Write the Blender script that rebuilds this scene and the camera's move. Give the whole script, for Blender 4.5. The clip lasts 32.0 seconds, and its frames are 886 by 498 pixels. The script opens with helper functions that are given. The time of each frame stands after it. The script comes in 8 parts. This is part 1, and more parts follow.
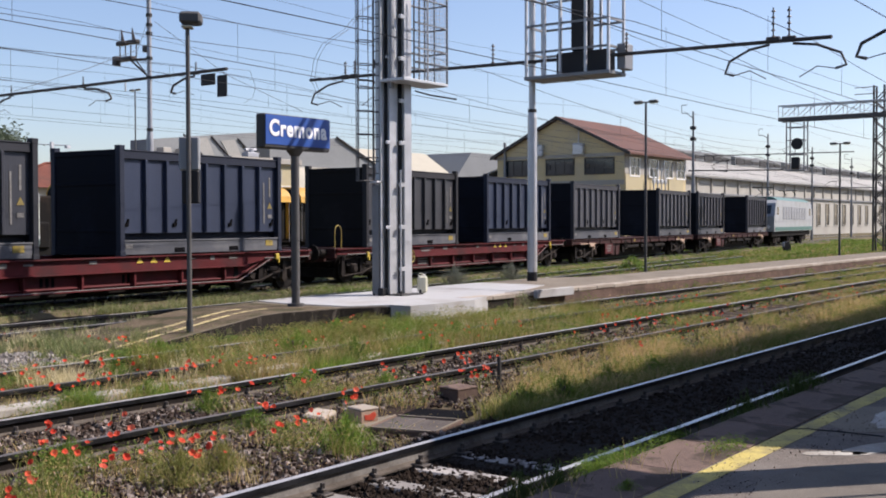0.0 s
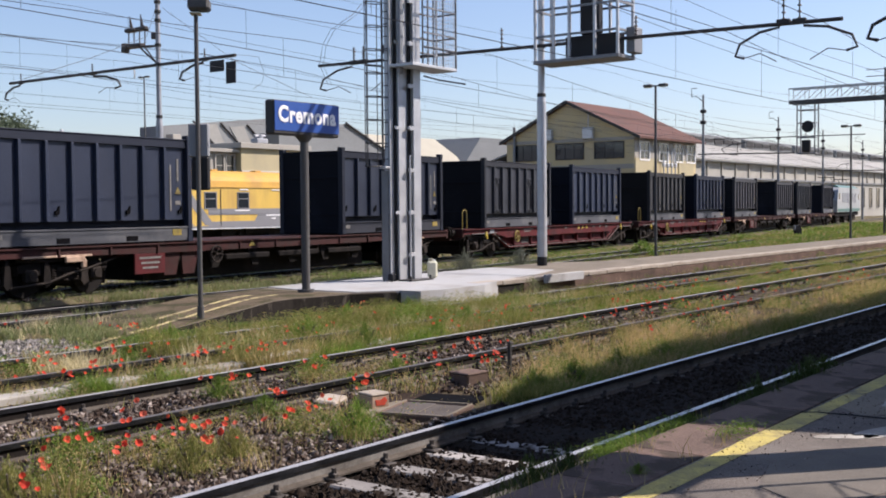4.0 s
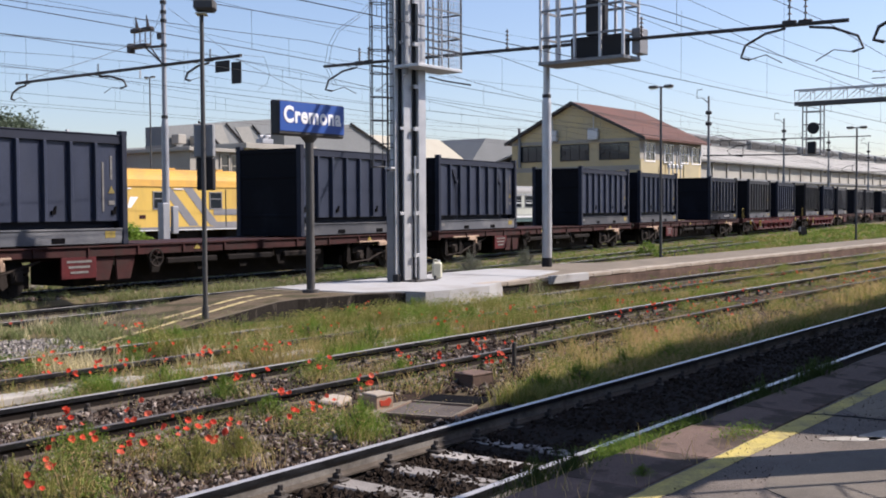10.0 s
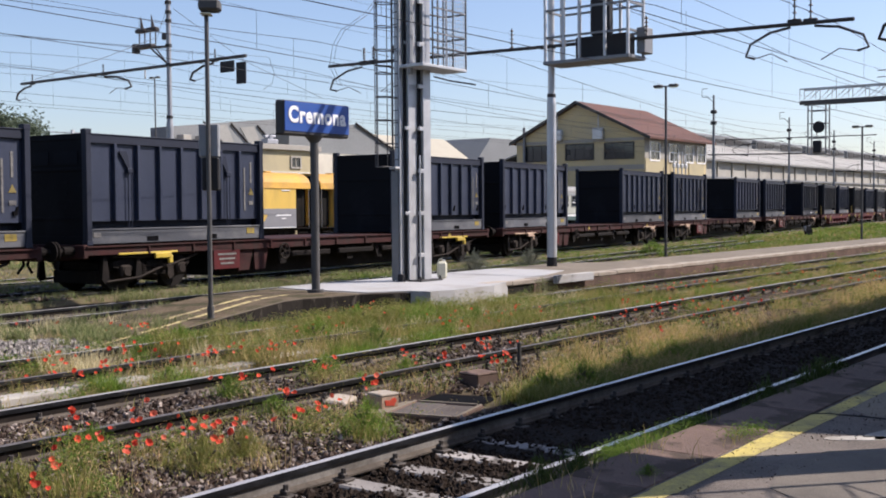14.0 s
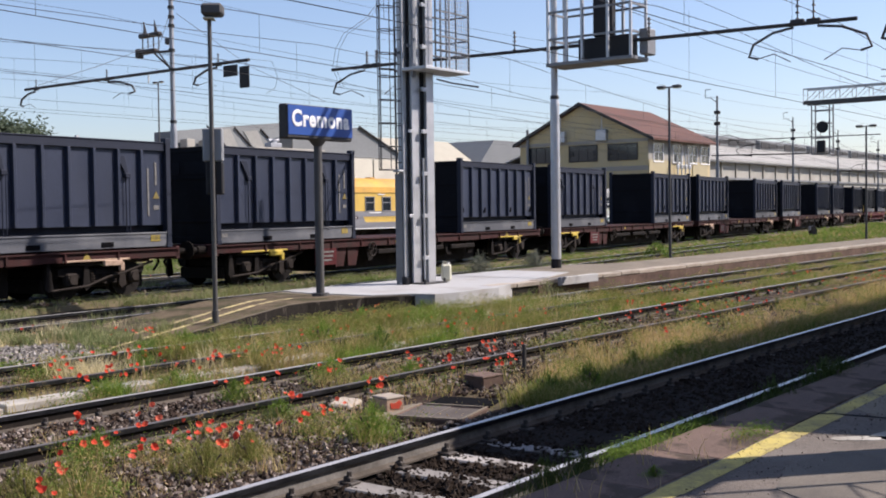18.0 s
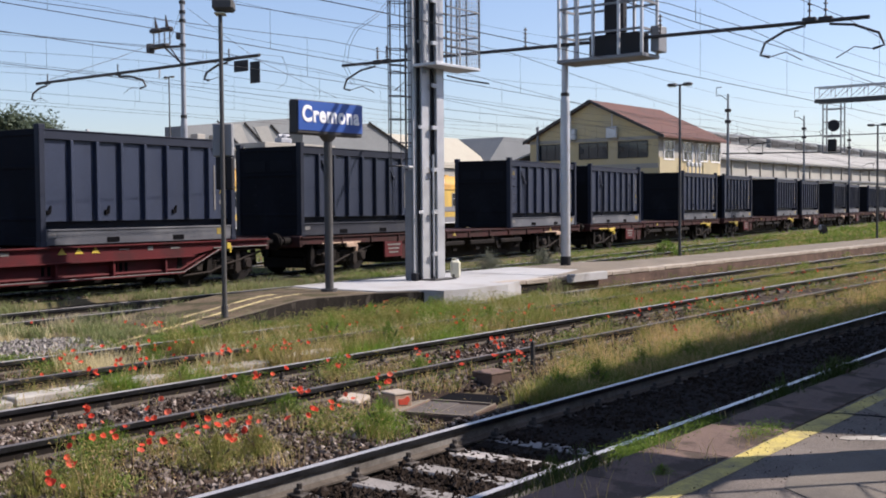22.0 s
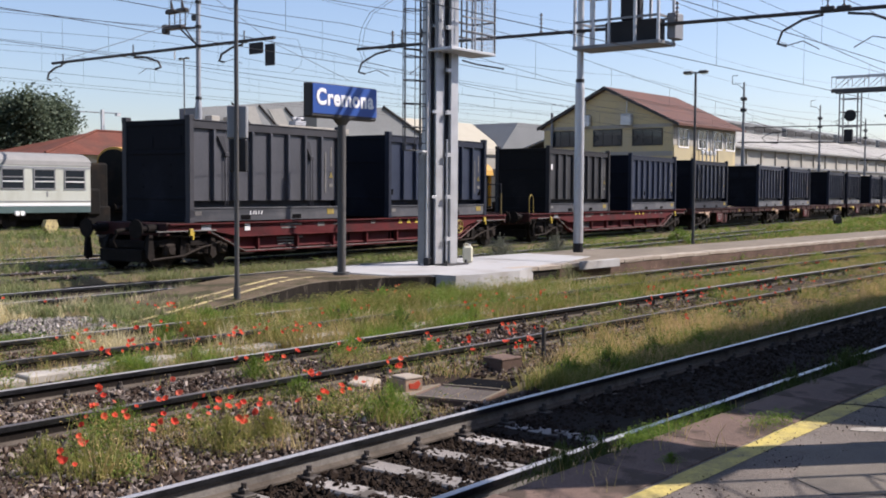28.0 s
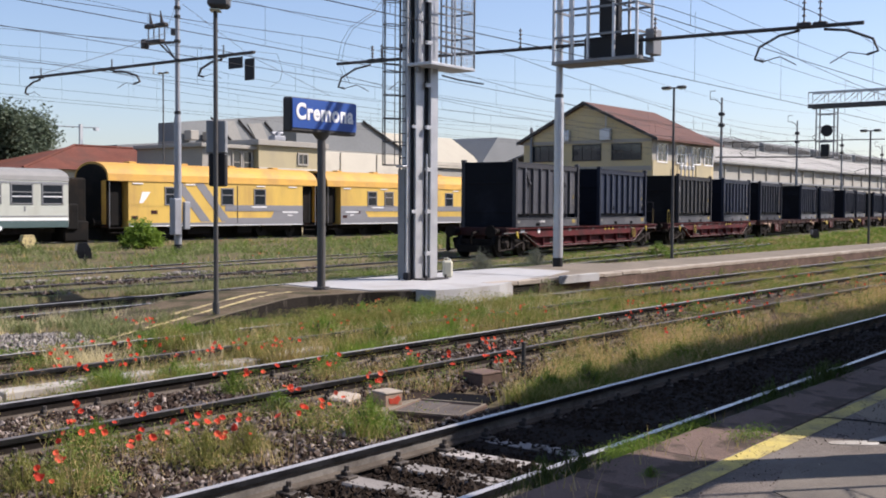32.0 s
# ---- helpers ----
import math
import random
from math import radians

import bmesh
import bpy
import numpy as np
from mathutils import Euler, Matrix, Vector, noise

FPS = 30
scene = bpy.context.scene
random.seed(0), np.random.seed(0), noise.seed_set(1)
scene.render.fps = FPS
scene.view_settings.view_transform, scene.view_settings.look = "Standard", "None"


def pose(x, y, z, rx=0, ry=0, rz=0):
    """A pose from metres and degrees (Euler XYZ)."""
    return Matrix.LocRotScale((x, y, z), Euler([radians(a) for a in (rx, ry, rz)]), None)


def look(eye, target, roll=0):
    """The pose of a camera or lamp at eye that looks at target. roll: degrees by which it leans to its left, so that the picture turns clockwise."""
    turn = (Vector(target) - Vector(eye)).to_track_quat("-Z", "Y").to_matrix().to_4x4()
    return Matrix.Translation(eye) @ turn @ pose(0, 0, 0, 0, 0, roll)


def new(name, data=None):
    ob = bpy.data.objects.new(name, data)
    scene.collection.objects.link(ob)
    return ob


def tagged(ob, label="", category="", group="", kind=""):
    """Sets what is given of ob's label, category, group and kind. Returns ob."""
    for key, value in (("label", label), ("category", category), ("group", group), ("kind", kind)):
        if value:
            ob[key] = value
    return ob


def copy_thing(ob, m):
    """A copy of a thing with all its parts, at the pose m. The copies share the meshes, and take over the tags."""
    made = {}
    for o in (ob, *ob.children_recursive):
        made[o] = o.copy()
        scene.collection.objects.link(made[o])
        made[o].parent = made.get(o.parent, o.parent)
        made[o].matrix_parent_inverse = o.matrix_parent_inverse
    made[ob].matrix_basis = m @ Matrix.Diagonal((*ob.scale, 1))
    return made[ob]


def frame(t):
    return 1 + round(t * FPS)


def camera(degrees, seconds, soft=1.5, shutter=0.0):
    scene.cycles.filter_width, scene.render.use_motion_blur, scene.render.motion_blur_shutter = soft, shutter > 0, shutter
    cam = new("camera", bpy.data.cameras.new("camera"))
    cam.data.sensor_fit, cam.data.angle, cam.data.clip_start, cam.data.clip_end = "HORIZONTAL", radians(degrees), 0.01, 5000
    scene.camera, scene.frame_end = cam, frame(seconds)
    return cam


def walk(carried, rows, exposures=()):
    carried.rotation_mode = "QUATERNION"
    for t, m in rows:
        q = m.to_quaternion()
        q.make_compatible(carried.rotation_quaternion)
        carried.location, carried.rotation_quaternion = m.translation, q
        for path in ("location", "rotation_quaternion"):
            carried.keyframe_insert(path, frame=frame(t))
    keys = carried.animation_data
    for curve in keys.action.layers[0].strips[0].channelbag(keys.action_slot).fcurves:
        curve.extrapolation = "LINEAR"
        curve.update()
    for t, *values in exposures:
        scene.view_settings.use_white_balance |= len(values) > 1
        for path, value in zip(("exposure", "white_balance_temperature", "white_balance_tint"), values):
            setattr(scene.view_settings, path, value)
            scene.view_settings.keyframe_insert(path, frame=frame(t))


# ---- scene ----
EYE = (0.0, 0.0, 1.9165)


def aim(yaw, pitch, roll):
    """The eye's pose: yaw from the tracks towards the yard, pitch up, roll, in degrees."""
    a, b = radians(yaw), radians(pitch)
    d = Vector((math.cos(a) * math.cos(b), math.sin(a) * math.cos(b), math.sin(b)))
    return look(EYE, Vector(EYE) + d * 20, roll)


cam = camera(43.6, 32.0, soft=1.9)
WALK = [
    (0, 36.017, -1.378, -0.136),
    (0.5, 36.216, -1.336, -0.136),
    (1, 36.308, -1.200, -0.117),
    (1.5, 36.325, -1.305, -0.269),
    (2, 36.454, -1.664, -0.305),
    (2.5, 36.522, -1.940, -0.326),
    (3, 36.587, -2.045, -0.377),
    (3.5, 36.614, -2.135, -0.475),
    (5.5, 36.242, -1.979, -0.334),
    (6, 36.288, -1.913, -0.362),
    (6.5, 36.446, -1.952, -0.311),
    (7, 36.583, -1.998, -0.348),
    (7.5, 36.604, -2.190, -0.215),
    (8, 36.696, -2.329, -0.192),
    (8.5, 36.789, -2.341, -0.204),
    (9, 36.735, -2.319, -0.180),
    (9.5, 36.717, -2.232, -0.213),
    (10, 36.777, -2.097, -0.326),
    (10.5, 36.815, -2.059, -0.354),
    (11, 36.749, -2.147, -0.334),
    (11.5, 36.715, -2.295, -0.424),
    (12, 36.757, -2.391, -0.504),
    (12.5, 36.862, -2.295, -0.513),
    (13, 36.897, -2.082, -0.493),
    (13.5, 36.939, -2.010, -0.434),
    (14, 37.032, -2.111, -0.416),
    (14.5, 37.192, -2.241, -0.506),
    (16.5, 37.403, -1.415, -0.698),
    (17, 37.466, -1.647, -0.708),
    (17.5, 37.390, -1.871, -0.784),
    (18, 37.247, -1.976, -0.816),
    (18.5, 37.240, -1.906, -0.850),
    (19, 37.376, -1.684, -0.952),
    (19.5, 37.544, -1.604, -1.115),
    (20, 37.664, -1.819, -1.088),
    (20.5, 37.719, -2.191, -0.942),
    (21, 37.779, -2.430, -0.892),
    (21.5, 37.746, -2.405, -0.725),
    (22, 37.727, -2.155, -0.446),
    (22.5, 37.730, -2.138, -0.160),
    (23, 37.837, -2.280, 0.002),
    (23.5, 37.895, -2.352, -0.027),
    (24, 37.884, -2.444, -0.117),
    (24.5, 37.851, -2.613, -0.001),
    (25, 38.030, -2.862, 0.139),
    (25.5, 38.160, -3.103, 0.217),
    (27.5, 38.307, -2.900, 0.315),
    (28, 38.369, -2.929, 0.343),
    (28.5, 38.345, -2.883, 0.300),
    (29, 38.269, -2.795, 0.141),
    (29.5, 38.119, -2.675, 0.128),
    (30, 37.867, -2.490, 0.159),
    (30.5, 37.608, -2.265, 0.291),
    (31, 37.486, -2.087, 0.368),
    (31.5, 37.442, -2.097, 0.323),
    (32, 37.333, -2.168, 0.317),
]
walk(cam, [(t, aim(y, p, r)) for t, y, p, r in WALK], [(0, 0.37, 6500, 20.5), (32, 0.37, 6500, 20.5)])

# ---- light ----
SUN_TO = Vector((0.74, -0.65, 1.0)).normalized()
world = bpy.data.worlds.new("sky")
scene.world = world
world.use_nodes = True
wn = world.node_tree
sky = wn.nodes.new("ShaderNodeTexSky")
sky.sky_type = "NISHITA"
sky.sun_disc = False
sky.sun_elevation = math.asin(SUN_TO.z)
sky.sun_rotation = math.atan2(SUN_TO.x, SUN_TO.y)
sky.air_density, sky.dust_density, sky.ozone_density = 1.0, 0.9, 3.0
wn.nodes["Background"].inputs["Strength"].default_value = 0.124
wn.links.new(sky.outputs[0], wn.nodes["Background"].inputs["Color"])
sun = new("sun", bpy.data.lights.new("sun", "SUN"))
sun.data.energy, sun.data.angle, sun.data.color = 5.6, radians(0.53), (1.0, 0.95, 0.85)
sun.matrix_world = look(SUN_TO * 60, (0, 0, 0))


# ---- materials ----
def mat(name, col, rough=0.7, metal=0.0, var=0.25, scale=6.0, fine=60.0, bump=0.15, dirt=None, dirt_amt=0.0, rnd=0.0, coord="Object", spec=0.5, streak=None, hard=False):
    """A painted, mineral or metal surface with grain and stains at two scales, and an optional dirt colour."""
    m = bpy.data.materials.new(name)
    m.use_nodes = True
    nt = m.node_tree
    N, L = nt.nodes, nt.links
    bs = N["Principled BSDF"]
    tc = N.new("ShaderNodeTexCoord")
    mp = N.new("ShaderNodeMapping")
    L.new(tc.outputs[coord], mp.inputs[0])
    if streak:
        mp.inputs["Scale"].default_value = streak
    n1 = N.new("ShaderNodeTexNoise")
    n1.inputs["Scale"].default_value, n1.inputs["Detail"].default_value = scale, 6
    n2 = N.new("ShaderNodeTexNoise")
    n2.inputs["Scale"].default_value, n2.inputs["Detail"].default_value = fine, 3
    L.new(mp.outputs[0], n1.inputs["Vector"])
    L.new(tc.outputs[coord], n2.inputs["Vector"])
    mix = N.new("ShaderNodeMath")
    mix.operation = "MULTIPLY_ADD"
    mix.inputs[1].default_value = 0.55
    L.new(n2.outputs["Fac"], mix.inputs[0])
    mul = N.new("ShaderNodeMath")
    mul.operation = "MULTIPLY"
    mul.inputs[1].default_value = 0.45
    L.new(n1.outputs["Fac"], mul.inputs[0])
    L.new(mul.outputs[0], mix.inputs[2])
    ramp = N.new("ShaderNodeValToRGB")
    c = Vector(col[:3])
    ramp.color_ramp.elements[0].position, ramp.color_ramp.elements[1].position = 0.3, 0.7
    ramp.color_ramp.elements[0].color = (*(c * (1 - var)), 1)
    ramp.color_ramp.elements[1].color = (*(c * (1 + var)), 1)
    L.new(mix.outputs[0], ramp.inputs[0])
    out = ramp.outputs[0]
    if dirt_amt:
        n3 = N.new("ShaderNodeTexNoise")
        n3.inputs["Scale"].default_value, n3.inputs["Detail"].default_value = scale * 0.45, 8
        n3.inputs["Roughness"].default_value = 0.65
        L.new(mp.outputs[0], n3.inputs["Vector"])
        r3 = N.new("ShaderNodeValToRGB")
        r3.color_ramp.elements[0].position, r3.color_ramp.elements[1].position = 0.62 - 0.3 * dirt_amt, 0.72
        if hard:
            r3.color_ramp.elements[0].position, r3.color_ramp.elements[1].position = 0.6 - 0.2 * dirt_amt, 0.67 - 0.2 * dirt_amt
        r3.color_ramp.elements[0].color, r3.color_ramp.elements[1].color = (0, 0, 0, 1), (1, 1, 1, 1)
        L.new(n3.outputs["Fac"], r3.inputs[0])
        mx = N.new("ShaderNodeMix")
        mx.data_type = "RGBA"
        L.new(r3.outputs[0], mx.inputs["Factor"])
        L.new(out, mx.inputs["A"])
        mx.inputs["B"].default_value = (*dirt, 1)
        out = mx.outputs["Result"]
    if rnd:
        oi = N.new("ShaderNodeObjectInfo")
        ma = N.new("ShaderNodeMapRange")
        ma.inputs["To Min"].default_value, ma.inputs["To Max"].default_value = 1 - rnd, 1 + rnd
        L.new(oi.outputs["Random"], ma.inputs["Value"])
        hs = N.new("ShaderNodeHueSaturation")
        L.new(ma.outputs[0], hs.inputs["Value"])
        L.new(out, hs.inputs["Color"])
        out = hs.outputs[0]
    L.new(out, bs.inputs["Base Color"])
    bs.inputs["Metallic"].default_value = metal
    bs.inputs["Specular IOR Level"].default_value = spec
    rr = N.new("ShaderNodeMapRange")
    rr.inputs["To Min"].default_value, rr.inputs["To Max"].default_value = max(0.03, rough - 0.12), min(1, rough + 0.12)
    L.new(n1.outputs["Fac"], rr.inputs["Value"])
    L.new(rr.outputs[0], bs.inputs["Roughness"])
    if bump:
        bp = N.new("ShaderNodeBump")
        bp.inputs["Strength"].default_value, bp.inputs["Distance"].default_value = bump, 0.02
        L.new(mix.outputs[0], bp.inputs["Height"])
        L.new(bp.outputs[0], bs.inputs["Normal"])
    return m


def island_mat(name, cols, rough=0.85, trans=0.0, spec=0.25):
    """Many small loose pieces in one mesh: each island takes a colour of its own."""
    m = bpy.data.materials.new(name)
    m.use_nodes = True
    N, L = m.node_tree.nodes, m.node_tree.links
    bs = N["Principled BSDF"]
    g = N.new("ShaderNodeNewGeometry")
    r = N.new("ShaderNodeValToRGB")
    r.color_ramp.elements.remove(r.color_ramp.elements[1])
    for i, c in enumerate(cols):
        e = r.color_ramp.elements[0] if i == 0 else r.color_ramp.elements.new(i / (len(cols) - 1))
        e.color = (*c, 1)
    L.new(g.outputs["Random Per Island"], r.inputs[0])
    L.new(r.outputs[0], bs.inputs["Base Color"])
    bs.inputs["Roughness"].default_value = rough
    bs.inputs["Specular IOR Level"].default_value = spec
    if trans:
        tl = N.new("ShaderNodeBsdfTranslucent")
        L.new(r.outputs[0], tl.inputs[0])
        ms = N.new("ShaderNodeMixShader")
        ms.inputs[0].default_value = trans
        L.new(bs.outputs[0], ms.inputs[1])
        L.new(tl.outputs[0], ms.inputs[2])
        L.new(ms.outputs[0], N["Material Output"].inputs["Surface"])
    return m


def glass_mat(name, tint=(0.02, 0.025, 0.03)):
    m = bpy.data.materials.new(name)
    m.use_nodes = True
    bs = m.node_tree.nodes["Principled BSDF"]
    bs.inputs["Base Color"].default_value = (*tint, 1)
    bs.inputs["Roughness"].default_value = 0.08
    bs.inputs["Specular IOR Level"].default_value = 0.6
    return m


M = {}
M["ground"] = mat("ground_soil", (0.125, 0.097, 0.062), 0.95, var=0.5, scale=1.6, fine=40, bump=0.7, dirt=(0.085, 0.09, 0.035), dirt_amt=0.7, spec=0.1)
M["ballast"] = mat("ballast_bed", (0.034, 0.024, 0.019), 0.95, var=0.55, scale=5, fine=38, bump=1.0, dirt=(0.12, 0.095, 0.068), dirt_amt=0.4, spec=0.1)
M["stone"] = island_mat("ballast_stone", [(0.019, 0.013, 0.01), (0.052, 0.035, 0.025), (0.098, 0.071, 0.055), (0.035, 0.023, 0.017), (0.058, 0.039, 0.03), (0.23, 0.19, 0.161), (0.023, 0.016, 0.013), (0.367, 0.31, 0.269), (0.046, 0.031, 0.023)], spec=0.12)
# oily stone, darkened further to deepen the shade on the main line
M["dark_stone"] = island_mat("oily_shaded_stone", [(0.016, 0.011, 0.008), (0.024, 0.017, 0.0125), (0.034, 0.025, 0.019), (0.02, 0.014, 0.0105), (0.045, 0.036, 0.03), (0.026, 0.019, 0.015)], spec=0.05)
M["pale_stone"] = island_mat("pale_broken_stone", [(0.34, 0.31, 0.28), (0.2, 0.18, 0.16), (0.1, 0.09, 0.08), (0.44, 0.41, 0.37)], spec=0.15)
# bed colour holds oil and the depth of the shade together
M["dark_bed"] = mat("oily_shaded_bed", (0.02, 0.016, 0.013), 0.95, var=0.5, scale=5, fine=38, bump=1.0, spec=0.08)
M["rail"] = mat("rail_steel_rusty", (0.075, 0.078, 0.088), 0.38, 0.95, var=0.4, scale=8, bump=0.06)
M["railtop"] = mat("rail_head_polished", (0.52, 0.5, 0.48), 0.32, 0.5, var=0.12, scale=3, bump=0.03)
M["rail_dusty"] = mat("rail_web_dusty", (0.2, 0.187, 0.17), 0.85, 0.1, var=0.3, scale=5, bump=0.15, dirt=(0.05, 0.04, 0.032), dirt_amt=0.5)
M["rail_foot"] = mat("rail_foot_dusty", (0.1, 0.085, 0.07), 0.9, 0.0, var=0.35, scale=5, bump=0.2, dirt=(0.04, 0.033, 0.027), dirt_amt=0.5, spec=0.15)
M["rail_brown"] = mat("rail_web_brown", (0.016, 0.0125, 0.0105), 0.85, 0.1, var=0.35, scale=5, bump=0.15, dirt=(0.06, 0.048, 0.038), dirt_amt=0.25, spec=0.2)
M["railtop_rust"] = mat("rail_head_rusty", (0.11, 0.1, 0.092), 0.5, 0.25, var=0.3, scale=3, bump=0.08)
M["railtop_dull"] = mat("rail_head_dull", (0.36, 0.345, 0.325), 0.4, 0.3, var=0.25, scale=3, bump=0.05)
M["sleeper"] = mat("concrete_sleeper", (0.29, 0.27, 0.25), 0.9, var=0.3, scale=6, bump=0.3, dirt=(0.1, 0.088, 0.076), dirt_amt=0.45, rnd=0.3, hard=True, spec=0.2)
M["wood_sleeper"] = mat("wooden_sleeper", (0.075, 0.056, 0.042), 0.9, var=0.4, scale=6, bump=0.5, rnd=0.3, spec=0.15)
M["clip"] = mat("rail_clip_iron", (0.07, 0.06, 0.052), 0.7, 0.3, var=0.4)
M["asphalt"] = mat("platform_asphalt", (0.135, 0.115, 0.098), 0.9, var=0.5, scale=2.6, fine=70, bump=0.8, dirt=(0.17, 0.15, 0.13), dirt_amt=0.5, spec=0.2)
M["asphalt_old"] = mat("older_asphalt", (0.15, 0.132, 0.11), 0.9, var=0.3, scale=2.5, fine=90, bump=0.4, dirt=(0.075, 0.068, 0.06), dirt_amt=0.5, spec=0.2)
M["kerb"] = mat("kerb_stone", (0.15, 0.105, 0.085), 0.88, var=0.4, scale=4, fine=90, bump=0.5, dirt=(0.075, 0.056, 0.044), dirt_amt=0.5, rnd=0.08, hard=True, spec=0.15)
M["yellow_paint"] = mat("worn_yellow_paint", (0.46, 0.37, 0.1), 0.85, var=0.3, scale=7, bump=0.3, dirt=(0.15, 0.13, 0.08), dirt_amt=0.58)
M["concrete"] = mat("grey_concrete", (0.2, 0.17, 0.13), 0.9, var=0.25, scale=2.5, bump=0.3, dirt=(0.14, 0.12, 0.09), dirt_amt=0.6, spec=0.2)
M["dirt"] = mat("ramp_dirt", (0.12, 0.093, 0.062), 0.95, var=0.5, scale=3, fine=45, bump=0.7, dirt=(0.06, 0.055, 0.03), dirt_amt=0.5, hard=True, spec=0.1)
M["old_line"] = mat("faded_pale_yellow", (0.5, 0.41, 0.19), 0.9, var=0.25, scale=9, bump=0.2, dirt=(0.16, 0.125, 0.08), dirt_amt=0.5, hard=True)
M["pale_kerb"] = mat("sandy_kerb", (0.36, 0.31, 0.25), 0.9, var=0.2, scale=4, bump=0.25, dirt=(0.24, 0.2, 0.16), dirt_amt=0.5, rnd=0.12)
M["brown_wall"] = mat("brown_edge_wall", (0.14, 0.095, 0.075), 0.95, var=0.3, scale=3, bump=0.4, dirt=(0.06, 0.045, 0.038), dirt_amt=0.6, spec=0.1)
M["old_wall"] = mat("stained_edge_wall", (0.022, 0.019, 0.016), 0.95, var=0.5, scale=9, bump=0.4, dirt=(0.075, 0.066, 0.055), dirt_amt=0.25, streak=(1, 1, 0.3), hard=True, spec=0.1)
M["white_concrete"] = mat("pale_new_concrete", (0.37, 0.37, 0.365), 0.85, var=0.12, scale=2, bump=0.15, dirt=(0.28, 0.265, 0.235), dirt_amt=0.5)
M["lid_grey"] = mat("grey_brown_lid", (0.105, 0.09, 0.08), 0.9, var=0.3, scale=5, bump=0.3, dirt=(0.06, 0.05, 0.043), dirt_amt=0.5, spec=0.2)
M["slab"] = mat("weathered_trough_slab", (0.36, 0.34, 0.3), 0.9, var=0.2, scale=4, bump=0.25, dirt=(0.17, 0.15, 0.12), dirt_amt=0.7, rnd=0.2)
# near-black with brown spots: the shade of coach ends put into the colour
M["coach_shade"] = mat("shaded_coach_end", (0.006, 0.0055, 0.005), 0.9, var=0.5, scale=2, bump=0.1, dirt=(0.022, 0.015, 0.01), dirt_amt=0.4, spec=0.2)
M["galv"] = mat("galvanised_steel", (0.5, 0.51, 0.52), 0.5, 0.55, var=0.14, scale=4, bump=0.05)
M["galv_dark"] = mat("weathered_steel", (0.22, 0.225, 0.23), 0.6, 0.4, var=0.2, scale=4, bump=0.05)
M["galv_mid"] = mat("dull_galvanised_steel", (0.3, 0.31, 0.33), 0.6, 0.4, var=0.18, scale=3, bump=0.05)
M["old_box"] = mat("tan_painted_block", (0.4, 0.28, 0.2), 0.9, var=0.3, scale=9, bump=0.3, dirt=(0.15, 0.09, 0.055), dirt_amt=0.4)
M["iron"] = mat("dark_iron", (0.045, 0.043, 0.042), 0.65, 0.3, var=0.3, scale=6, bump=0.1)
M["black"] = mat("matt_black_paint", (0.018, 0.018, 0.02), 0.6, 0.0, var=0.25, bump=0.05, spec=0.3)
M["wire"] = mat("copper_wire_dark", (0.12, 0.12, 0.125), 0.6, 0.4, var=0.1, bump=0)
M["insul"] = mat("insulator_brown", (0.03, 0.024, 0.022), 0.55, var=0.1, bump=0)
M["sign_blue"] = mat("sign_blue_enamel", (0.03, 0.085, 0.31), 0.35, var=0.06, scale=2, bump=0.02)
M["dark_post"] = mat("dark_post_paint", (0.085, 0.083, 0.08), 0.7, 0.2, var=0.2, scale=4, bump=0.08)
M["white"] = mat("white_paint", (0.78, 0.78, 0.77), 0.6, var=0.06, scale=3, bump=0.05)
M["grey_paint"] = mat("grey_paint", (0.24, 0.25, 0.26), 0.6, var=0.12, scale=3, bump=0.05)
CON = {}
# the last colour darkens the ends: shade on the side turned from the sun
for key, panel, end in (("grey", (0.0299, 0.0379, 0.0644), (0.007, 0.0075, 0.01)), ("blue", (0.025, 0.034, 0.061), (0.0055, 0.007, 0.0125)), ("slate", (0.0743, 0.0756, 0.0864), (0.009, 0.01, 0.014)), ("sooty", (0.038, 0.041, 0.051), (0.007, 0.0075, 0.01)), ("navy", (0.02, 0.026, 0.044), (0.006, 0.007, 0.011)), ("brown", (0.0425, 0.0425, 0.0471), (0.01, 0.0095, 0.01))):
    CON[key] = (
        mat("container_panel_" + key, panel, 0.42, 0.1, var=0.16, scale=2.2, fine=24, bump=0.12, dirt=tuple(0.75 * v + 0.004 for v in panel), dirt_amt=0.45, rnd=0.14, streak=(1, 1, 0.3), spec=0.55),
        mat("container_frame_" + key, tuple(0.55 * v for v in panel), 0.6, 0.1, var=0.2, scale=3, bump=0.1, rnd=0.1, spec=0.3),
        mat("container_end_shaded_" + key, end, 0.85, 0.0, var=0.3, scale=2, bump=0.1, dirt=tuple(1.8 * v for v in end), dirt_amt=0.3, spec=0.15),
    )
M["rib"] = mat("container_rib_navy", (0.007, 0.01, 0.02), 0.75, 0.0, var=0.2, scale=4, bump=0.1, spec=0.15)
M["sill"] = mat("container_sill_dusty", (0.075, 0.08, 0.09), 0.8, 0.0, var=0.25, scale=2.5, bump=0.2, dirt=(0.155, 0.156, 0.158), dirt_amt=0.5, rnd=0.25, streak=(0.5, 1, 1), spec=0.3)
M["sill_dark"] = mat("container_sill_grimy", (0.024, 0.027, 0.036), 0.8, 0.0, var=0.3, scale=2.5, bump=0.2, dirt=(0.05, 0.05, 0.053), dirt_amt=0.4, streak=(0.5, 1, 1), spec=0.3)
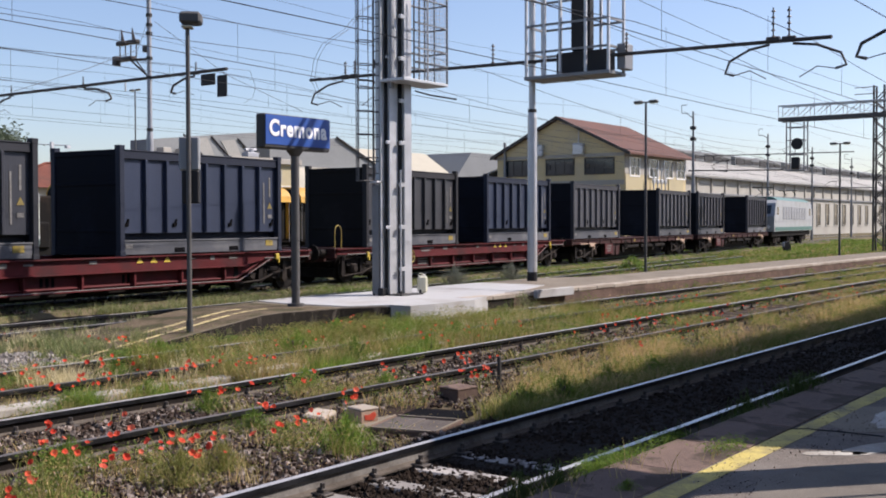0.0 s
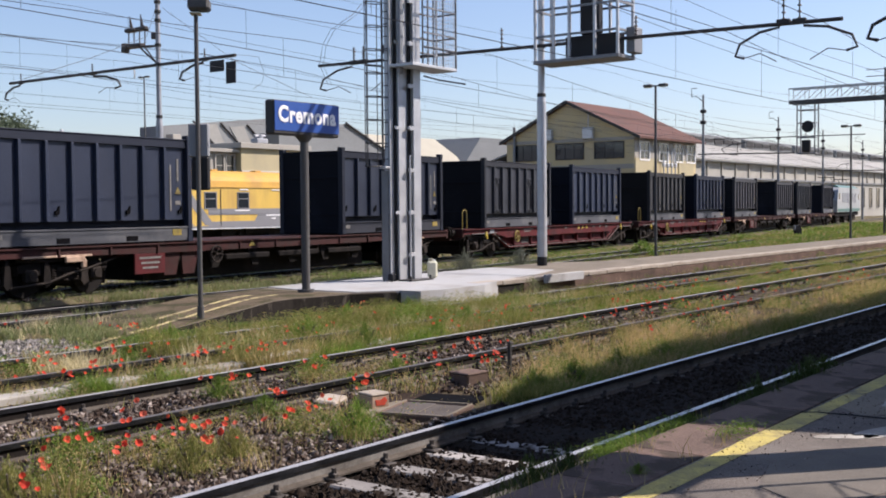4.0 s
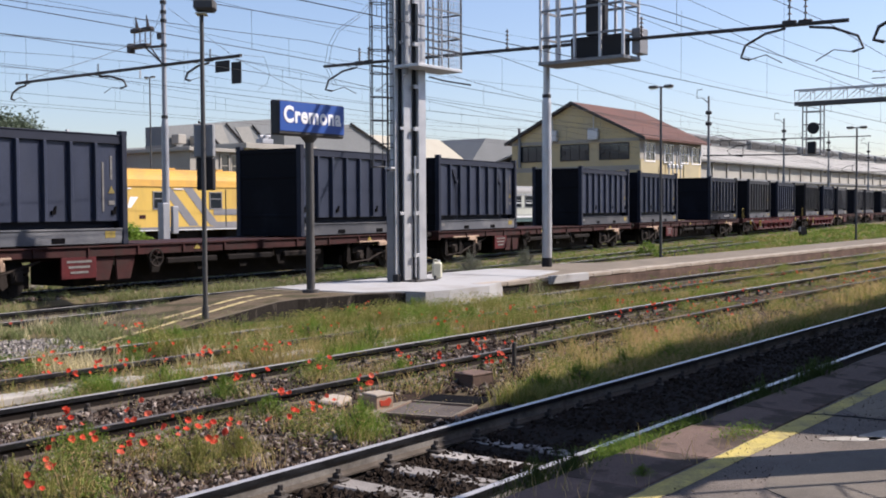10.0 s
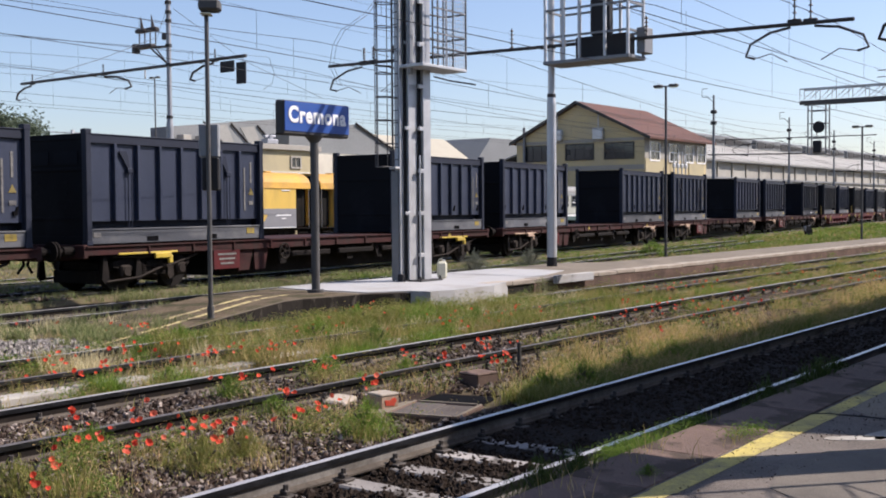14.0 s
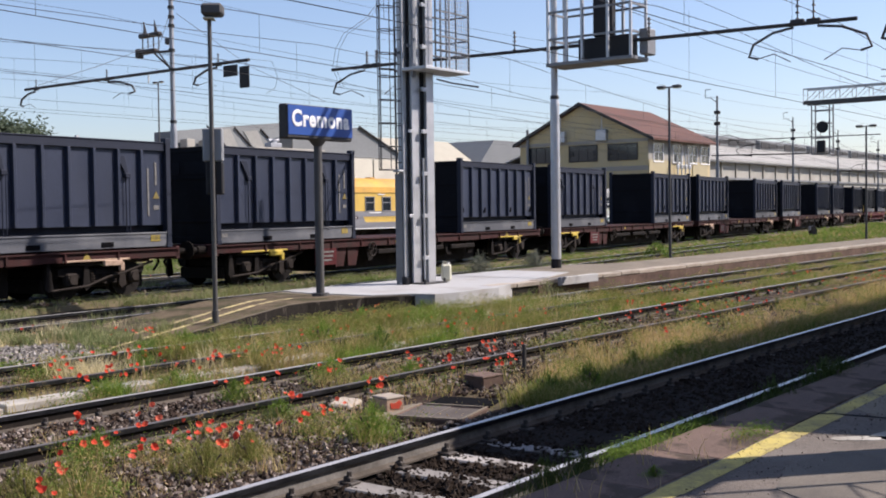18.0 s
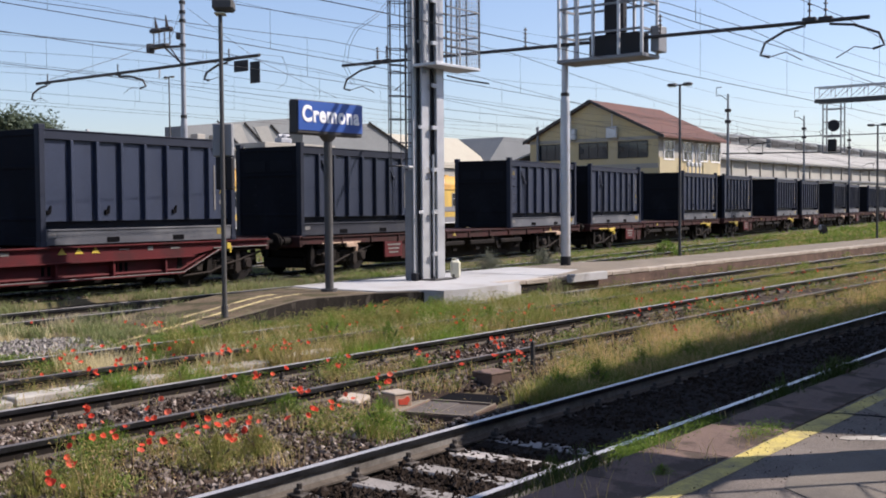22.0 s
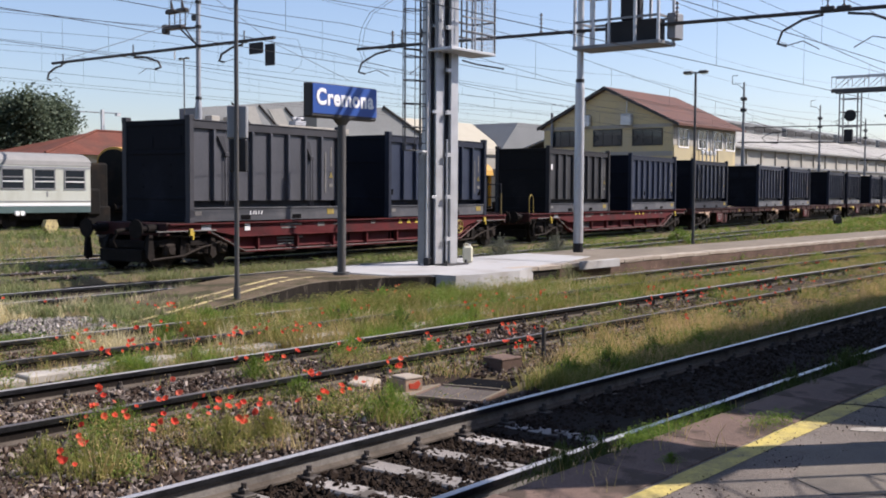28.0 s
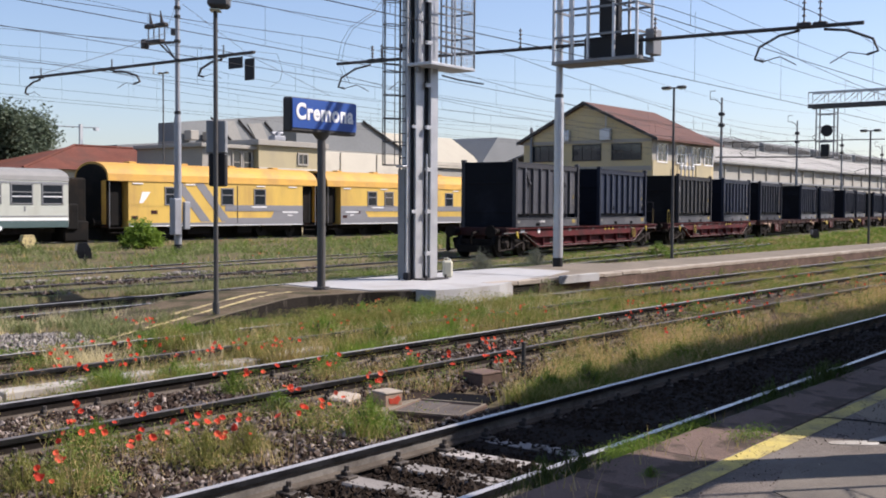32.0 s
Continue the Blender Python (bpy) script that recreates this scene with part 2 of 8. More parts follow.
M["wagon_red"] = mat("wagon_red_oxide", (0.09, 0.0125, 0.014), 0.75, 0.1, var=0.28, scale=3, bump=0.15, dirt=(0.042, 0.015, 0.015), dirt_amt=0.5, spec=0.25)
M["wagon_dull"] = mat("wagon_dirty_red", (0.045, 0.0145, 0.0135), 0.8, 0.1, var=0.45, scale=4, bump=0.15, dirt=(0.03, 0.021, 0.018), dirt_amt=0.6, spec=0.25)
# grimy iron, darkened so that the shade under vehicles is in its colour
M["bogie"] = mat("bogie_grimy_shaded_iron", (0.012, 0.01, 0.009), 0.85, 0.1, var=0.4, scale=5, bump=0.25, dirt=(0.026, 0.02, 0.017), dirt_amt=0.3, spec=0.15)
M["bogie_dusty"] = mat("bogie_dusty_iron", (0.032, 0.026, 0.022), 0.9, 0.0, var=0.5, scale=7, bump=0.25, dirt=(0.02, 0.016, 0.014), dirt_amt=0.6, spec=0.15)
# black that stands in for the shade inside openings; also on the hooks
M["hollow"] = mat("hollow_shade_black", (0.005, 0.005, 0.006), 0.9, 0.0, var=0.2, spec=0.05)
M["worn_white"] = mat("worn_white_lettering", (0.17, 0.165, 0.155), 0.8, 0.0, var=0.5, scale=14, spec=0.2)
M["wheel"] = mat("wheel_steel", (0.014, 0.012, 0.011), 0.7, 0.3, var=0.3, scale=5, bump=0.1, spec=0.2)
M["yellow"] = mat("signal_yellow", (0.5, 0.36, 0.04), 0.6, var=0.15, scale=4, bump=0.05, dirt=(0.3, 0.22, 0.06), dirt_amt=0.5)
M["plate"] = mat("dull_yellow_plate", (0.3, 0.22, 0.035), 0.7, var=0.2, scale=9, bump=0.05, dirt=(0.14, 0.11, 0.05), dirt_amt=0.6)
M["old_plate"] = mat("faded_yellow_paint", (0.19, 0.145, 0.04), 0.75, var=0.3, scale=9, bump=0.05, dirt=(0.09, 0.08, 0.05), dirt_amt=0.6)
M["coach_yellow"] = mat("coach_yellow", (0.62, 0.41, 0.085), 0.5, var=0.1, scale=1.5, bump=0.05, dirt=(0.46, 0.29, 0.08), dirt_amt=0.45, streak=(1, 1, 0.25))
M["coach_roof"] = mat("coach_roof_orange", (0.56, 0.31, 0.045), 0.7, var=0.18, scale=1.0, bump=0.1, dirt=(0.36, 0.2, 0.06), dirt_amt=0.6)
M["coach_grey"] = mat("coach_grey_stripe", (0.2, 0.2, 0.21), 0.6, var=0.1, scale=2, bump=0.05)
M["coach_white"] = mat("coach_white", (0.46, 0.48, 0.42), 0.5, var=0.06, scale=1.5, bump=0.05, dirt=(0.36, 0.36, 0.3), dirt_amt=0.5, streak=(1, 1, 0.25))
M["coach_green"] = mat("coach_green", (0.075, 0.12, 0.115), 0.5, var=0.1, scale=2, bump=0.05)
M["coach_roof_grey"] = mat("coach_roof_grey", (0.22, 0.22, 0.21), 0.8, var=0.2, scale=1.5, bump=0.1)
M["glass"] = glass_mat("dark_glass")
M["stucco_yellow"] = mat("stucco_yellow", (0.52, 0.425, 0.24), 0.9, var=0.12, scale=0.5, fine=12, bump=0.15, dirt=(0.44, 0.38, 0.27), dirt_amt=0.6)
M["stucco_grey"] = mat("stucco_grey_band", (0.33, 0.31, 0.27), 0.9, var=0.12, scale=0.6, fine=12, bump=0.15)
M["stucco_pale"] = mat("stucco_pale", (0.6, 0.56, 0.46), 0.9, var=0.1, scale=0.4, fine=10, bump=0.1, dirt=(0.45, 0.41, 0.34), dirt_amt=0.5)
M["tile_roof"] = mat("clay_tile_roof", (0.14, 0.053, 0.038), 0.9, var=0.4, scale=0.9, fine=14, bump=0.3, dirt=(0.09, 0.048, 0.038), dirt_amt=0.55, rnd=0.1, spec=0.15)
M["dark_tile"] = mat("brown_roof_sheet", (0.12, 0.062, 0.05), 0.85, var=0.25, scale=0.5, fine=10, bump=0.2, dirt=(0.085, 0.056, 0.05), dirt_amt=0.5, spec=0.2)
M["shed_roof"] = mat("shed_roof_fibre", (0.3, 0.295, 0.27), 0.9, var=0.15, scale=0.3, fine=8, bump=0.1, dirt=(0.2, 0.195, 0.18), dirt_amt=0.5)
M["shed_white"] = mat("shed_pale_sheet", (0.36, 0.335, 0.265), 0.85, var=0.08, scale=0.2, fine=6, bump=0.05, dirt=(0.3, 0.275, 0.22), dirt_amt=0.4)
M["shed_wall"] = mat("shed_wall_pale", (0.37, 0.355, 0.31), 0.9, var=0.1, scale=0.3, fine=8, bump=0.1, dirt=(0.27, 0.25, 0.215), dirt_amt=0.5)
M["stucco_cream"] = mat("stucco_cream", (0.42, 0.36, 0.22), 0.9, var=0.1, scale=0.5, fine=12, bump=0.15, dirt=(0.33, 0.29, 0.2), dirt_amt=0.5)
M["slate_roof"] = mat("grey_metal_roof", (0.19, 0.2, 0.2), 0.7, var=0.14, scale=0.3, fine=8, bump=0.05)
M["grass"] = island_mat("grass_blades", [(0.115, 0.161, 0.029), (0.196, 0.218, 0.052), (0.299, 0.276, 0.081), (0.38, 0.322, 0.127), (0.149, 0.196, 0.04)], 0.8, 0.4)
M["yard_green"] = island_mat("yard_grass_blades", [(0.112, 0.162, 0.056), (0.179, 0.224, 0.084), (0.258, 0.28, 0.112), (0.336, 0.325, 0.168), (0.134, 0.185, 0.062), (0.403, 0.358, 0.213)], 0.8, 0.4)
M["straw"] = island_mat("dry_grass_blades", [(0.493, 0.381, 0.179), (0.56, 0.448, 0.224), (0.403, 0.314, 0.123), (0.302, 0.269, 0.084), (0.515, 0.358, 0.19)], 0.85, 0.35)
M["sorrel"] = island_mat("reddish_dry_grass", [(0.572, 0.33, 0.176), (0.66, 0.462, 0.253), (0.55, 0.396, 0.176), (0.484, 0.407, 0.143), (0.616, 0.418, 0.253)], 0.85, 0.45)
M["seed"] = island_mat("pale_seed_heads", [(0.63, 0.546, 0.315), (0.714, 0.63, 0.399), (0.546, 0.473, 0.252)], 0.85, 0.4)
M["fresh"] = island_mat("fresh_green_leaves", [(0.11, 0.2, 0.025), (0.17, 0.27, 0.04), (0.24, 0.33, 0.055), (0.13, 0.22, 0.03)], 0.7, 0.4)
M["lush"] = island_mat("green_weeds", [(0.08, 0.14, 0.02), (0.13, 0.21, 0.032), (0.2, 0.28, 0.05), (0.1, 0.165, 0.03)], 0.75, 0.4)
# weed green darkened for the shade along the kerb
M["dock"] = island_mat("shaded_weed_leaves", [(0.035, 0.06, 0.012), (0.055, 0.085, 0.02), (0.085, 0.115, 0.03)], 0.75, 0.3)
M["sage"] = island_mat("grey_green_shrub", [(0.11, 0.125, 0.09), (0.17, 0.185, 0.14), (0.23, 0.235, 0.18)], 0.85, 0.35)
M["poppy"] = island_mat("poppy_petals", [(0.7, 0.07, 0.03), (0.82, 0.12, 0.055), (0.62, 0.05, 0.03), (0.8, 0.19, 0.11)], 0.7, 0.4)
M["mustard"] = island_mat("yellow_flowers", [(0.5, 0.42, 0.05), (0.6, 0.5, 0.08), (0.42, 0.38, 0.06)], 0.8, 0.35)
M["leaf"] = island_mat("tree_leaves", [(0.075, 0.105, 0.065), (0.095, 0.125, 0.08), (0.125, 0.155, 0.105)], 0.7, 0.35)
M["bark"] = mat("bark", (0.1, 0.08, 0.06), 0.95, var=0.3, scale=5, bump=0.5)
M["plastic"] = mat("milky_plastic", (0.6, 0.58, 0.45), 0.5, var=0.08, scale=5, bump=0.03)
M["loco_white"] = mat("loco_pale_grey", (0.33, 0.345, 0.35), 0.5, var=0.1, scale=2, bump=0.05, dirt=(0.22, 0.22, 0.21), dirt_amt=0.5)
M["loco_green"] = mat("loco_green", (0.05, 0.14, 0.12), 0.5, var=0.1, bump=0.03)


# ---- mesh helpers ----
def box(bm, c, s, bev=0.0, rz=0.0):
    g = bmesh.ops.create_cube(bm, size=1.0)["verts"]
    bmesh.ops.scale(bm, vec=s, verts=g)
    if bev:
        ed = list({e for v in g for e in v.link_edges})
        r = bmesh.ops.bevel(bm, geom=ed, offset=bev, segments=1, affect="EDGES")
        g = list({v for f in r["faces"] for v in f.verts} | {v for v in g if v.is_valid})
    if rz:
        bmesh.ops.rotate(bm, verts=g, cent=(0, 0, 0), matrix=Matrix.Rotation(rz, 3, "Z"))
    bmesh.ops.translate(bm, vec=c, verts=g)
    return bm


def rod(bm, a, b, r, n=8, r2=None):
    a, b = Vector(a), Vector(b)
    d = b - a
    m = Matrix.Translation((a + b) / 2) @ d.to_track_quat("Z", "Y").to_matrix().to_4x4()
    bmesh.ops.create_cone(bm, cap_ends=True, segments=n, radius1=r, radius2=r if r2 is None else r2, depth=d.length, matrix=m)
    return bm


def pipe(bm, pts, r, n=6):
    """A bent round bar through the points, in one piece."""
    pts = [Vector(p) for p in pts]
    prev = None
    ring0 = None
    q = None
    for i, p in enumerate(pts):
        d = ((pts[min(i + 1, len(pts) - 1)] - p).normalized() + (p - pts[max(i - 1, 0)]).normalized()).normalized()
        q = d.to_track_quat("Z", "Y") if q is None else (q.to_matrix() @ Vector((0, 0, 1))).rotation_difference(d) @ q
        m = q.to_matrix()
        ring = [bm.verts.new(p + m @ Vector((r * math.cos(2 * math.pi * k / n), r * math.sin(2 * math.pi * k / n), 0))) for k in range(n)]
        if prev:
            for k in range(n):
                bm.faces.new((prev[k], prev[(k + 1) % n], ring[(k + 1) % n], ring[k]))
        else:
            bm.faces.new(ring[::-1])
        prev = ring
    bm.faces.new(prev)
    return bm


def prism(bm, outline, axis, lo, hi):
    """A closed outline of (u, v) pairs pushed along an axis: x takes (y, z), y takes (x, z), z takes (x, y)."""
    def at(u, v, w):
        return {"x": (w, u, v), "y": (u, w, v), "z": (u, v, w)}[axis]
    a = [bm.verts.new(at(u, v, lo)) for u, v in outline]
    b = [bm.verts.new(at(u, v, hi)) for u, v in outline]
    n = len(outline)
    bm.faces.new(a[::-1])
    bm.faces.new(b)
    for i in range(n):
        bm.faces.new((a[i], a[(i + 1) % n], b[(i + 1) % n], b[i]))
    bmesh.ops.recalc_face_normals(bm, faces=bm.faces)
    return bm


def mesh_of(name, bm, *materials):
    me = bpy.data.meshes.new(name)
    bm.to_mesh(me)
    bm.free()
    for m in materials:
        me.materials.append(m)
    return me


def part(name, bm, material, parent, label=""):
    ob = new(name, mesh_of(name, bm, material))
    ob.parent = parent
    if label:
        ob["label"] = label
    return ob


def piece(name, me, parent, loc, rz=0.0):
    ob = new(name, me)
    ob.parent = parent
    ob.location = loc
    ob.rotation_euler = (0, 0, rz)
    return ob


def thing(name, label, category, m=None, group="", kind=""):
    ob = new(name)
    if m is not None:
        ob.matrix_basis = m
    return tagged(ob, label, category, group, kind)


def solid(name, bm, material, label, category, kind="", group="", m=None):
    ob = new(name, mesh_of(name, bm, material))
    if m is not None:
        ob.matrix_basis = m
    return tagged(ob, label, category, group, kind)


def B():
    return bmesh.new()


# ---- ground and tracks ----
GZ = -0.24


def ground_sheet():
    xs = [-3000, -1200, -500, -200, -80, -40] + [i * 1.5 for i in range(-16, 80)] + [130, 160, 220, 340, 600, 1200, 3200]
    ys = [-1500, -500, -150, -60, -25, -10] + [i * 1.0 for i in range(-3, 56)] + [60, 70, 90, 130, 220, 500, 1200, 3500]
    bm = B()
    rows = []
    for x in xs:
        row = []
        for y in ys:
            near = 4 < y < 48 and -20 < x < 110
            z = GZ + (0.05 * noise.noise((x * 0.3, y * 0.3, 0)) + 0.03 * noise.noise((x * 0.9, y * 0.9, 3)) if near else 0)
            row.append(bm.verts.new((x, y, z)))
        rows.append(row)
    for a, b in zip(rows, rows[1:]):
        for i in range(len(ys) - 1):
            bm.faces.new((a[i], b[i], b[i + 1], a[i + 1]))
    return solid("ground", bm, M["ground"], "dry station yard ground with thin weeds", "ground", "structure")


ground_sheet()


def freight_y(x):
    """Centre line of the goods track, which draws away from the platforms in a gentle curve."""
    k = 0.000776
    if x <= 110:
        bow = 1.05e-7 * (x - 20) ** 2 * (100 - x) ** 2 if 20 < x < 100 else 0.0
        return 21.555 + 0.0782 * x + k * x * x / 2 + bow
    y0, s0 = 21.555 + 0.0782 * 110 + k * 110 * 110 / 2, 0.0782 + k * 110
    d = min(x - 110, 110)
    return y0 + s0 * d - (s0 - 0.02) / 110 * d * d / 2 + 0.02 * max(0, x - 220)


def straight(y):
    return lambda x: y


def offset(fn, d):
    return lambda x: fn(x) + d


RAIL = [(-0.07, -0.165), (0.07, -0.165), (0.07, -0.15), (0.012, -0.13), (0.012, -0.056), (0.036, -0.048), (0.036, -0.01), (0.016, 0.0), (-0.016, 0.0), (-0.036, -0.005), (-0.036, -0.048), (-0.012, -0.056), (-0.012, -0.13), (-0.07, -0.15)]


def rail_part(parent, fn, x0, x1, step, top, web):
    bm = B()
    n = max(1, round((x1 - x0) / step))
    prev = None
    for i in range(n + 1):
        x = x0 + (x1 - x0) * i / n
        ring = [bm.verts.new((x, fn(x) + u, v)) for u, v in RAIL]
        if prev:
            for k in range(len(RAIL)):
                f = bm.faces.new((prev[k], prev[(k + 1) % len(RAIL)], ring[(k + 1) % len(RAIL)], ring[k]))
                f.material_index = 1 if k in (7, 8) else 2 if k in (3, 11) else 3 if k in (1, 2, 12, 13) else 0
        prev = ring
    bmesh.ops.recalc_face_normals(bm, faces=bm.faces)
    ob = new("rail", mesh_of("rail", bm, M["rail"], top, web, M["rail_foot"]))
    ob.parent = parent
    return ob


def bed(parent, fn, x0, x1, half, top, material):
    bm = B()
    n = max(1, round((x1 - x0) / 3))
    prev = None
    for i in range(n + 1):
        x = x0 + (x1 - x0) * i / n
        y = fn(x)
        w = 0.12 * noise.noise((x * 0.5, y, 1))
        ring = [bm.verts.new((x, y + u, z)) for u, z in ((-half - 0.45 + w, GZ - 0.08), (-half + w, top), (0, top - 0.01), (half + w, top), (half + 0.45 + w, GZ - 0.08))]
        if prev:
            for k in range(4):
                bm.faces.new((prev[k], ring[k], ring[k + 1], prev[k + 1]))
        prev = ring
    return part("ballast_bed", bm, material, parent)


def sleeper_mesh(material, h=0.06):
    bm = B()
    box(bm, (0, 0, -0.168 - h / 2), (0.24, 2.3, h), 0.015)
    return mesh_of("sleeper", bm, material)


def clip_mesh():
    bm = B()
    box(bm, (0, 0, -0.155), (0.12, 0.36, 0.02), 0.005)
    for s in (-1, 1):
        box(bm, (0, 0.1 * s, -0.13), (0.06, 0.07, 0.05), 0.012)
        rod(bm, (0, 0.11 * s, -0.12), (0, 0.11 * s, -0.07), 0.022, 6)
    return mesh_of("rail_clip", bm, M["clip"])


def track(name, label, fn, x0, x1, top, near=None, sleeper=None, ballast=None, half=1.45, clips=False, step=6.0, dz=-0.2, rusty=False):
    t = thing(name, label, "railway track", kind="structure")
    bed(t, fn, x0, x1, half, dz, ballast or M["ballast"])
    for s in (-0.7525, 0.7525):
        rail_part(t, offset(fn, s), x0, x1, step, M["railtop_rust"] if rusty and s < 0 else top, M["rail_dusty"] if clips and top == M["railtop"] else M["rail_brown"])
    sm = sleeper_mesh(sleeper or M["wood_sleeper"])
    cm = clip_mesh()
    far = []
    x = x0 + 0.3
    while x < x1:
        if near and near[0] <= x <= near[1]:
            a = math.atan2(fn(x + 0.5) - fn(x - 0.5), 1)
            piece("sleeper", sm, t, (x, fn(x), 0), a)
            if clips:
                for s in (-0.7525, 0.7525):
                    piece("rail_clip", cm, t, (x, fn(x) + s, 0), a)
        else:
            far.append(x)
        x += 0.62
    bm = B()
    for x in far:
        if x < 150:
            box(bm, (x, fn(x), -0.198), (0.24, 2.3, 0.06))
    if far:
        tagged(part("sleepers", bm, sleeper or M["wood_sleeper"], t), kind="stuff")
    return t


T1 = track("track_1", "main line with polished rails on concrete sleepers in ballast", straight(5.05), -30, 400, M["railtop"], near=(1.5, 34), sleeper=M["sleeper"], clips=True, half=1.5, dz=-0.2, ballast=M["dark_bed"])
# dark sheet added where the sleepers vanish in the canopy's shade
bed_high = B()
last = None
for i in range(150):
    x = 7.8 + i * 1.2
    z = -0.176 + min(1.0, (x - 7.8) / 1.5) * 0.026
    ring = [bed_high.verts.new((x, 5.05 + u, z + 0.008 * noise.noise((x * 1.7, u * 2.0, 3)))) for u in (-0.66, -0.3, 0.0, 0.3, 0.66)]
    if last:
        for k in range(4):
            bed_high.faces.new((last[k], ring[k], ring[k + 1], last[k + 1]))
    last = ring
part("crib_ballast", bed_high, M["dark_bed"], T1, "dark ballast sheet added over the sleepers where shade hides them")
track("track_2", "weedy passing line with worn rails", straight(9.07), -30, 400, M["railtop_dull"], near=(3, 30), clips=True, half=1.3, dz=-0.175, rusty=True)
track("track_3", "overgrown line along the island platform", straight(12.26), -30, 400, M["railtop_dull"], near=(4, 24), half=1.2, dz=-0.17, rusty=True)
# near-black bed paints the shadowed drop behind the ramp
track("track_4", "little used line behind the island platform", offset(freight_y, -4.25), -30, 60, M["railtop_dull"], near=(6, 22), half=1.3, ballast=M["dark_bed"], dz=-0.164)
track("track_5", "goods line on which the container train rolls", freight_y, -160, 400, M["railtop_rust"], near=(8, 34), half=1.5, ballast=M["ground"], dz=-0.055)
track("track_6", "yard siding in tall grass behind the goods line", offset(freight_y, 4.75), -40, 160, M["railtop_dull"], half=1.2, ballast=M["ground"], dz=-0.05)
track("track_7", "rusty siding under the parked coaches", straight(50.95), -30, 170, M["railtop_dull"], half=1.2, ballast=M["ground"], dz=-0.06)

# ---- platforms ----
PZ = 0.22


def near_platform():
    t = thing("platform_near", "cracked asphalt platform with stone kerb and worn yellow line", "platform", kind="structure")
    bm = B()
    box(bm, (95, -3.9, (PZ + GZ) / 2 - 0.2), (250, 13.9, PZ - GZ + 0.4))
    part("deck", bm, M["asphalt"], t)
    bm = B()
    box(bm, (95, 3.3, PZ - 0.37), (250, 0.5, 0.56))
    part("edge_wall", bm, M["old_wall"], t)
    rnd = random.Random(4)
    bm = B()
    box(bm, (0, 0, 0), (0.998, 0.56, 0.1), 0.006)
    km = mesh_of("kerb_stone", bm, M["kerb"])
    for i in range(118):
        piece("kerb_stone", km, t, (-29.5 + i, 3.29 + rnd.uniform(-0.008, 0.008), PZ - 0.04 + rnd.uniform(-0.003, 0.003)), rnd.uniform(-0.002, 0.002))
    bm = B()
    for i in range(79):
        x = -30 + i * 1.5
        w = 0.085 + 0.012 * math.sin(i * 2.1)
        vs = [bm.verts.new(p) for p in ((x, 2.9 - w, PZ + 0.004), (x + 1.5, 2.9 - w, PZ + 0.004), (x + 1.5, 2.9 + w, PZ + 0.004), (x, 2.9 + w, PZ + 0.004))]
        bm.faces.new(vs)
    part("yellow_line", bm, M["yellow_paint"], t, "worn yellow safety line")
    return t


near_platform()


def island_far_edge(x):
    return freight_y(x) - 4.25 - 1.6


def ramp_z(x):
    """Height of the island platform, which slopes down to its end."""
    return PZ if x >= 14.6 else GZ + 0.05 + (PZ - GZ - 0.05) * max(0.0, x - 9.7) / 4.9


def island_back(x):
    """The platform's far edge: wide round the foundation slab, narrow further along."""
    return min(island_far_edge(x), 17.5 if x < 29 else 16.5)


def near_edge(x):
    """The ramp's edge draws back from the track."""
    if x > 17.6:
        return 14.0
    if x > 15.2:
        return 14.85 - 0.15 * (x - 15.2) - 0.4 * max(0.0, x - 16.6)
    return 13.95 + 0.173 * max(0.0, x - 10.0)


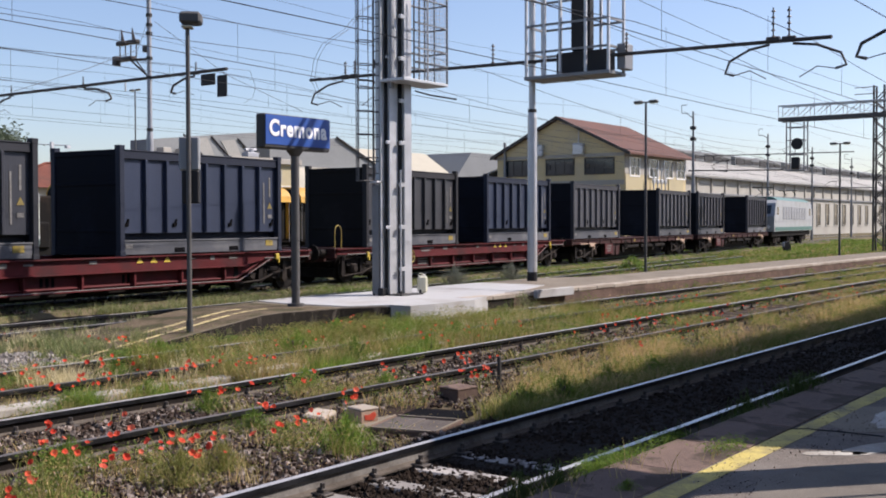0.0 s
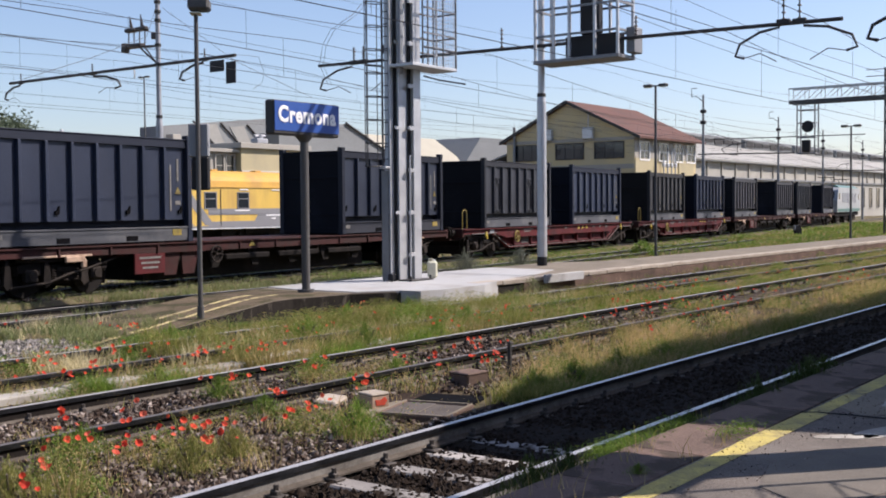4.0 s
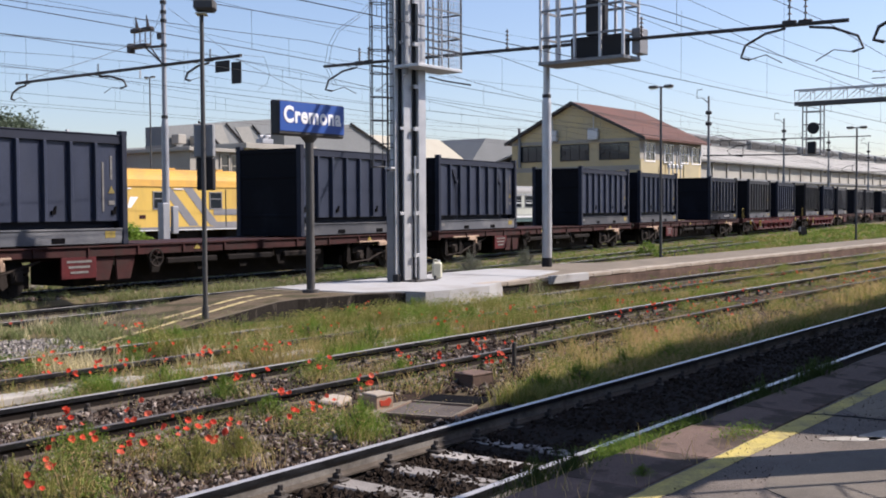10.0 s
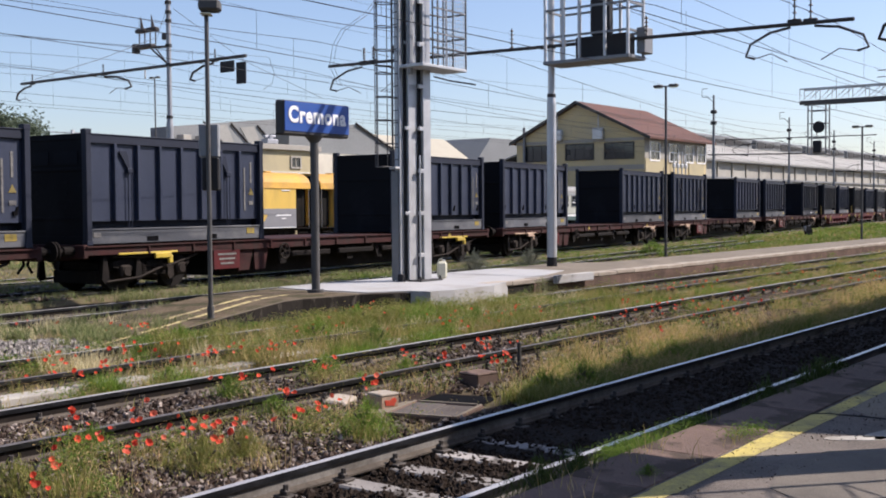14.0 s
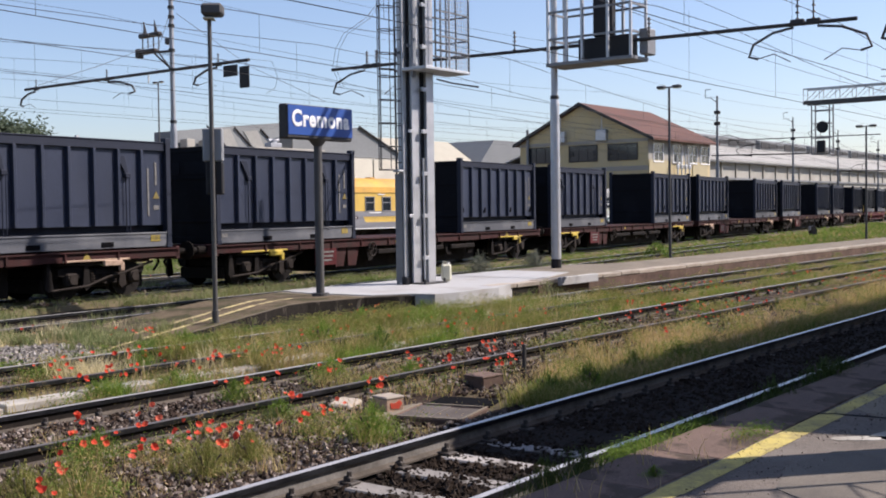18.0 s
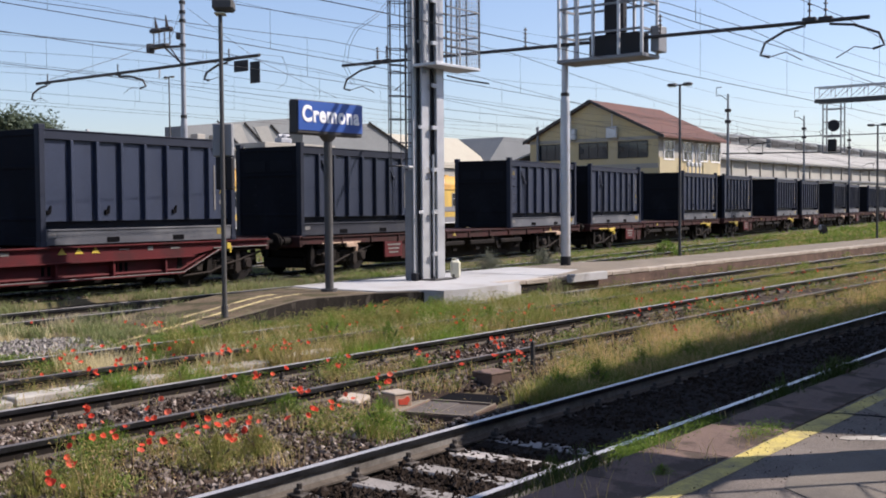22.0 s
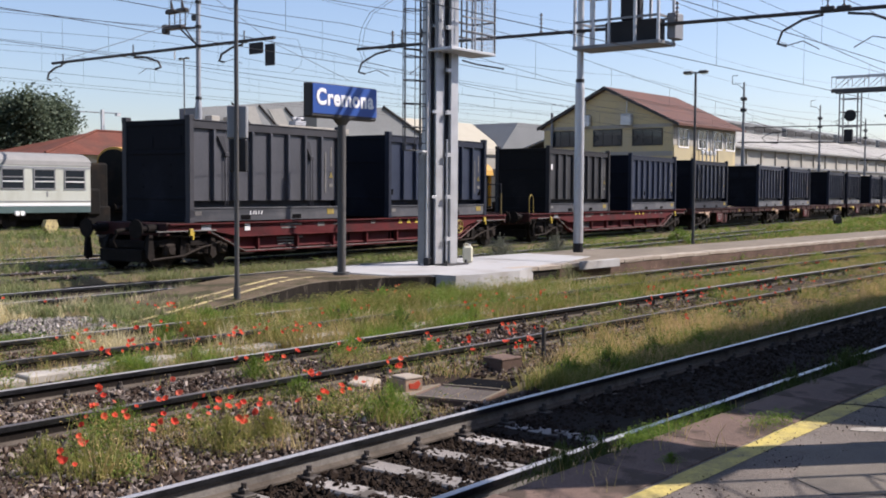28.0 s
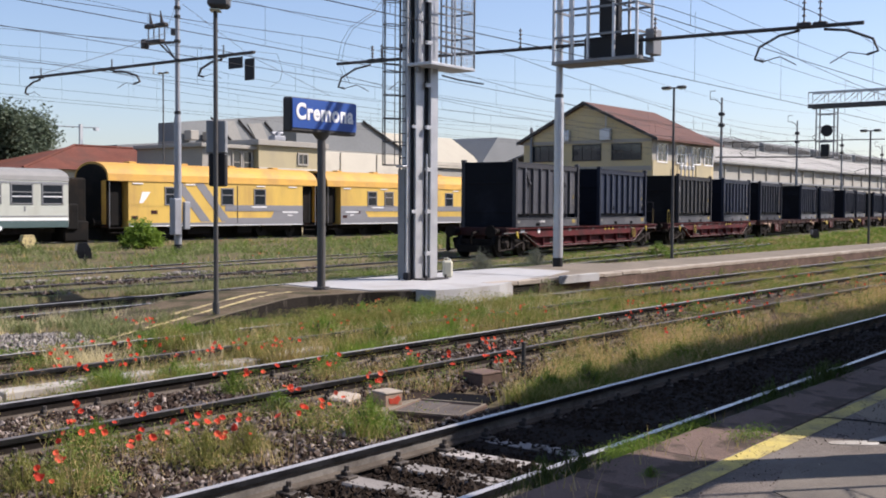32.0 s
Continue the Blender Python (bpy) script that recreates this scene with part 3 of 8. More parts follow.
def island():
    t = thing("platform_island", "low island platform with stained edge wall and a ramp at its end", "platform", kind="structure")
    bm = B()
    stations = [9.7, 10.6, 12.0, 13.4, 14.6, 15.2, 16.6, 17.59, 17.61, 20.0, 25.0, 28.9, 30.5, 34.0, 40.0, 52.0, 70.0, 95.0, 130.0, 200.0]
    prev = None
    for x in stations:
        z = ramp_z(x)
        yn = near_edge(x)
        yf = island_back(x)
        ring = [bm.verts.new(p) for p in ((x, yn, GZ - 0.3), (x, yn, z), (x, yf, z), (x, yf, GZ - 0.3))]
        if prev:
            for k in range(3):
                f = bm.faces.new((prev[k], ring[k], ring[k + 1], prev[k + 1]))
                f.material_index = 1 if x < 17.5 and k == 1 else 0
        else:
            bm.faces.new(ring)
        prev = ring
    bmesh.ops.recalc_face_normals(bm, faces=bm.faces)
    ob = new("deck", mesh_of("deck", bm, M["concrete"], M["dirt"]))
    ob.parent = t
    ob["label"] = "worn deck turning to bare earth on the ramp"
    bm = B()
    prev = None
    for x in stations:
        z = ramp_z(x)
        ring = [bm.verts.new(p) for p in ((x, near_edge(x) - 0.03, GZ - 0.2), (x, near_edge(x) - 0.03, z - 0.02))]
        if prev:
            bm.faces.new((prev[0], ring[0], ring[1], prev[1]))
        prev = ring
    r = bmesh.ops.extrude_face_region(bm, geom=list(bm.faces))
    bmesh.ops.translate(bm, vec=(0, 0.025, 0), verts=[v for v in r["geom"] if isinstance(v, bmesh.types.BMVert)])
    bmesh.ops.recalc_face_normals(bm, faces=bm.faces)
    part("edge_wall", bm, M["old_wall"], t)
    bm = B()
    box(bm, (96, 13.95, PZ - 0.3), (148, 0.05, 0.42))
    part("edge_wall", bm, M["brown_wall"], t, "brown masonry edge")
    bm = B()
    box(bm, (0, 0, 0), (0.98, 0.34, 0.1), 0.012)
    km = mesh_of("kerb_stone", bm, M["pale_kerb"])
    for i in range(100):
        x = 16.6 + i
        if 16.5 < x < 20.0:
            continue
        piece("kerb_stone", km, t, (x, 14.1, PZ - 0.03 + 0.006 * math.sin(i * 3.3)))
    bm = B()
    for x0, y0, x1, y1 in ((9.95, 14.25, 15.6, 15.62), (10.9, 14.95, 15.2, 15.95)):
        n = 9
        for i in range(n):
            (xa, ya), (xb, yb) = [(x0 + (x1 - x0) * u, y0 + (y1 - y0) * u) for u in (i / n, (i + 0.93) / n)]
            bm.faces.new([bm.verts.new(p) for p in ((xa, ya - 0.06, ramp_z(xa) + 0.01), (xb, yb - 0.06, ramp_z(xb) + 0.01), (xb, yb + 0.06, ramp_z(xb) + 0.01), (xa, ya + 0.06, ramp_z(xa) + 0.01))])
    part("yellow_line", bm, M["old_line"], t, "faded yellow edge line")
    bm = B()
    prism(bm, [(16.7, 16.2), (16.8, 14.6), (17.2, 14.36), (17.56, 14.1), (17.6, 13.6), (18.3, 13.5), (19.8, 13.55), (21.3, 14.1), (23.4, 14.55), (25.5, 15.2), (25.5, 17.3), (16.9, 17.2)], "z", GZ - 0.1, PZ + 0.02)
    part("foundation_slab", bm, M["white_concrete"], t, "new pale concrete foundation slab")
    bm = B()
    box(bm, (23.6, 13.78, PZ - 0.03), (1.8, 0.1, 0.2), 0.01)
    part("cover_plate", bm, M["white_concrete"], t, "pale cover plate at the platform edge")
    return t


island()


# ---- the goods train ----
def container(key, fit="hooks"):
    """A ribbed container. fit: "hooks" along the foot of the panels, "latches" with long rods, "steps" with step irons as well, "marked" with rods and marks, "scrawled" with marks on the sill, "hatches" in the panels, "" for a sticker."""
    panel, frame_m, shaded_end_m = CON[key]
    words = {"grey": "dark grey", "blue": "dark blue", "slate": "slate grey", "sooty": "sooty dark grey", "navy": "dull navy", "brown": "grimy brown-grey"}[key]
    t = thing("container", words + " ribbed steel container " + {"hooks": "on a flat wagon", "latches": "with long latch rods", "steps": "with latch rods and step irons", "scrawled": "with white scrawls on its sill", "marked": "with latch rods and white scrawls", "hatches": "with two framed hatches", "": "with a white sticker"}[fit], "container", group="containers of the goods train")
    Lc, Wc, Hc = 6.06, 2.438, 2.67
    bm = B()
    box(bm, (0, 0, 0.09), (Lc - 0.1, Wc - 0.1, 0.1))
    part("floor", bm, M["iron"], t)
    for s in (-1, 1):
        bm = B()
        box(bm, (0, s * (Wc / 2 - 0.14), 0.556 + 0.91), (Lc - 0.3, 0.04, 1.82))
        part("side_wall", bm, panel, t)
        bm = B()
        box(bm, (0, s * (Wc / 2 - 0.1), 2.455), (Lc - 0.26, 0.1, 0.21), 0.012)
        box(bm, (0, s * (Wc / 2 - 0.09), 2.56), (Lc - 0.26, 0.12, 0.03), 0.008)
        part("top_rail", bm, frame_m, t)
        bm = B()
        box(bm, (0, s * (Wc / 2 - 0.08), 0.2), (Lc - 0.28, 0.1, 0.34), 0.01)
        box(bm, (0, s * (Wc / 2 - 0.05), 0.365), (Lc - 0.3, 0.08, 0.04), 0.006)
        part("sill", bm, M["sill_dark" if key == "navy" else "sill"], t, "dark grimy bottom sill" if key == "navy" else "dusty pale bottom sill")
        bm = B()
        box(bm, (0, s * (Wc / 2 - 0.34), 0.47), (Lc - 0.3, 0.04, 0.22))
        part("groove", bm, frame_m, t)
        # flat black plates paint the shaded insides of the fork pockets
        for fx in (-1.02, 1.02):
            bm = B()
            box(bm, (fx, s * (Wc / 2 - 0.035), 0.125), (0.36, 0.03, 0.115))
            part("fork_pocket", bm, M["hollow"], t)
        for i in range(7):
            x = -2.13 + 0.71 * i
            bm = B()
            box(bm, (x, s * (Wc / 2 - 0.075), 1.46), (0.085, 0.11, 1.79), 0.01)
            part("rib", bm, panel, t)
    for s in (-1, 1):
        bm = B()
        # end walls carry their shade in the near-black colour
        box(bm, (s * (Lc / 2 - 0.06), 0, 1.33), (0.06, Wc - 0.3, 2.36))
        part("end_wall", bm, shaded_end_m, t)
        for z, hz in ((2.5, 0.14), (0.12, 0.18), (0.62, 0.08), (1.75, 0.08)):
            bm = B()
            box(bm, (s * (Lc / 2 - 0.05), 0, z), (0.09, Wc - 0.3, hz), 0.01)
            part("end_beam", bm, shaded_end_m, t)
        for q in (-0.5, 0.5) if fit in ("latches", "steps", "marked") else ():
            for z, w, h in ((2.02, 0.82, 0.3), (0.9, 0.1, 0.06), (1.2, 0.1, 0.06), (1.45, 0.1, 0.06)):
                bm = B()
                box(bm, (s * (Lc / 2 - 0.024), q, z), (0.02, w, h))
                part("end_panel" if h > 0.1 else "hinge", bm, CON["slate"][2], t)
        for q in (-1, 1):
            bm = B()
            box(bm, (s * (Lc / 2 - 0.08), q * (Wc / 2 - 0.08), Hc / 2), (0.16, 0.16, Hc - 0.1), 0.015)
            part("corner_post", bm, frame_m, t)
            for z in (0.06, Hc - 0.06):
                bm = B()
                box(bm, (s * (Lc / 2 - 0.084), q * (Wc / 2 - 0.084), z), (0.18, 0.18, 0.12), 0.012)
                part("corner_casting", bm, frame_m, t)
    y = -Wc / 2 + 0.112
    for x, z, w, h in ((2.38, 1.35, 0.05, 1.15), (2.63, 1.8, 0.06, 0.55), (2.63, 0.98, 0.18, 0.1)):
        bm = B()
        box(bm, (x, y, z), (w, 0.012, h))
        part("marking", bm, M["worn_white"], t, "pale stencilled mark worn to a bar")
    bm = B()
    prism(bm, [(2.53, 1.2), (2.73, 1.2), (2.63, 1.38)], "y", y - 0.006, y + 0.006)
    part("warning_triangle", bm, M["old_plate"], t, "faded yellow warning triangle")
    yo = -Wc / 2 + 0.026
    bm = B()
    box(bm, (2.5, yo, 0.24), (0.3, 0.012, 0.15))
    part("plate", bm, M["plate"], t, "dull yellow data plate")
    bm = B()
    box(bm, (-2.72, yo, 0.24), (0.22, 0.012, 0.1))
    part("plate", bm, M["worn_white"], t, "pale blank plate")
    if fit in ("hooks", "scrawled"):
        for x in (-2.72, -1.1, 0.98, 2.7):
            bm = B()
            prism(bm, [(x - 0.07, 0.7), (x + 0.04, 0.72), (x + 0.06, 0.9), (x + 0.03, 0.9), (x - 0.02, 0.8), (x - 0.08, 0.8)], "y", y - 0.03, y + 0.005)
            part("hook", bm, M["hollow"], t, "black tarpaulin hook")
    elif fit in ("latches", "steps", "marked"):
        for x in (-1.68, 1.7):
            bm = B()
            for u in (-0.05, 0.05):
                rod(bm, (x + u, y - 0.05, 1.72), (x + u, y - 0.05, 0.12), 0.012, 6)
            box(bm, (x, y - 0.05, 1.74), (0.16, 0.07, 0.11), 0.012)
            prism(bm, [(x - 0.06, 1.8), (x + 0.02, 1.8), (x - 0.08, 2.2), (x - 0.32, 2.2)], "y", y - 0.05, y - 0.02)
            part("latch_rod", bm, frame_m, t, "dark latch with its rods")
    elif not fit:
        bm = B()
        prism(bm, [(-2.72, 1.72), (-2.5, 1.74), (-2.54, 1.84), (-2.48, 1.93), (-2.7, 1.95)], "y", y - 0.006, y + 0.006)
        part("sticker", bm, M["white"], t, "torn white sticker")
    if fit in ("scrawled", "marked"):
        for k in range(9 if fit == "scrawled" else 5):
            bm = B()
            x = (0.05 if fit == "scrawled" else -0.85) + 0.105 * k + (0.08 if k > 4 else 0)
            lean = 0.03 * math.sin(k * 2.1)
            prism(bm, [(x, 0.19), (x + 0.035, 0.19), (x + 0.035 + lean, 0.29), (x + lean, 0.29)], "y", yo - 0.006, yo + 0.006)
            part("marking", bm, M["white"], t, "white scrawled bar")
    if fit == "hatches":
        for x, zl, zh in ((-1.78, 0.62, 1.92), (1.06, 0.62, 1.92)):
            bm = B()
            for u in (-0.17, 0.17):
                box(bm, (x + u, y - 0.02, (zl + zh) / 2), (0.03, 0.04, zh - zl), 0.006)
            box(bm, (x, y - 0.02, zh), (0.37, 0.04, 0.03), 0.006)
            box(bm, (x, y - 0.03, zl + 0.05), (0.4, 0.06, 0.05), 0.006)
            prism(bm, [(x - 0.17, zh), (x + 0.05, zh), (x + 0.12, zh - 0.25), (x + 0.08, zh - 0.25)], "y", y - 0.045, y - 0.03)
            part("hatch", bm, frame_m, t, "framed hatch in the panel")
    if fit == "steps":
        bm = B()
        prism(bm, [(-2.66, 2.02), (-2.42, 2.02), (-2.54, 2.2)], "y", y - 0.006, y + 0.006)
        part("warning_triangle", bm, M["old_plate"], t, "faded yellow warning triangle")
        for k in range(4):
            bm = B()
            pipe(bm, [(-2.66, y, 1.9 - 0.3 * k), (-2.64, y - 0.06, 1.86 - 0.3 * k), (-2.44, y - 0.06, 1.86 - 0.3 * k), (-2.42, y, 1.9 - 0.3 * k)], 0.012, 5)
            part("step_iron", bm, frame_m, t)
    return t


def bogie(wagon, x):
    """A two-axle bogie: cast side frames with springs, brake beams and rigging between the wheels."""
    bm = B()
    for s in (-1, 1):
        prism(bm, [(-1.25, 0.58), (-1.25, 0.72), (-0.75, 0.8), (-0.45, 0.7), (0.45, 0.7), (0.75, 0.8), (1.25, 0.72), (1.25, 0.58), (0.55, 0.48), (0.4, 0.34), (-0.4, 0.34), (-0.55, 0.48)], "y", s * 1.0 - 0.06, s * 1.0 + 0.06)
        box(bm, (0, s * 1.02, 0.62), (0.5, 0.2, 0.14), 0.02)
    box(bm, (0, 0, 0.52), (0.6, 1.9, 0.5), 0.03)
    bmesh.ops.translate(bm, vec=(x, 0, 0), verts=bm.verts)
    b = part("bogie", bm, M["bogie"], wagon, "grimy two-axle bogie, darkened for the shade below the wagon")
    for u, z, w, d, h in ((1.22, 0.6, 0.12, 2.0, 0.2), (0.42, 0.3, 0.16, 1.5, 0.24), (1.42, 0.34, 0.14, 1.5, 0.3)):
        for s in (-1, 1):
            bm = B()
            box(bm, (x + s * u, 0, z), (w, d, h), 0.02)
            part("headstock" if d > 1.9 else "brake_beam", bm, M["bogie"], b)
    for s in (-1, 1):
        bm = B()
        pipe(bm, [(x - 1.5, s * 1.12, 0.26), (x - 0.5, s * 1.14, 0.32), (x + 0.1, s * 1.14, 0.5), (x + 0.6, s * 1.12, 0.58), (x + 1.5, s * 1.1, 0.8)], 0.03, 6)
        part("brake_rod", bm, M["bogie_dusty"], b, "dusty bent brake rod")
        bm = B()
        pipe(bm, [(x - 1.3, s * 1.1, 0.84), (x - 0.4, s * 1.12, 0.8), (x + 0.2, s * 1.12, 0.86), (x + 1.2, s * 1.1, 0.84)], 0.035, 6)
        part("brake_rod", bm, M["bogie_dusty"], b)
        for q in (-0.3, 0.02, 0.32):
            bm = B()
            for k in range(5):
                rod(bm, (x + q, s * 1.04, 0.36 + 0.055 * k), (x + q, s * 1.04, 0.385 + 0.055 * k), 0.085, 8)
            part("spring", bm, M["bogie_dusty"], b, "dusty coil spring")
        for q in (-1.55, -0.52, 0.52):
            bm = B()
            prism(bm, [(x + q - 0.05, 0.86), (x + q + 0.05, 0.86), (x + q + 0.12, 0.3), (x + q - 0.02, 0.22), (x + q - 0.1, 0.32)], "y", s * 1.1 - 0.04, s * 1.1 + 0.04)
            part("brake_hanger", bm, M["bogie_dusty"] if q == 0.52 else M["bogie"], b)
    sets = []
    for a in (-0.9, 0.9):
        w = new("wheelset", WHEELS)
        w.parent = b
        w.location = (x + a, 0, 0.46)
        sets.append(w)
        for s in (-1, 1):
            bm = B()
            box(bm, (x + a, s * 1.04, 0.48), (0.32, 0.2, 0.3), 0.04)
            rod(bm, (x + a, s * 1.1, 0.48), (x + a, s * 1.17, 0.48), 0.11, 10)
            part("axlebox", bm, M["bogie_dusty"], b, "dusty axle box")
    return sets


bm = B()
for s in (-1, 1):
    rod(bm, (0, s * 0.68, 0), (0, s * 0.82, 0), 0.46, 28)
    rod(bm, (0, s * 0.655, 0), (0, s * 0.68, 0), 0.485, 28)
    rod(bm, (0, s * 0.82, 0), (0, s * 0.86, 0), 0.17, 14)
    for k in range(4):
        a = k * math.pi / 2
        rod(bm, (0.3 * math.cos(a), s * 0.82, 0.3 * math.sin(a)), (0.3 * math.cos(a), s * 0.832, 0.3 * math.sin(a)), 0.05, 8)
rod(bm, (0, -0.95, 0), (0, 0.95, 0), 0.08, 10)
WHEELS = mesh_of("wheelset", bm, M["wheel"])


def buffers(wagon, front, back=None):
    for s in (-1, 1):
        half = front if s > 0 or back is None else back
        for q in (-0.875, 0.875):
            bm = B()
            rod(bm, (s * half, q, 1.0), (s * (half + 0.3), q, 1.0), 0.11, 12)
            rod(bm, (s * (half + 0.3), q, 1.0), (s * (half + 0.58), q, 1.0), 0.075, 12)
            rod(bm, (s * (half + 0.58), q, 1.0), (s * (half + 0.62), q, 1.0), 0.23, 16)
            part("buffer", bm, M["bogie"], wagon)
        bm = B()
        rod(bm, (s * half, 0, 0.98), (s * (half + 0.45), 0, 0.92), 0.05, 8)
        pipe(bm, [(s * (half + 0.4), 0, 0.92), (s * (half + 0.5), 0.05, 0.7), (s * (half + 0.35), 0.08, 0.5)], 0.035)
        part("coupling", bm, M["bogie"], wagon)


def flat_wagon():
    t = thing("flat_wagon", "dirty dark red container flat wagon with an empty middle bay", "wagon", group="wagons of the goods train")
    half = 9.4
    for s in (-1, 1):
        bm = B()
        prism(bm, [(-half, 0.9), (-half, 1.1), (half, 1.1), (half, 0.9), (5.6, 0.88), (4.2, 0.86), (-4.2, 0.86), (-5.6, 0.88)], "y", s * 1.2 - 0.05, s * 1.2 + 0.05)
        box(bm, (0, s * 1.2, 1.09), (2 * half, 0.2, 0.03))
        for i in range(11):
            box(bm, (-7.5 + i * 1.5, s * 1.26, 0.97), (0.05, 0.06, 0.2))
        part("side_sill", bm, M["wagon_dull"], t)
    bm = B()
    box(bm, (0, 0, 0.9), (2 * half, 0.5, 0.3), 0.02)
    for i in range(9):
        box(bm, (-7.2 + i * 1.8, 0, 1.0), (0.16, 2.4, 0.14))
    part("centre_beam", bm, M["wagon_dull"], t)
    bm = B()
    box(bm, (0, 0, 1.105), (5.6, 2.36, 0.015))
    part("deck", bm, M["wagon_dull"], t)
    for s in (-1, 1):
        bm = B()
        box(bm, (s * half, 0, 0.98), (0.14, 2.5, 0.32), 0.02)
        part("headstock", bm, M["wagon_dull"], t)
        for q in (1,):
            bm = B()
            prism(bm, [(s * 6.0, 0.82), (s * 5.0, 0.82), (s * 4.3, 0.32), (s * 4.7, 0.32)], "y", q * 1.1 - 0.03, q * 1.1 + 0.03)
            part("strut", bm, M["wagon_dull"], t)
    for s in (-1, 1):
        for xa, xb in ((-2.0, -0.2), (0.2, 2.0), (2.5, 4.2)):
            bm = B()
            box(bm, ((xa + xb) / 2, s * 1.14, 0.66), (xb - xa, 0.14, 0.16), 0.03)
            part("lower_beam", bm, M["bogie"], t)
    for x in (-1.0, 6.6):
        bm = B()
        prism(bm, [(x - 0.12, 0.93), (x + 0.12, 0.93), (x, 1.08)], "y", -1.262, -1.25)
        part("warning_triangle", bm, M["plate"], t, "grimy yellow warning triangle")
    # the long block only fills the space below with the darkness of shade
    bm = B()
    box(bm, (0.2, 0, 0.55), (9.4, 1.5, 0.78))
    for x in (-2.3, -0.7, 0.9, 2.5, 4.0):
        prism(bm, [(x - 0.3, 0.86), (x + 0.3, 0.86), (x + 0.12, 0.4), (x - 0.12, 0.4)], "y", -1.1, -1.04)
    part("underframe", bm, M["bogie"], t, "trussed underframe with a black filler block as shade")
    bm = B()
    ring = [(-2.45 + 0.21 * math.cos(a * math.pi / 10), -1.3, 0.76 + 0.21 * math.sin(a * math.pi / 10)) for a in range(21)]
    pipe(bm, ring, 0.024, 6)
    for a in range(5):
        q = a * 2 * math.pi / 5
        rod(bm, (-2.45, -1.3, 0.76), (-2.45 + 0.21 * math.cos(q), -1.3, 0.76 + 0.21 * math.sin(q)), 0.016, 6)
    rod(bm, (-2.45, -1.1, 0.76), (-2.45, -1.32, 0.76), 0.04, 8)
    part("brake_wheel", bm, M["bogie_dusty"], t, "dusty brake wheel")
    for x in (-3.95, -3.3):
        bm = B()
        prism(bm, [(x - 0.3, 0.86), (x + 0.3, 0.86), (x + 0.14, 0.3), (x - 0.26, 0.3)], "y", -1.17, -1.11)
        part("leg_plate", bm, M["wagon_dull"], t)
    for x, w in ((-4.75, 1.0),):
        bm = B()
        box(bm, (x, -1.22, 0.62), (w, 0.06, 0.5), 0.01)
        part("data_panel", bm, M["wagon_red"], t, "red panel with illegible white marks")
        for k in range(3):
            bm = B()
            box(bm, (x, -1.256, 0.76 - 0.12 * k), (w * (0.7 - 0.1 * k), 0.006, 0.05))
            part("marking", bm, M["worn_white"], t, "white bar of worn lettering")
    bm = B()
    rod(bm, (-0.8, 0.3, 0.58), (1.0, 0.3, 0.58), 0.2, 14)
    box(bm, (0.2, -0.5, 0.6), (0.5, 0.4, 0.4), 0.03)
    part("brake_gear", bm, M["bogie"], t)
    for x in (-7.3, 7.1):
        bm = B()
        box(bm, (x - 0.2, -1.24, 0.9), (1.9, 0.06, 0.05), 0.01)
        box(bm, (x + 0.25, -1.26, 0.82), (0.55, 0.08, 0.14), 0.02)
        box(bm, (x + 0.5, -1.26, 0.72), (0.14, 0.08, 0.2), 0.02)
        part("lever_bar", bm, M["old_box"], t, "pale brown lever bar")
    buffers(t, half + 0.07)
    sets = bogie(t, -7.2) + bogie(t, 7.2)
    return t, sets


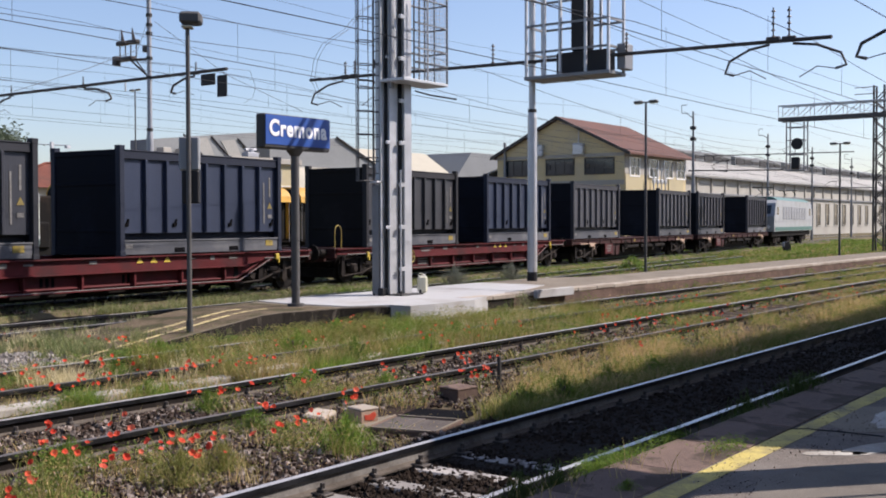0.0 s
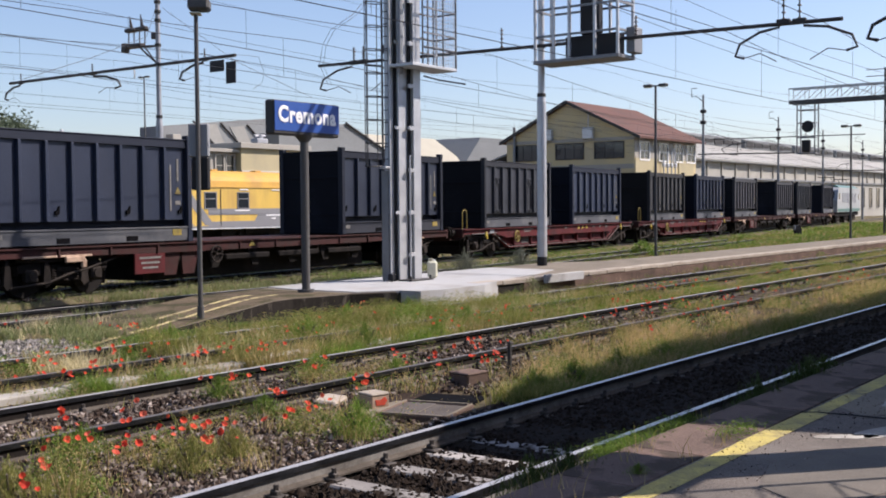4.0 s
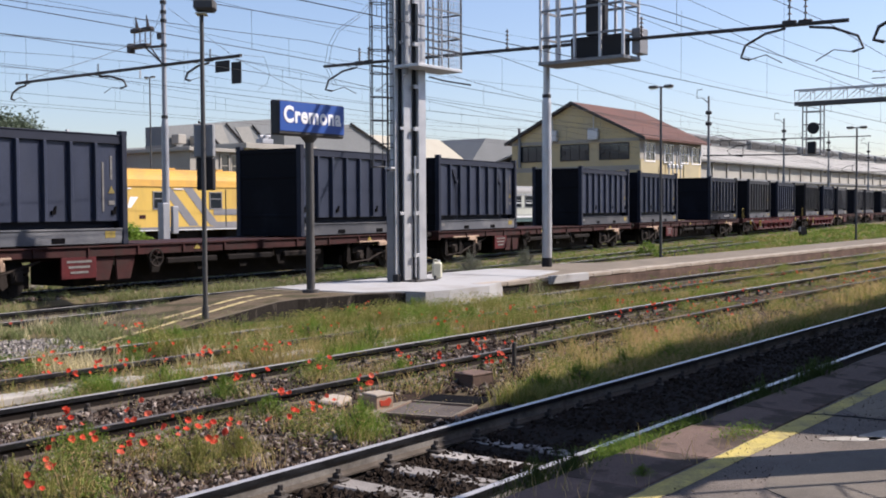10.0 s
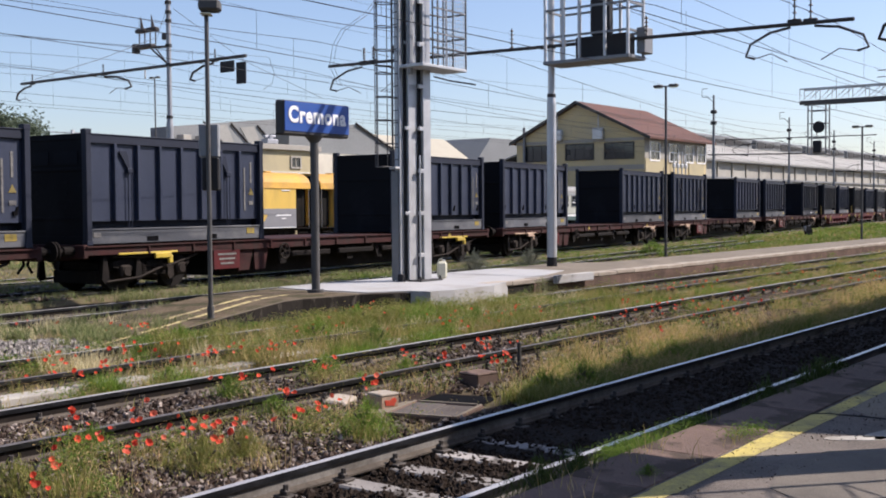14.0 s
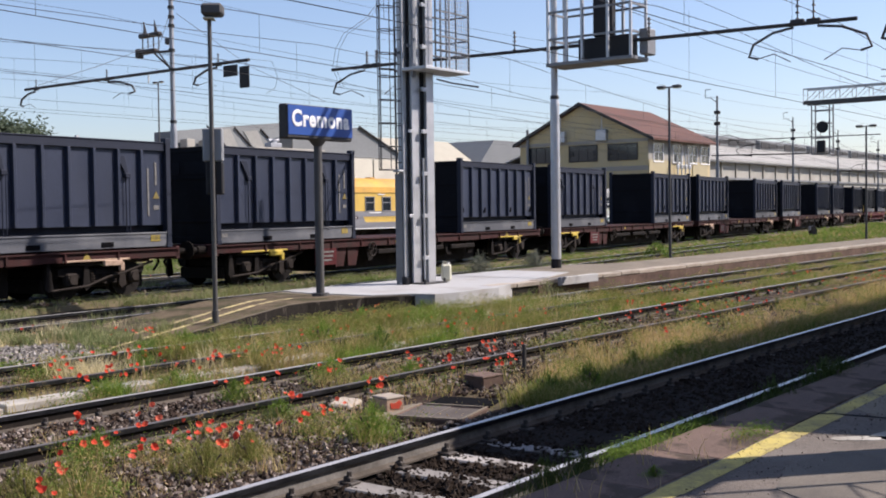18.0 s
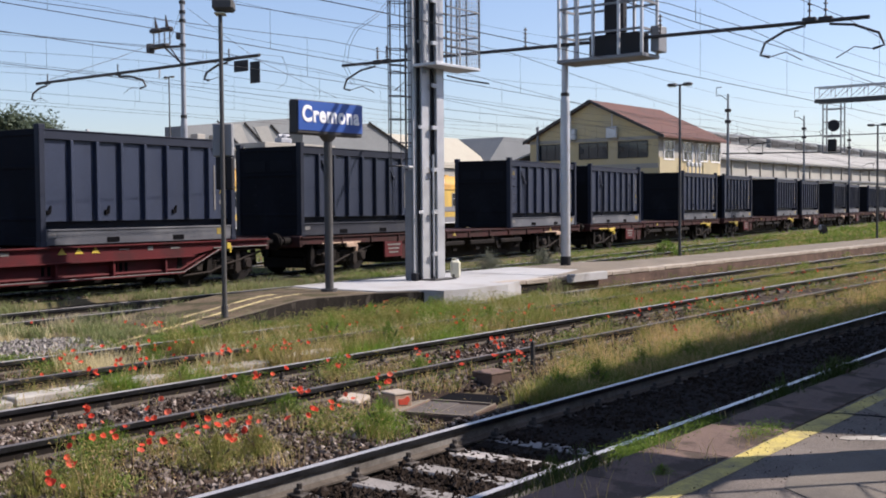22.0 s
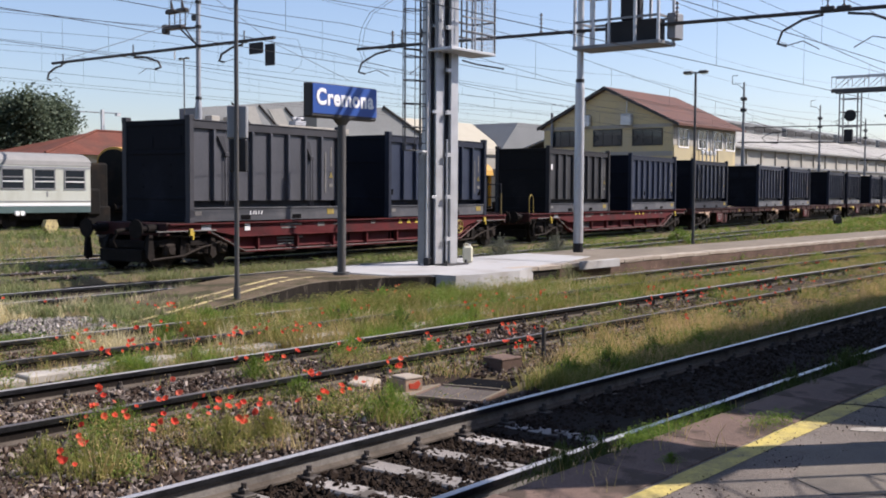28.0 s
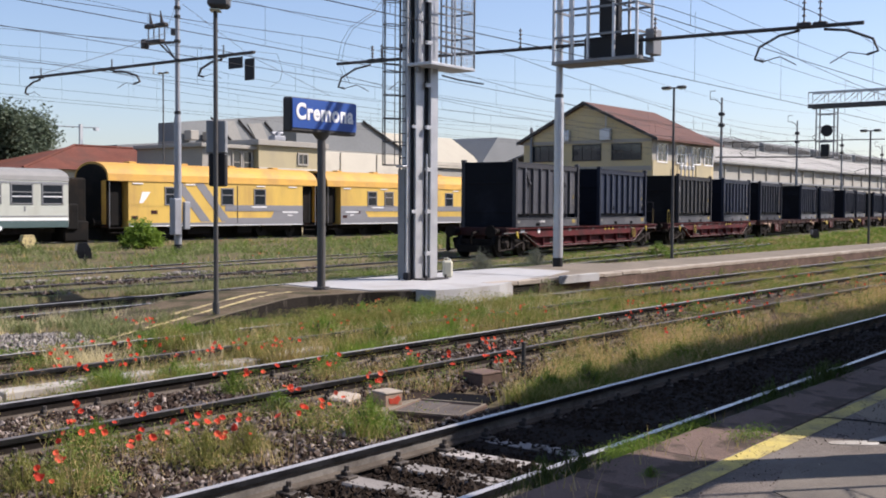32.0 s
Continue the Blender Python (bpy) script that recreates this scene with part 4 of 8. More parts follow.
def red_wagon(back=9.0, front=8.45, rail=True):
    """A fish-bellied container wagon; back and front: how far its ends stand from its middle."""
    t = thing("container_wagon", "red oxide container wagon with a fish-bellied frame", "wagon", group="wagons of the goods train")
    for s in (-1, 1):
        bm = B()
        prism(bm, [(-back, 0.93), (-back, 1.1), (front, 1.1), (front, 0.93), (6.5, 0.91), (5.6, 0.76), (-5.6, 0.76), (-6.5, 0.91)], "y", s * 1.22 - 0.03, s * 1.22 + 0.03)
        box(bm, ((front - back) / 2, s * 1.26, 1.1), (front + back, 0.14, 0.03))
        box(bm, (0, s * 1.25, 0.755), (11.4, 0.12, 0.03))
        part("side_sill", bm, M["wagon_red"], t, "red oxide top sill")
        bm = B()
        prism(bm, [(-6.0, 0.76), (6.0, 0.76), (5.3, 0.36), (-5.3, 0.36)], "y", s * 1.1 - 0.02, s * 1.1 + 0.02)
        for i in range(7):
            box(bm, (-4.8 + i * 1.6, s * 1.18, 0.56), (0.06, 0.16, 0.38))
        part("belly_plate", bm, M["wagon_red"], t, "recessed belly plate")
        bm = B()
        for z, d in ((0.36, 1.25), (0.43, 1.16)):
            pipe(bm, [(-6.7, s * d, z + 0.53), (-6.55, s * d, z + 0.5), (-5.35, s * d, z), (5.35, s * d, z), (6.55, s * d, z + 0.5), (6.7, s * d, z + 0.53)], 0.03, 6)
        box(bm, (0, s * 1.2, 0.355), (10.7, 0.2, 0.03))
        part("bottom_flange", bm, M["wagon_red"], t, "dusty bottom flange")
        bm = B()
        pipe(bm, [(-6.6, s * 1.285, 0.89), (-5.36, s * 1.285, 0.375), (5.36, s * 1.285, 0.375), (6.6, s * 1.285, 0.89)], 0.011, 5)
        part("edge_line", bm, M["worn_white"], t, "worn white edge line")
        for x in (-3.3, -0.9, 1.5, 3.5):
            bm = B()
            for u in (-0.16, 0.0, 0.16):
                box(bm, (x + u, s * 1.125, 0.58), (0.07, 0.02, 0.2))
            part("slot", bm, M["hollow"], t, "black plates painted as shaded slots in the belly plate")
        for q in (-1, 1):
            bm = B()
            box(bm, (q * 7.4, s * 1.27, 0.935), (2.0, 0.03, 0.025))
            part("edge_line", bm, M["worn_white"], t, "worn white edge line")
    bm = B()
    box(bm, ((front - back) / 2, 0, 0.85), (front + back - 0.2, 0.45, 0.36), 0.02)
    for i in range(9):
        box(bm, (-7.2 + i * 1.8, 0, 1.0), (0.16, 2.4, 0.14))
    part("centre_beam", bm, M["wagon_dull"], t)
    for s in (-1, 1):
        bm = B()
        box(bm, (front if s > 0 else -back, 0, 0.98), (0.14, 2.5, 0.32), 0.02)
        part("headstock", bm, M["wagon_dull"], t)
        bm = B()
        box(bm, (front - 0.55 if s > 0 else 0.55 - back, 0, 1.11), (1.0, 2.4, 0.03))
        part("end_deck", bm, M["wagon_dull"], t)
    for s in (-1, 1) if rail else ():
        bm = B()
        x = -back + 0.05
        pipe(bm, [(x, s * 1.18, 1.1), (x, s * 1.18, 1.68), (x + 0.06, s * 1.18, 1.79), (x + 0.17, s * 1.18, 1.84), (x + 0.28, s * 1.18, 1.79), (x + 0.34, s * 1.18, 1.68), (x + 0.34, s * 1.18, 1.1)], 0.018, 8)
        part("handrail", bm, M["plate"], t, "yellow tubular handrail")
    bm = B()
    ring = [(0.21 * math.cos(a * math.pi / 10), -1.34, 0.74 + 0.21 * math.sin(a * math.pi / 10)) for a in range(21)]
    pipe(bm, ring, 0.024, 6)
    for a in range(5):
        q = a * 2 * math.pi / 5
        rod(bm, (0, -1.34, 0.74), (0.21 * math.cos(q), -1.34, 0.74 + 0.21 * math.sin(q)), 0.018, 6)
    rod(bm, (0, -1.26, 0.74), (0, -1.36, 0.74), 0.04, 8)
    bmesh.ops.translate(bm, vec=(-4.7 if rail else 5.15, 0, 0.02), verts=bm.verts)
    part("brake_wheel", bm, M["plate"], t, "yellow brake wheel")
    if not rail:
        for q in (-1.15, -0.4, 0.4, 1.15):
            bm = B()
            rod(bm, (front - 0.12, q, 1.1), (front - 0.12, q, 2.22), 0.025, 8)
            part("railing_post", bm, M["black"], t)
            bm = B()
            rod(bm, (front - 0.12, q, 1.12), (front - 0.12, q, 1.9), 0.03, 8)
            part("railing_band", bm, M["old_plate"], t, "faded yellow band")
        for z in (1.75, 2.22):
            bm = B()
            rod(bm, (front - 0.12, -1.17, z), (front - 0.12, 1.17, z), 0.022, 8)
            part("railing_bar", bm, M["black"], t)
        bm = B()
        box(bm, (-5.25, -1.262, 0.99), (0.2, 0.012, 0.19))
        part("patch_plate", bm, M["white"], t, "square white plate")
    for i in range(3):
        x = 1.75 + i * 0.46
        bm = B()
        prism(bm, [(x - 0.12, 0.94), (x + 0.12, 0.94), (x, 1.08)], "y", -1.262, -1.256)
        part("warning_triangle", bm, M["yellow"], t, "yellow warning triangle")
    for x, z, w, h in ((-3.5, 1.02, 0.9, 0.05), (-3.6, 0.94, 0.6, 0.04), (-2.2, 1.0, 0.3, 0.1), (-1.5, 1.0, 0.25, 0.04), (0.3, 1.0, 0.22, 0.07), (3.5, 1.0, 0.3, 0.03), (4.3, 1.0, 0.16, 0.1), (5.1, 0.98, 0.3, 0.04)):
        bm = B()
        box(bm, (x, -1.258, z), (w, 0.006, h))
        part("marking", bm, M["worn_white"], t, "white bar of worn lettering")
    for k in range(3):
        bm = B()
        box(bm, (-3.4 - 0.08 * k, -1.13, 0.66 - 0.08 * k), (1.1 - 0.2 * k, 0.012, 0.045))
        part("marking", bm, M["worn_white"], t, "white bar of worn lettering")
    bm = B()
    box(bm, (-6.75, -1.262, 1.0), (0.34, 0.012, 0.16))
    part("patch_plate", bm, M["galv_mid"], t, "bare grey patch plate")
    # the boxes are added to make the space under the frame shade-dark
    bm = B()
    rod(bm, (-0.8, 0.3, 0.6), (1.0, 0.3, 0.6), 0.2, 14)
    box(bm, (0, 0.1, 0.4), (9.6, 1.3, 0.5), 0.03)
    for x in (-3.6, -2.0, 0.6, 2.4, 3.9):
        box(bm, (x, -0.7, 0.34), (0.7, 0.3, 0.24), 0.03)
    part("brake_gear", bm, M["bogie"], t, "brake gear with black filler blocks as shade under the frame")
    for x, z, w, h in ((6.9, 0.97, 0.14, 0.16), (-7.3, 0.9, 0.12, 0.18)):
        bm = B()
        box(bm, (x, -1.3, z), (w, 0.05, h), 0.01)
        box(bm, (x + 0.06, -1.3, z - 0.08), (0.05, 0.05, 0.2))
        part("lever", bm, M["yellow"], t, "yellow lever")
    buffers(t, front + 0.07, back + 0.07)
    sets = bogie(t, -6.9) + bogie(t, 6.9)
    return t, sets


# the train's layout: distance of each pair of containers along the line from the line's zero at the start,
# the distance between the two, their colours and their fittings
PAIRS = [("f", 70.39, 12.5, "slate", "slate", "hooks", "hooks"), ("f", 50.29, 12.3, "slate", "slate", "hooks", "hooks"), ("r", 31.32, 8.36, "blue", "brown", "hooks", "hooks"), ("r", 12.59, 8.39, "blue", "sooty", "hooks", "hatches"),
         ("f", -7.05, 12.5, "navy", "blue", "scrawled", "hooks"), ("f", -27.22, 12.6, "grey", "grey", "hooks", "latches"), ("f", -47.51, 12.55, "grey", "grey", "hooks", "hooks"), ("f", -67.61, 12.47, "grey", "grey", "hooks", "latches"),
         ("f", -87.61, 12.47, "grey", "grey", "hooks", "latches"), ("f", -107.71, 12.49, "grey", "navy", "steps", "latches"), ("r", -126.92, 8.52, "blue", "brown", "hooks", ""), ("r", -146.41, 8.37, "blue", "slate", "hooks", "marked")]
PX = np.linspace(-200, 420, 6201)
PY = np.array([freight_y(x) for x in PX])
PS = np.concatenate([[0], np.cumsum(np.hypot(np.diff(PX), np.diff(PY)))])
PS -= np.interp(0.0, PX, PS)


def on_line(s, z=0.0):
    """The pose of a piece whose middle stands s metres along the goods line."""
    x = float(np.interp(s, PS, PX))
    return pose(x, freight_y(x), z, 0, 0, math.degrees(math.atan2(freight_y(x + 0.5) - freight_y(x - 0.5), 1.0)))


def rolled(t):
    """Metres that the train has rolled since the start; it slows down all the while."""
    u = t / 32.0
    return ((((-14.82 * u + 9.466) * u - 2.623) * u - 16.675) * u + 211.0) * u


MOVERS, WHEELSETS = [], []
proto = {}
flat = flat_wagon()[0]
red = red_wagon()[0]
first = {"f": True, "r": True}
for kind, c, gap, ka, kb, fa, fb in PAIRS:
    src = flat if kind == "f" else red
    if c < -146:
        w = red_wagon(8.0, 8.45, False)[0]
    elif first[kind]:
        w = src
        first[kind] = False
    else:
        w = copy_thing(src, Matrix.Identity(4))
    if -88 < c < -67:
        for o in w.children:
            if o.name.split(".")[0] == "lever_bar":
                o.material_slots[0].link = "OBJECT"
                o.material_slots[0].material = M["yellow"]
                o["label"] = "yellow lever bar"
    WHEELSETS += [o for o in w.children_recursive if o.name.split(".")[0] == "wheelset"]
    MOVERS.append((w, c + 3.03, 0.0))
    for s, key in ((0.5, (ka, fa)), (-0.5, (kb, fb))):
        if key not in proto:
            k = proto[key] = container(*key)
        else:
            k = copy_thing(proto[key], Matrix.Identity(4))
        MOVERS.append((k, c + s * gap + 3.03, 1.115))


def locomotive():
    t = thing("locomotive", "pale grey and green electric locomotive hauling the train", "locomotive")
    half = 8.3
    bm = B()
    prism(bm, [(-half, 1.15), (-half, 2.3), (-half + 0.55, 3.35), (-half + 1.0, 3.6), (half - 1.0, 3.6), (half - 0.55, 3.35), (half, 2.3), (half, 1.15)], "y", -1.45, 1.45)
    part("body", bm, M["loco_white"], t)
    bm = B()
    prism(bm, [(-1.42, 3.6), (-1.0, 3.85), (1.0, 3.85), (1.42, 3.6)], "x", -half + 1.2, half - 1.2)
    part("roof", bm, M["loco_green"], t)
    for i in range(9):
        bm = B()
        box(bm, (-4.6 + i * 1.15, -1.46, 2.6), (0.75, 0.04, 1.0), 0.01)
        part("grille", bm, M["grey_paint"], t)
    for s in (-1, 1):
        bm = B()
        box(bm, (s * (half - 1.3), -1.46, 2.75), (0.6, 0.03, 0.6))
        part("cab_window", bm, M["glass"], t)
        for q in (-0.62, 0.62):
            bm = B()
            box(bm, (0, 0, 0), (0.04, 1.05, 0.75))
            bmesh.ops.rotate(bm, verts=bm.verts, cent=(0, 0, 0), matrix=Matrix.Rotation(s * -0.48, 3, "Y"))
            bmesh.ops.translate(bm, vec=(s * (half - 0.28), q, 2.84), verts=bm.verts)
            part("windscreen", bm, M["glass"], t)
        for q in (-1, 1):
            bm = B()
            rod(bm, (s * (half - 0.02), q * 1.0, 1.5), (s * (half + 0.05), q * 1.0, 1.5), 0.13, 12)
            part("headlight", bm, M["white"], t)
        bm = B()
        a, z = s * 5.2, 3.9
        pipe(bm, [(a - 0.8, -0.5, z), (a + 0.9, -0.4, z + 0.35), (a - 0.6, -0.4, z + 0.7)], 0.035)
        pipe(bm, [(a - 0.8, 0.5, z), (a + 0.9, 0.4, z + 0.35), (a - 0.6, 0.4, z + 0.7)], 0.035)
        rod(bm, (a - 0.6, -0.8, z + 0.72), (a - 0.6, 0.8, z + 0.72), 0.04)
        part("pantograph", bm, M["iron"], t)
    bm = B()
    box(bm, (0, -1.46, 1.35), (2 * half - 0.6, 0.03, 0.28))
    part("stripe", bm, M["loco_green"], t)
    bm = B()
    box(bm, (0, 0, 0.95), (2 * half, 2.5, 0.4), 0.03)
    part("underframe", bm, M["bogie"], t)
    buffers(t, half)
    sets = bogie(t, -5.6) + bogie(t, 0.0) + bogie(t, 5.6)
    return t, sets


loco, loco_sets = locomotive()
WHEELSETS += loco_sets
MOVERS.append((loco, 70.39 + 3.03 + 9.47 + 0.62 + 0.62 + 8.3, 0.0))


def motions():
    times = [float(i) for i in range(33)]
    for ob, s, z in MOVERS:
        walk(ob, [(t, on_line(s + rolled(t), z)) for t in times])
    steps = [i * 0.1 for i in range(321)]
    turn = [(t, rolled(t) / 0.46) for t in steps]
    for w in WHEELSETS:
        at = Vector(w.location)
        walk(w, [(t, Matrix.Translation(at) @ Matrix.Rotation(a, 4, "Y")) for t, a in turn])


# ---- parked coaches ----
def roof_outline(w, eave, top):
    pts = []
    for i in range(13):
        a = math.pi * i / 12
        pts.append((w * math.cos(a), eave + (top - eave) * math.sin(a) ** 0.75))
    return pts


def coach_window(t, x, z, w, h, frame_mat, y=-1.45):
    bm = B()
    for dx, dz, sw, sh in ((0, h / 2, w + 0.1, 0.06), (0, -h / 2, w + 0.1, 0.06), (-w / 2, 0, 0.06, h), (w / 2, 0, 0.06, h), (0, 0.1 * h, w, 0.05)):
        box(bm, (x + dx, y - 0.012, z + dz), (sw, 0.05, sh))
    f = part("window", bm, frame_mat, t)
    bm = B()
    box(bm, (x, y - 0.006, z), (w, 0.02, h))
    part("pane", bm, M["glass"], f)


def bogie_still(t, x):
    bm = B()
    for s in (-1, 1):
        prism(bm, [(-1.4, 0.55), (-1.4, 0.75), (1.4, 0.75), (1.4, 0.55), (0.5, 0.45), (-0.5, 0.45)], "y", s * 1.0 - 0.06, s * 1.0 + 0.06)
    box(bm, (0, 0, 0.62), (0.5, 2.0, 0.2), 0.03)
    bmesh.ops.translate(bm, vec=(x, 0, 0), verts=bm.verts)
    b = part("bogie", bm, M["bogie"], t)
    for a in (-1.2, 1.2):
        piece("wheelset", WHEELS, b, (x + a, 0, 0.46))


def service_coach(x0, x1, stripes, label):
    """A yellow works coach between two places on the siding, with recessed vestibules at its ends."""
    t = thing("service_coach", label, "coach", pose((x0 + x1) / 2, 50.95, 0), "parked works coaches")
    hl = (x1 - x0) / 2
    bm = B()
    box(bm, (0, 0, 2.0), (2 * hl - 2.6, 2.9, 2.5))
    part("body", bm, M["coach_yellow"], t)
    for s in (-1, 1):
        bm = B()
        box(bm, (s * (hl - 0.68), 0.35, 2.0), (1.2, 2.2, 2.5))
        part("vestibule", bm, M["wagon_dull"], t, "dark vestibule walls")
    bm = B()
    prism(bm, roof_outline(1.5, 3.22, 4.25), "x", -hl, hl)
    for i in range(4):
        box(bm, (-hl + 2.5 + i * (2 * hl - 5) / 3, 0, 4.27), (0.5, 0.5, 0.12), 0.03)
    part("roof", bm, M["coach_roof"], t, "weathered orange roof")
    # ends and recessed doors take the dark shade colour
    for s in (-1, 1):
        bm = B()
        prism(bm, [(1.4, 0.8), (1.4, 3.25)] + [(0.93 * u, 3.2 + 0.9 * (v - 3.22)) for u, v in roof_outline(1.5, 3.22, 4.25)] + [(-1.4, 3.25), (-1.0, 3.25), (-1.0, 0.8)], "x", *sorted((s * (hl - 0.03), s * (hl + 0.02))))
        part("end_wall", bm, M["coach_shade"], t, "end wall painted dark as in shade")
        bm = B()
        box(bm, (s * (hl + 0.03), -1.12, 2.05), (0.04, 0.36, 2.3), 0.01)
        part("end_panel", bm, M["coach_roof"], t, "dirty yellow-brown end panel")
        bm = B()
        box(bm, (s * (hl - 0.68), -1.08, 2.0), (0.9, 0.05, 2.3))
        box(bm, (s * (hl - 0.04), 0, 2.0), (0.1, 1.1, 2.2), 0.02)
        part("vestibule_door", bm, M["coach_shade"], t, "dark recessed vestibule door")
        bm = B()
        rod(bm, (s * (hl - 0.12), -1.42, 0.7), (s * (hl - 0.12), -1.42, 3.2), 0.022)
        part("grab_rail", bm, M["galv_dark"], t)
        bm = B()
        box(bm, (s * (hl - 0.65), -1.2, 0.72), (1.2, 0.5, 0.05))
        box(bm, (s * (hl - 0.65), -1.3, 0.45), (0.9, 0.3, 0.04))
        part("step", bm, M["bogie"], t)
    bm = B()
    box(bm, (0, -1.46, 0.86), (2 * hl - 2.6, 0.03, 0.2))
    part("skirt", bm, M["coach_grey"], t)
    bm = B()
    box(bm, (0, -1.47, 0.79), (2 * hl - 2.6, 0.03, 0.05))
    part("pale_line", bm, M["white"], t)
    if stripes == "diagonal":
        bm = B()
        for x in (-3.1, -1.55):
            prism(bm, [(x - 0.55, 3.2), (x + 0.15, 3.2), (x + 2.2, 1.0), (x + 1.5, 1.0)], "y", -1.462, -1.455)
        part("diagonal_stripe", bm, M["coach_grey"], t, "slanting grey stripes")
        bands = [(0.2, hl - 1.3)]
    else:
        bands = [(-hl + 1.3, hl - 1.3)]
    bm = B()
    for a, b in bands:
        box(bm, ((a + b) / 2, -1.458, 1.78), (b - a, 0.014, 0.36))
        box(bm, ((a + b) / 2, -1.458, 1.06), (b - a, 0.014, 0.3))
        e = b if stripes == "diagonal" else a
        d = -1.0 if stripes == "diagonal" else 1.0
        prism(bm, [(e, 0.95), (e, 1.95), (e + d * 2.2, 1.95), (e + d * 2.9, 0.95)], "y", -1.461, -1.452)
    part("grey_band", bm, M["coach_grey"], t, "grey lower band")
    bm = B()
    e = hl - 2.4 if stripes == "diagonal" else -hl + 2.4
    box(bm, (e, -1.468, 1.55), (1.3, 0.01, 0.09))
    box(bm, (e, -1.468, 1.35), (0.4, 0.01, 0.06))
    box(bm, (e - 2.6 if stripes == "diagonal" else e + 2.6, -1.468, 1.86), (1.2, 0.01, 0.07))
    part("marking", bm, M["white"], t, "white bars of worn lettering")
    xs = (-3.7, 0.37, 2.95) if stripes == "diagonal" else (-3.6, -1.85, hl - 3.0)
    for x in xs:
        coach_window(t, x, 2.45, 0.9, 0.95, M["coach_grey"])
    bm = B()
    for x in (-hl + 1.9, -2.4, 3.0, hl - 2.2):
        box(bm, (x, -1.47, 3.1), (0.7, 0.05, 0.06))
    part("gutter_clip", bm, M["white"], t)
    for x, z in ((-hl + 1.7, 1.25), (-hl + 3.0, 1.55)):
        bm = B()
        box(bm, (x, -1.46, z), (0.42, 0.02, 0.2))
        part("vent_plate", bm, M["wagon_dull"], t)
    if stripes == "diagonal":
        bm = B()
        prism(bm, [(-hl + 2.0, 2.05), (-hl + 2.25, 2.05), (-hl + 2.75, 2.65), (-hl + 2.2, 2.65)], "y", -1.462, -1.456)
        part("emblem", bm, M["white"], t, "pale slanting emblem")
        bm = B()
        box(bm, (1.15, -1.465, 2.0), (0.05, 0.02, 2.2))
        part("door_seam", bm, M["black"], t)
    bm = B()
    box(bm, (0, 0, 0.7), (2 * hl - 1, 1.6, 0.3))
    # block down to the rails, added as the dark of the shade underneath
    box(bm, (0, 0.3, 0.38), (2 * hl - 0.6, 1.4, 0.72))
    box(bm, (-1.5, -0.9, 0.5), (1.6, 0.5, 0.45), 0.03)
    box(bm, (2.0, -0.9, 0.5), (1.1, 0.5, 0.45), 0.03)
    part("underframe", bm, M["bogie"], t)
    buffers(t, hl)
    bogie_still(t, -hl + 3)
    bogie_still(t, hl - 3)
    return t


service_coach(35.75, 51.55, "diagonal", "yellow works coach with slanting grey stripes on a siding")
service_coach(52.5, 68.6, "band", "yellow works coach with a grey lower band on a siding")


def white_coach(x0, x1):
    t = thing("passenger_coach", "white and green second-class passenger coach parked on a siding", "coach", pose((x0 + x1) / 2, 50.95, 0), "parked passenger coaches")
    hl = (x1 - x0) / 2
    bm = B()
    box(bm, (0, 0, 2.0), (2 * hl, 2.9, 2.4), 0.05)
    part("body", bm, M["coach_white"], t)
    bm = B()
    prism(bm, roof_outline(1.47, 3.12, 3.78), "x", -hl, hl)
    part("roof", bm, M["coach_roof_grey"], t, "grey weathered roof")
    bm = B()
    box(bm, (0, -1.458, 0.95), (2 * hl - 0.1, 0.014, 0.32))
    part("green_band", bm, M["coach_green"], t, "dark green lower band")
    bm = B()
    box(bm, (0, -1.46, 1.35), (2 * hl - 0.1, 0.014, 0.05))
    part("blue_line", bm, M["coach_grey"], t)
    bm = B()
    box(bm, (0, -1.459, 1.2), (2 * hl - 0.1, 0.014, 0.13))
    part("white_line", bm, M["white"], t)
    bm = B()
    box(bm, (0, -1.46, 3.02), (2 * hl - 0.1, 0.03, 0.08))
    part("gutter", bm, M["grey_paint"], t)
    x = hl - 0.95
    while x > -hl + 0.9:
        coach_window(t, x, 2.45, 1.14, 0.96, M["galv_dark"])
        bm = B()
        box(bm, (x, -1.49, 2.33), (1.06, 0.02, 0.06))
        part("sash_bar", bm, M["white"], t, "white sash bar across the window")
        x -= 1.7
    bm = B()
    box(bm, (hl - 1.3 - 1.2, -1.458, 1.72), (0.09, 0.01, 0.26))
    part("class_mark", bm, M["galv_dark"], t)
    bm = B()
    box(bm, (0, 0, 0.66), (2 * hl - 1, 1.9, 0.35))
    # filler block in place of the shade beneath the coach
    box(bm, (0, 0.3, 0.38), (2 * hl - 0.6, 1.4, 0.72))
    for i in range(5):
        box(bm, (-hl + 5 + i * 3.4, -1.0, 0.48), (1.6, 0.5, 0.45), 0.03)
    part("underframe", bm, M["bogie"], t)
    bm = B()
    box(bm, (hl + 0.75, 0, 2.0), (1.5, 1.6, 2.7), 0.1)
    box(bm, (hl + 0.4, -0.9, 1.3), (0.8, 0.5, 1.4), 0.1)
    box(bm, (hl + 0.75, 0, 0.55), (1.5, 2.0, 1.1), 0.08)
    part("gangway", bm, M["coach_shade"], t)
    for u in (4.2, 3.93):
        bm = B()
        rod(bm, (hl - u, -1.5, 0.78), (hl - u, -1.62, 0.78), 0.12, 12)
        part("lid", bm, M["white"], t, "small round white lid under the body")
    buffers(t, hl)
    bogie_still(t, -hl + 3)
    bogie_still(t, hl - 3)
    return t


white_coach(9.2, 33.4)
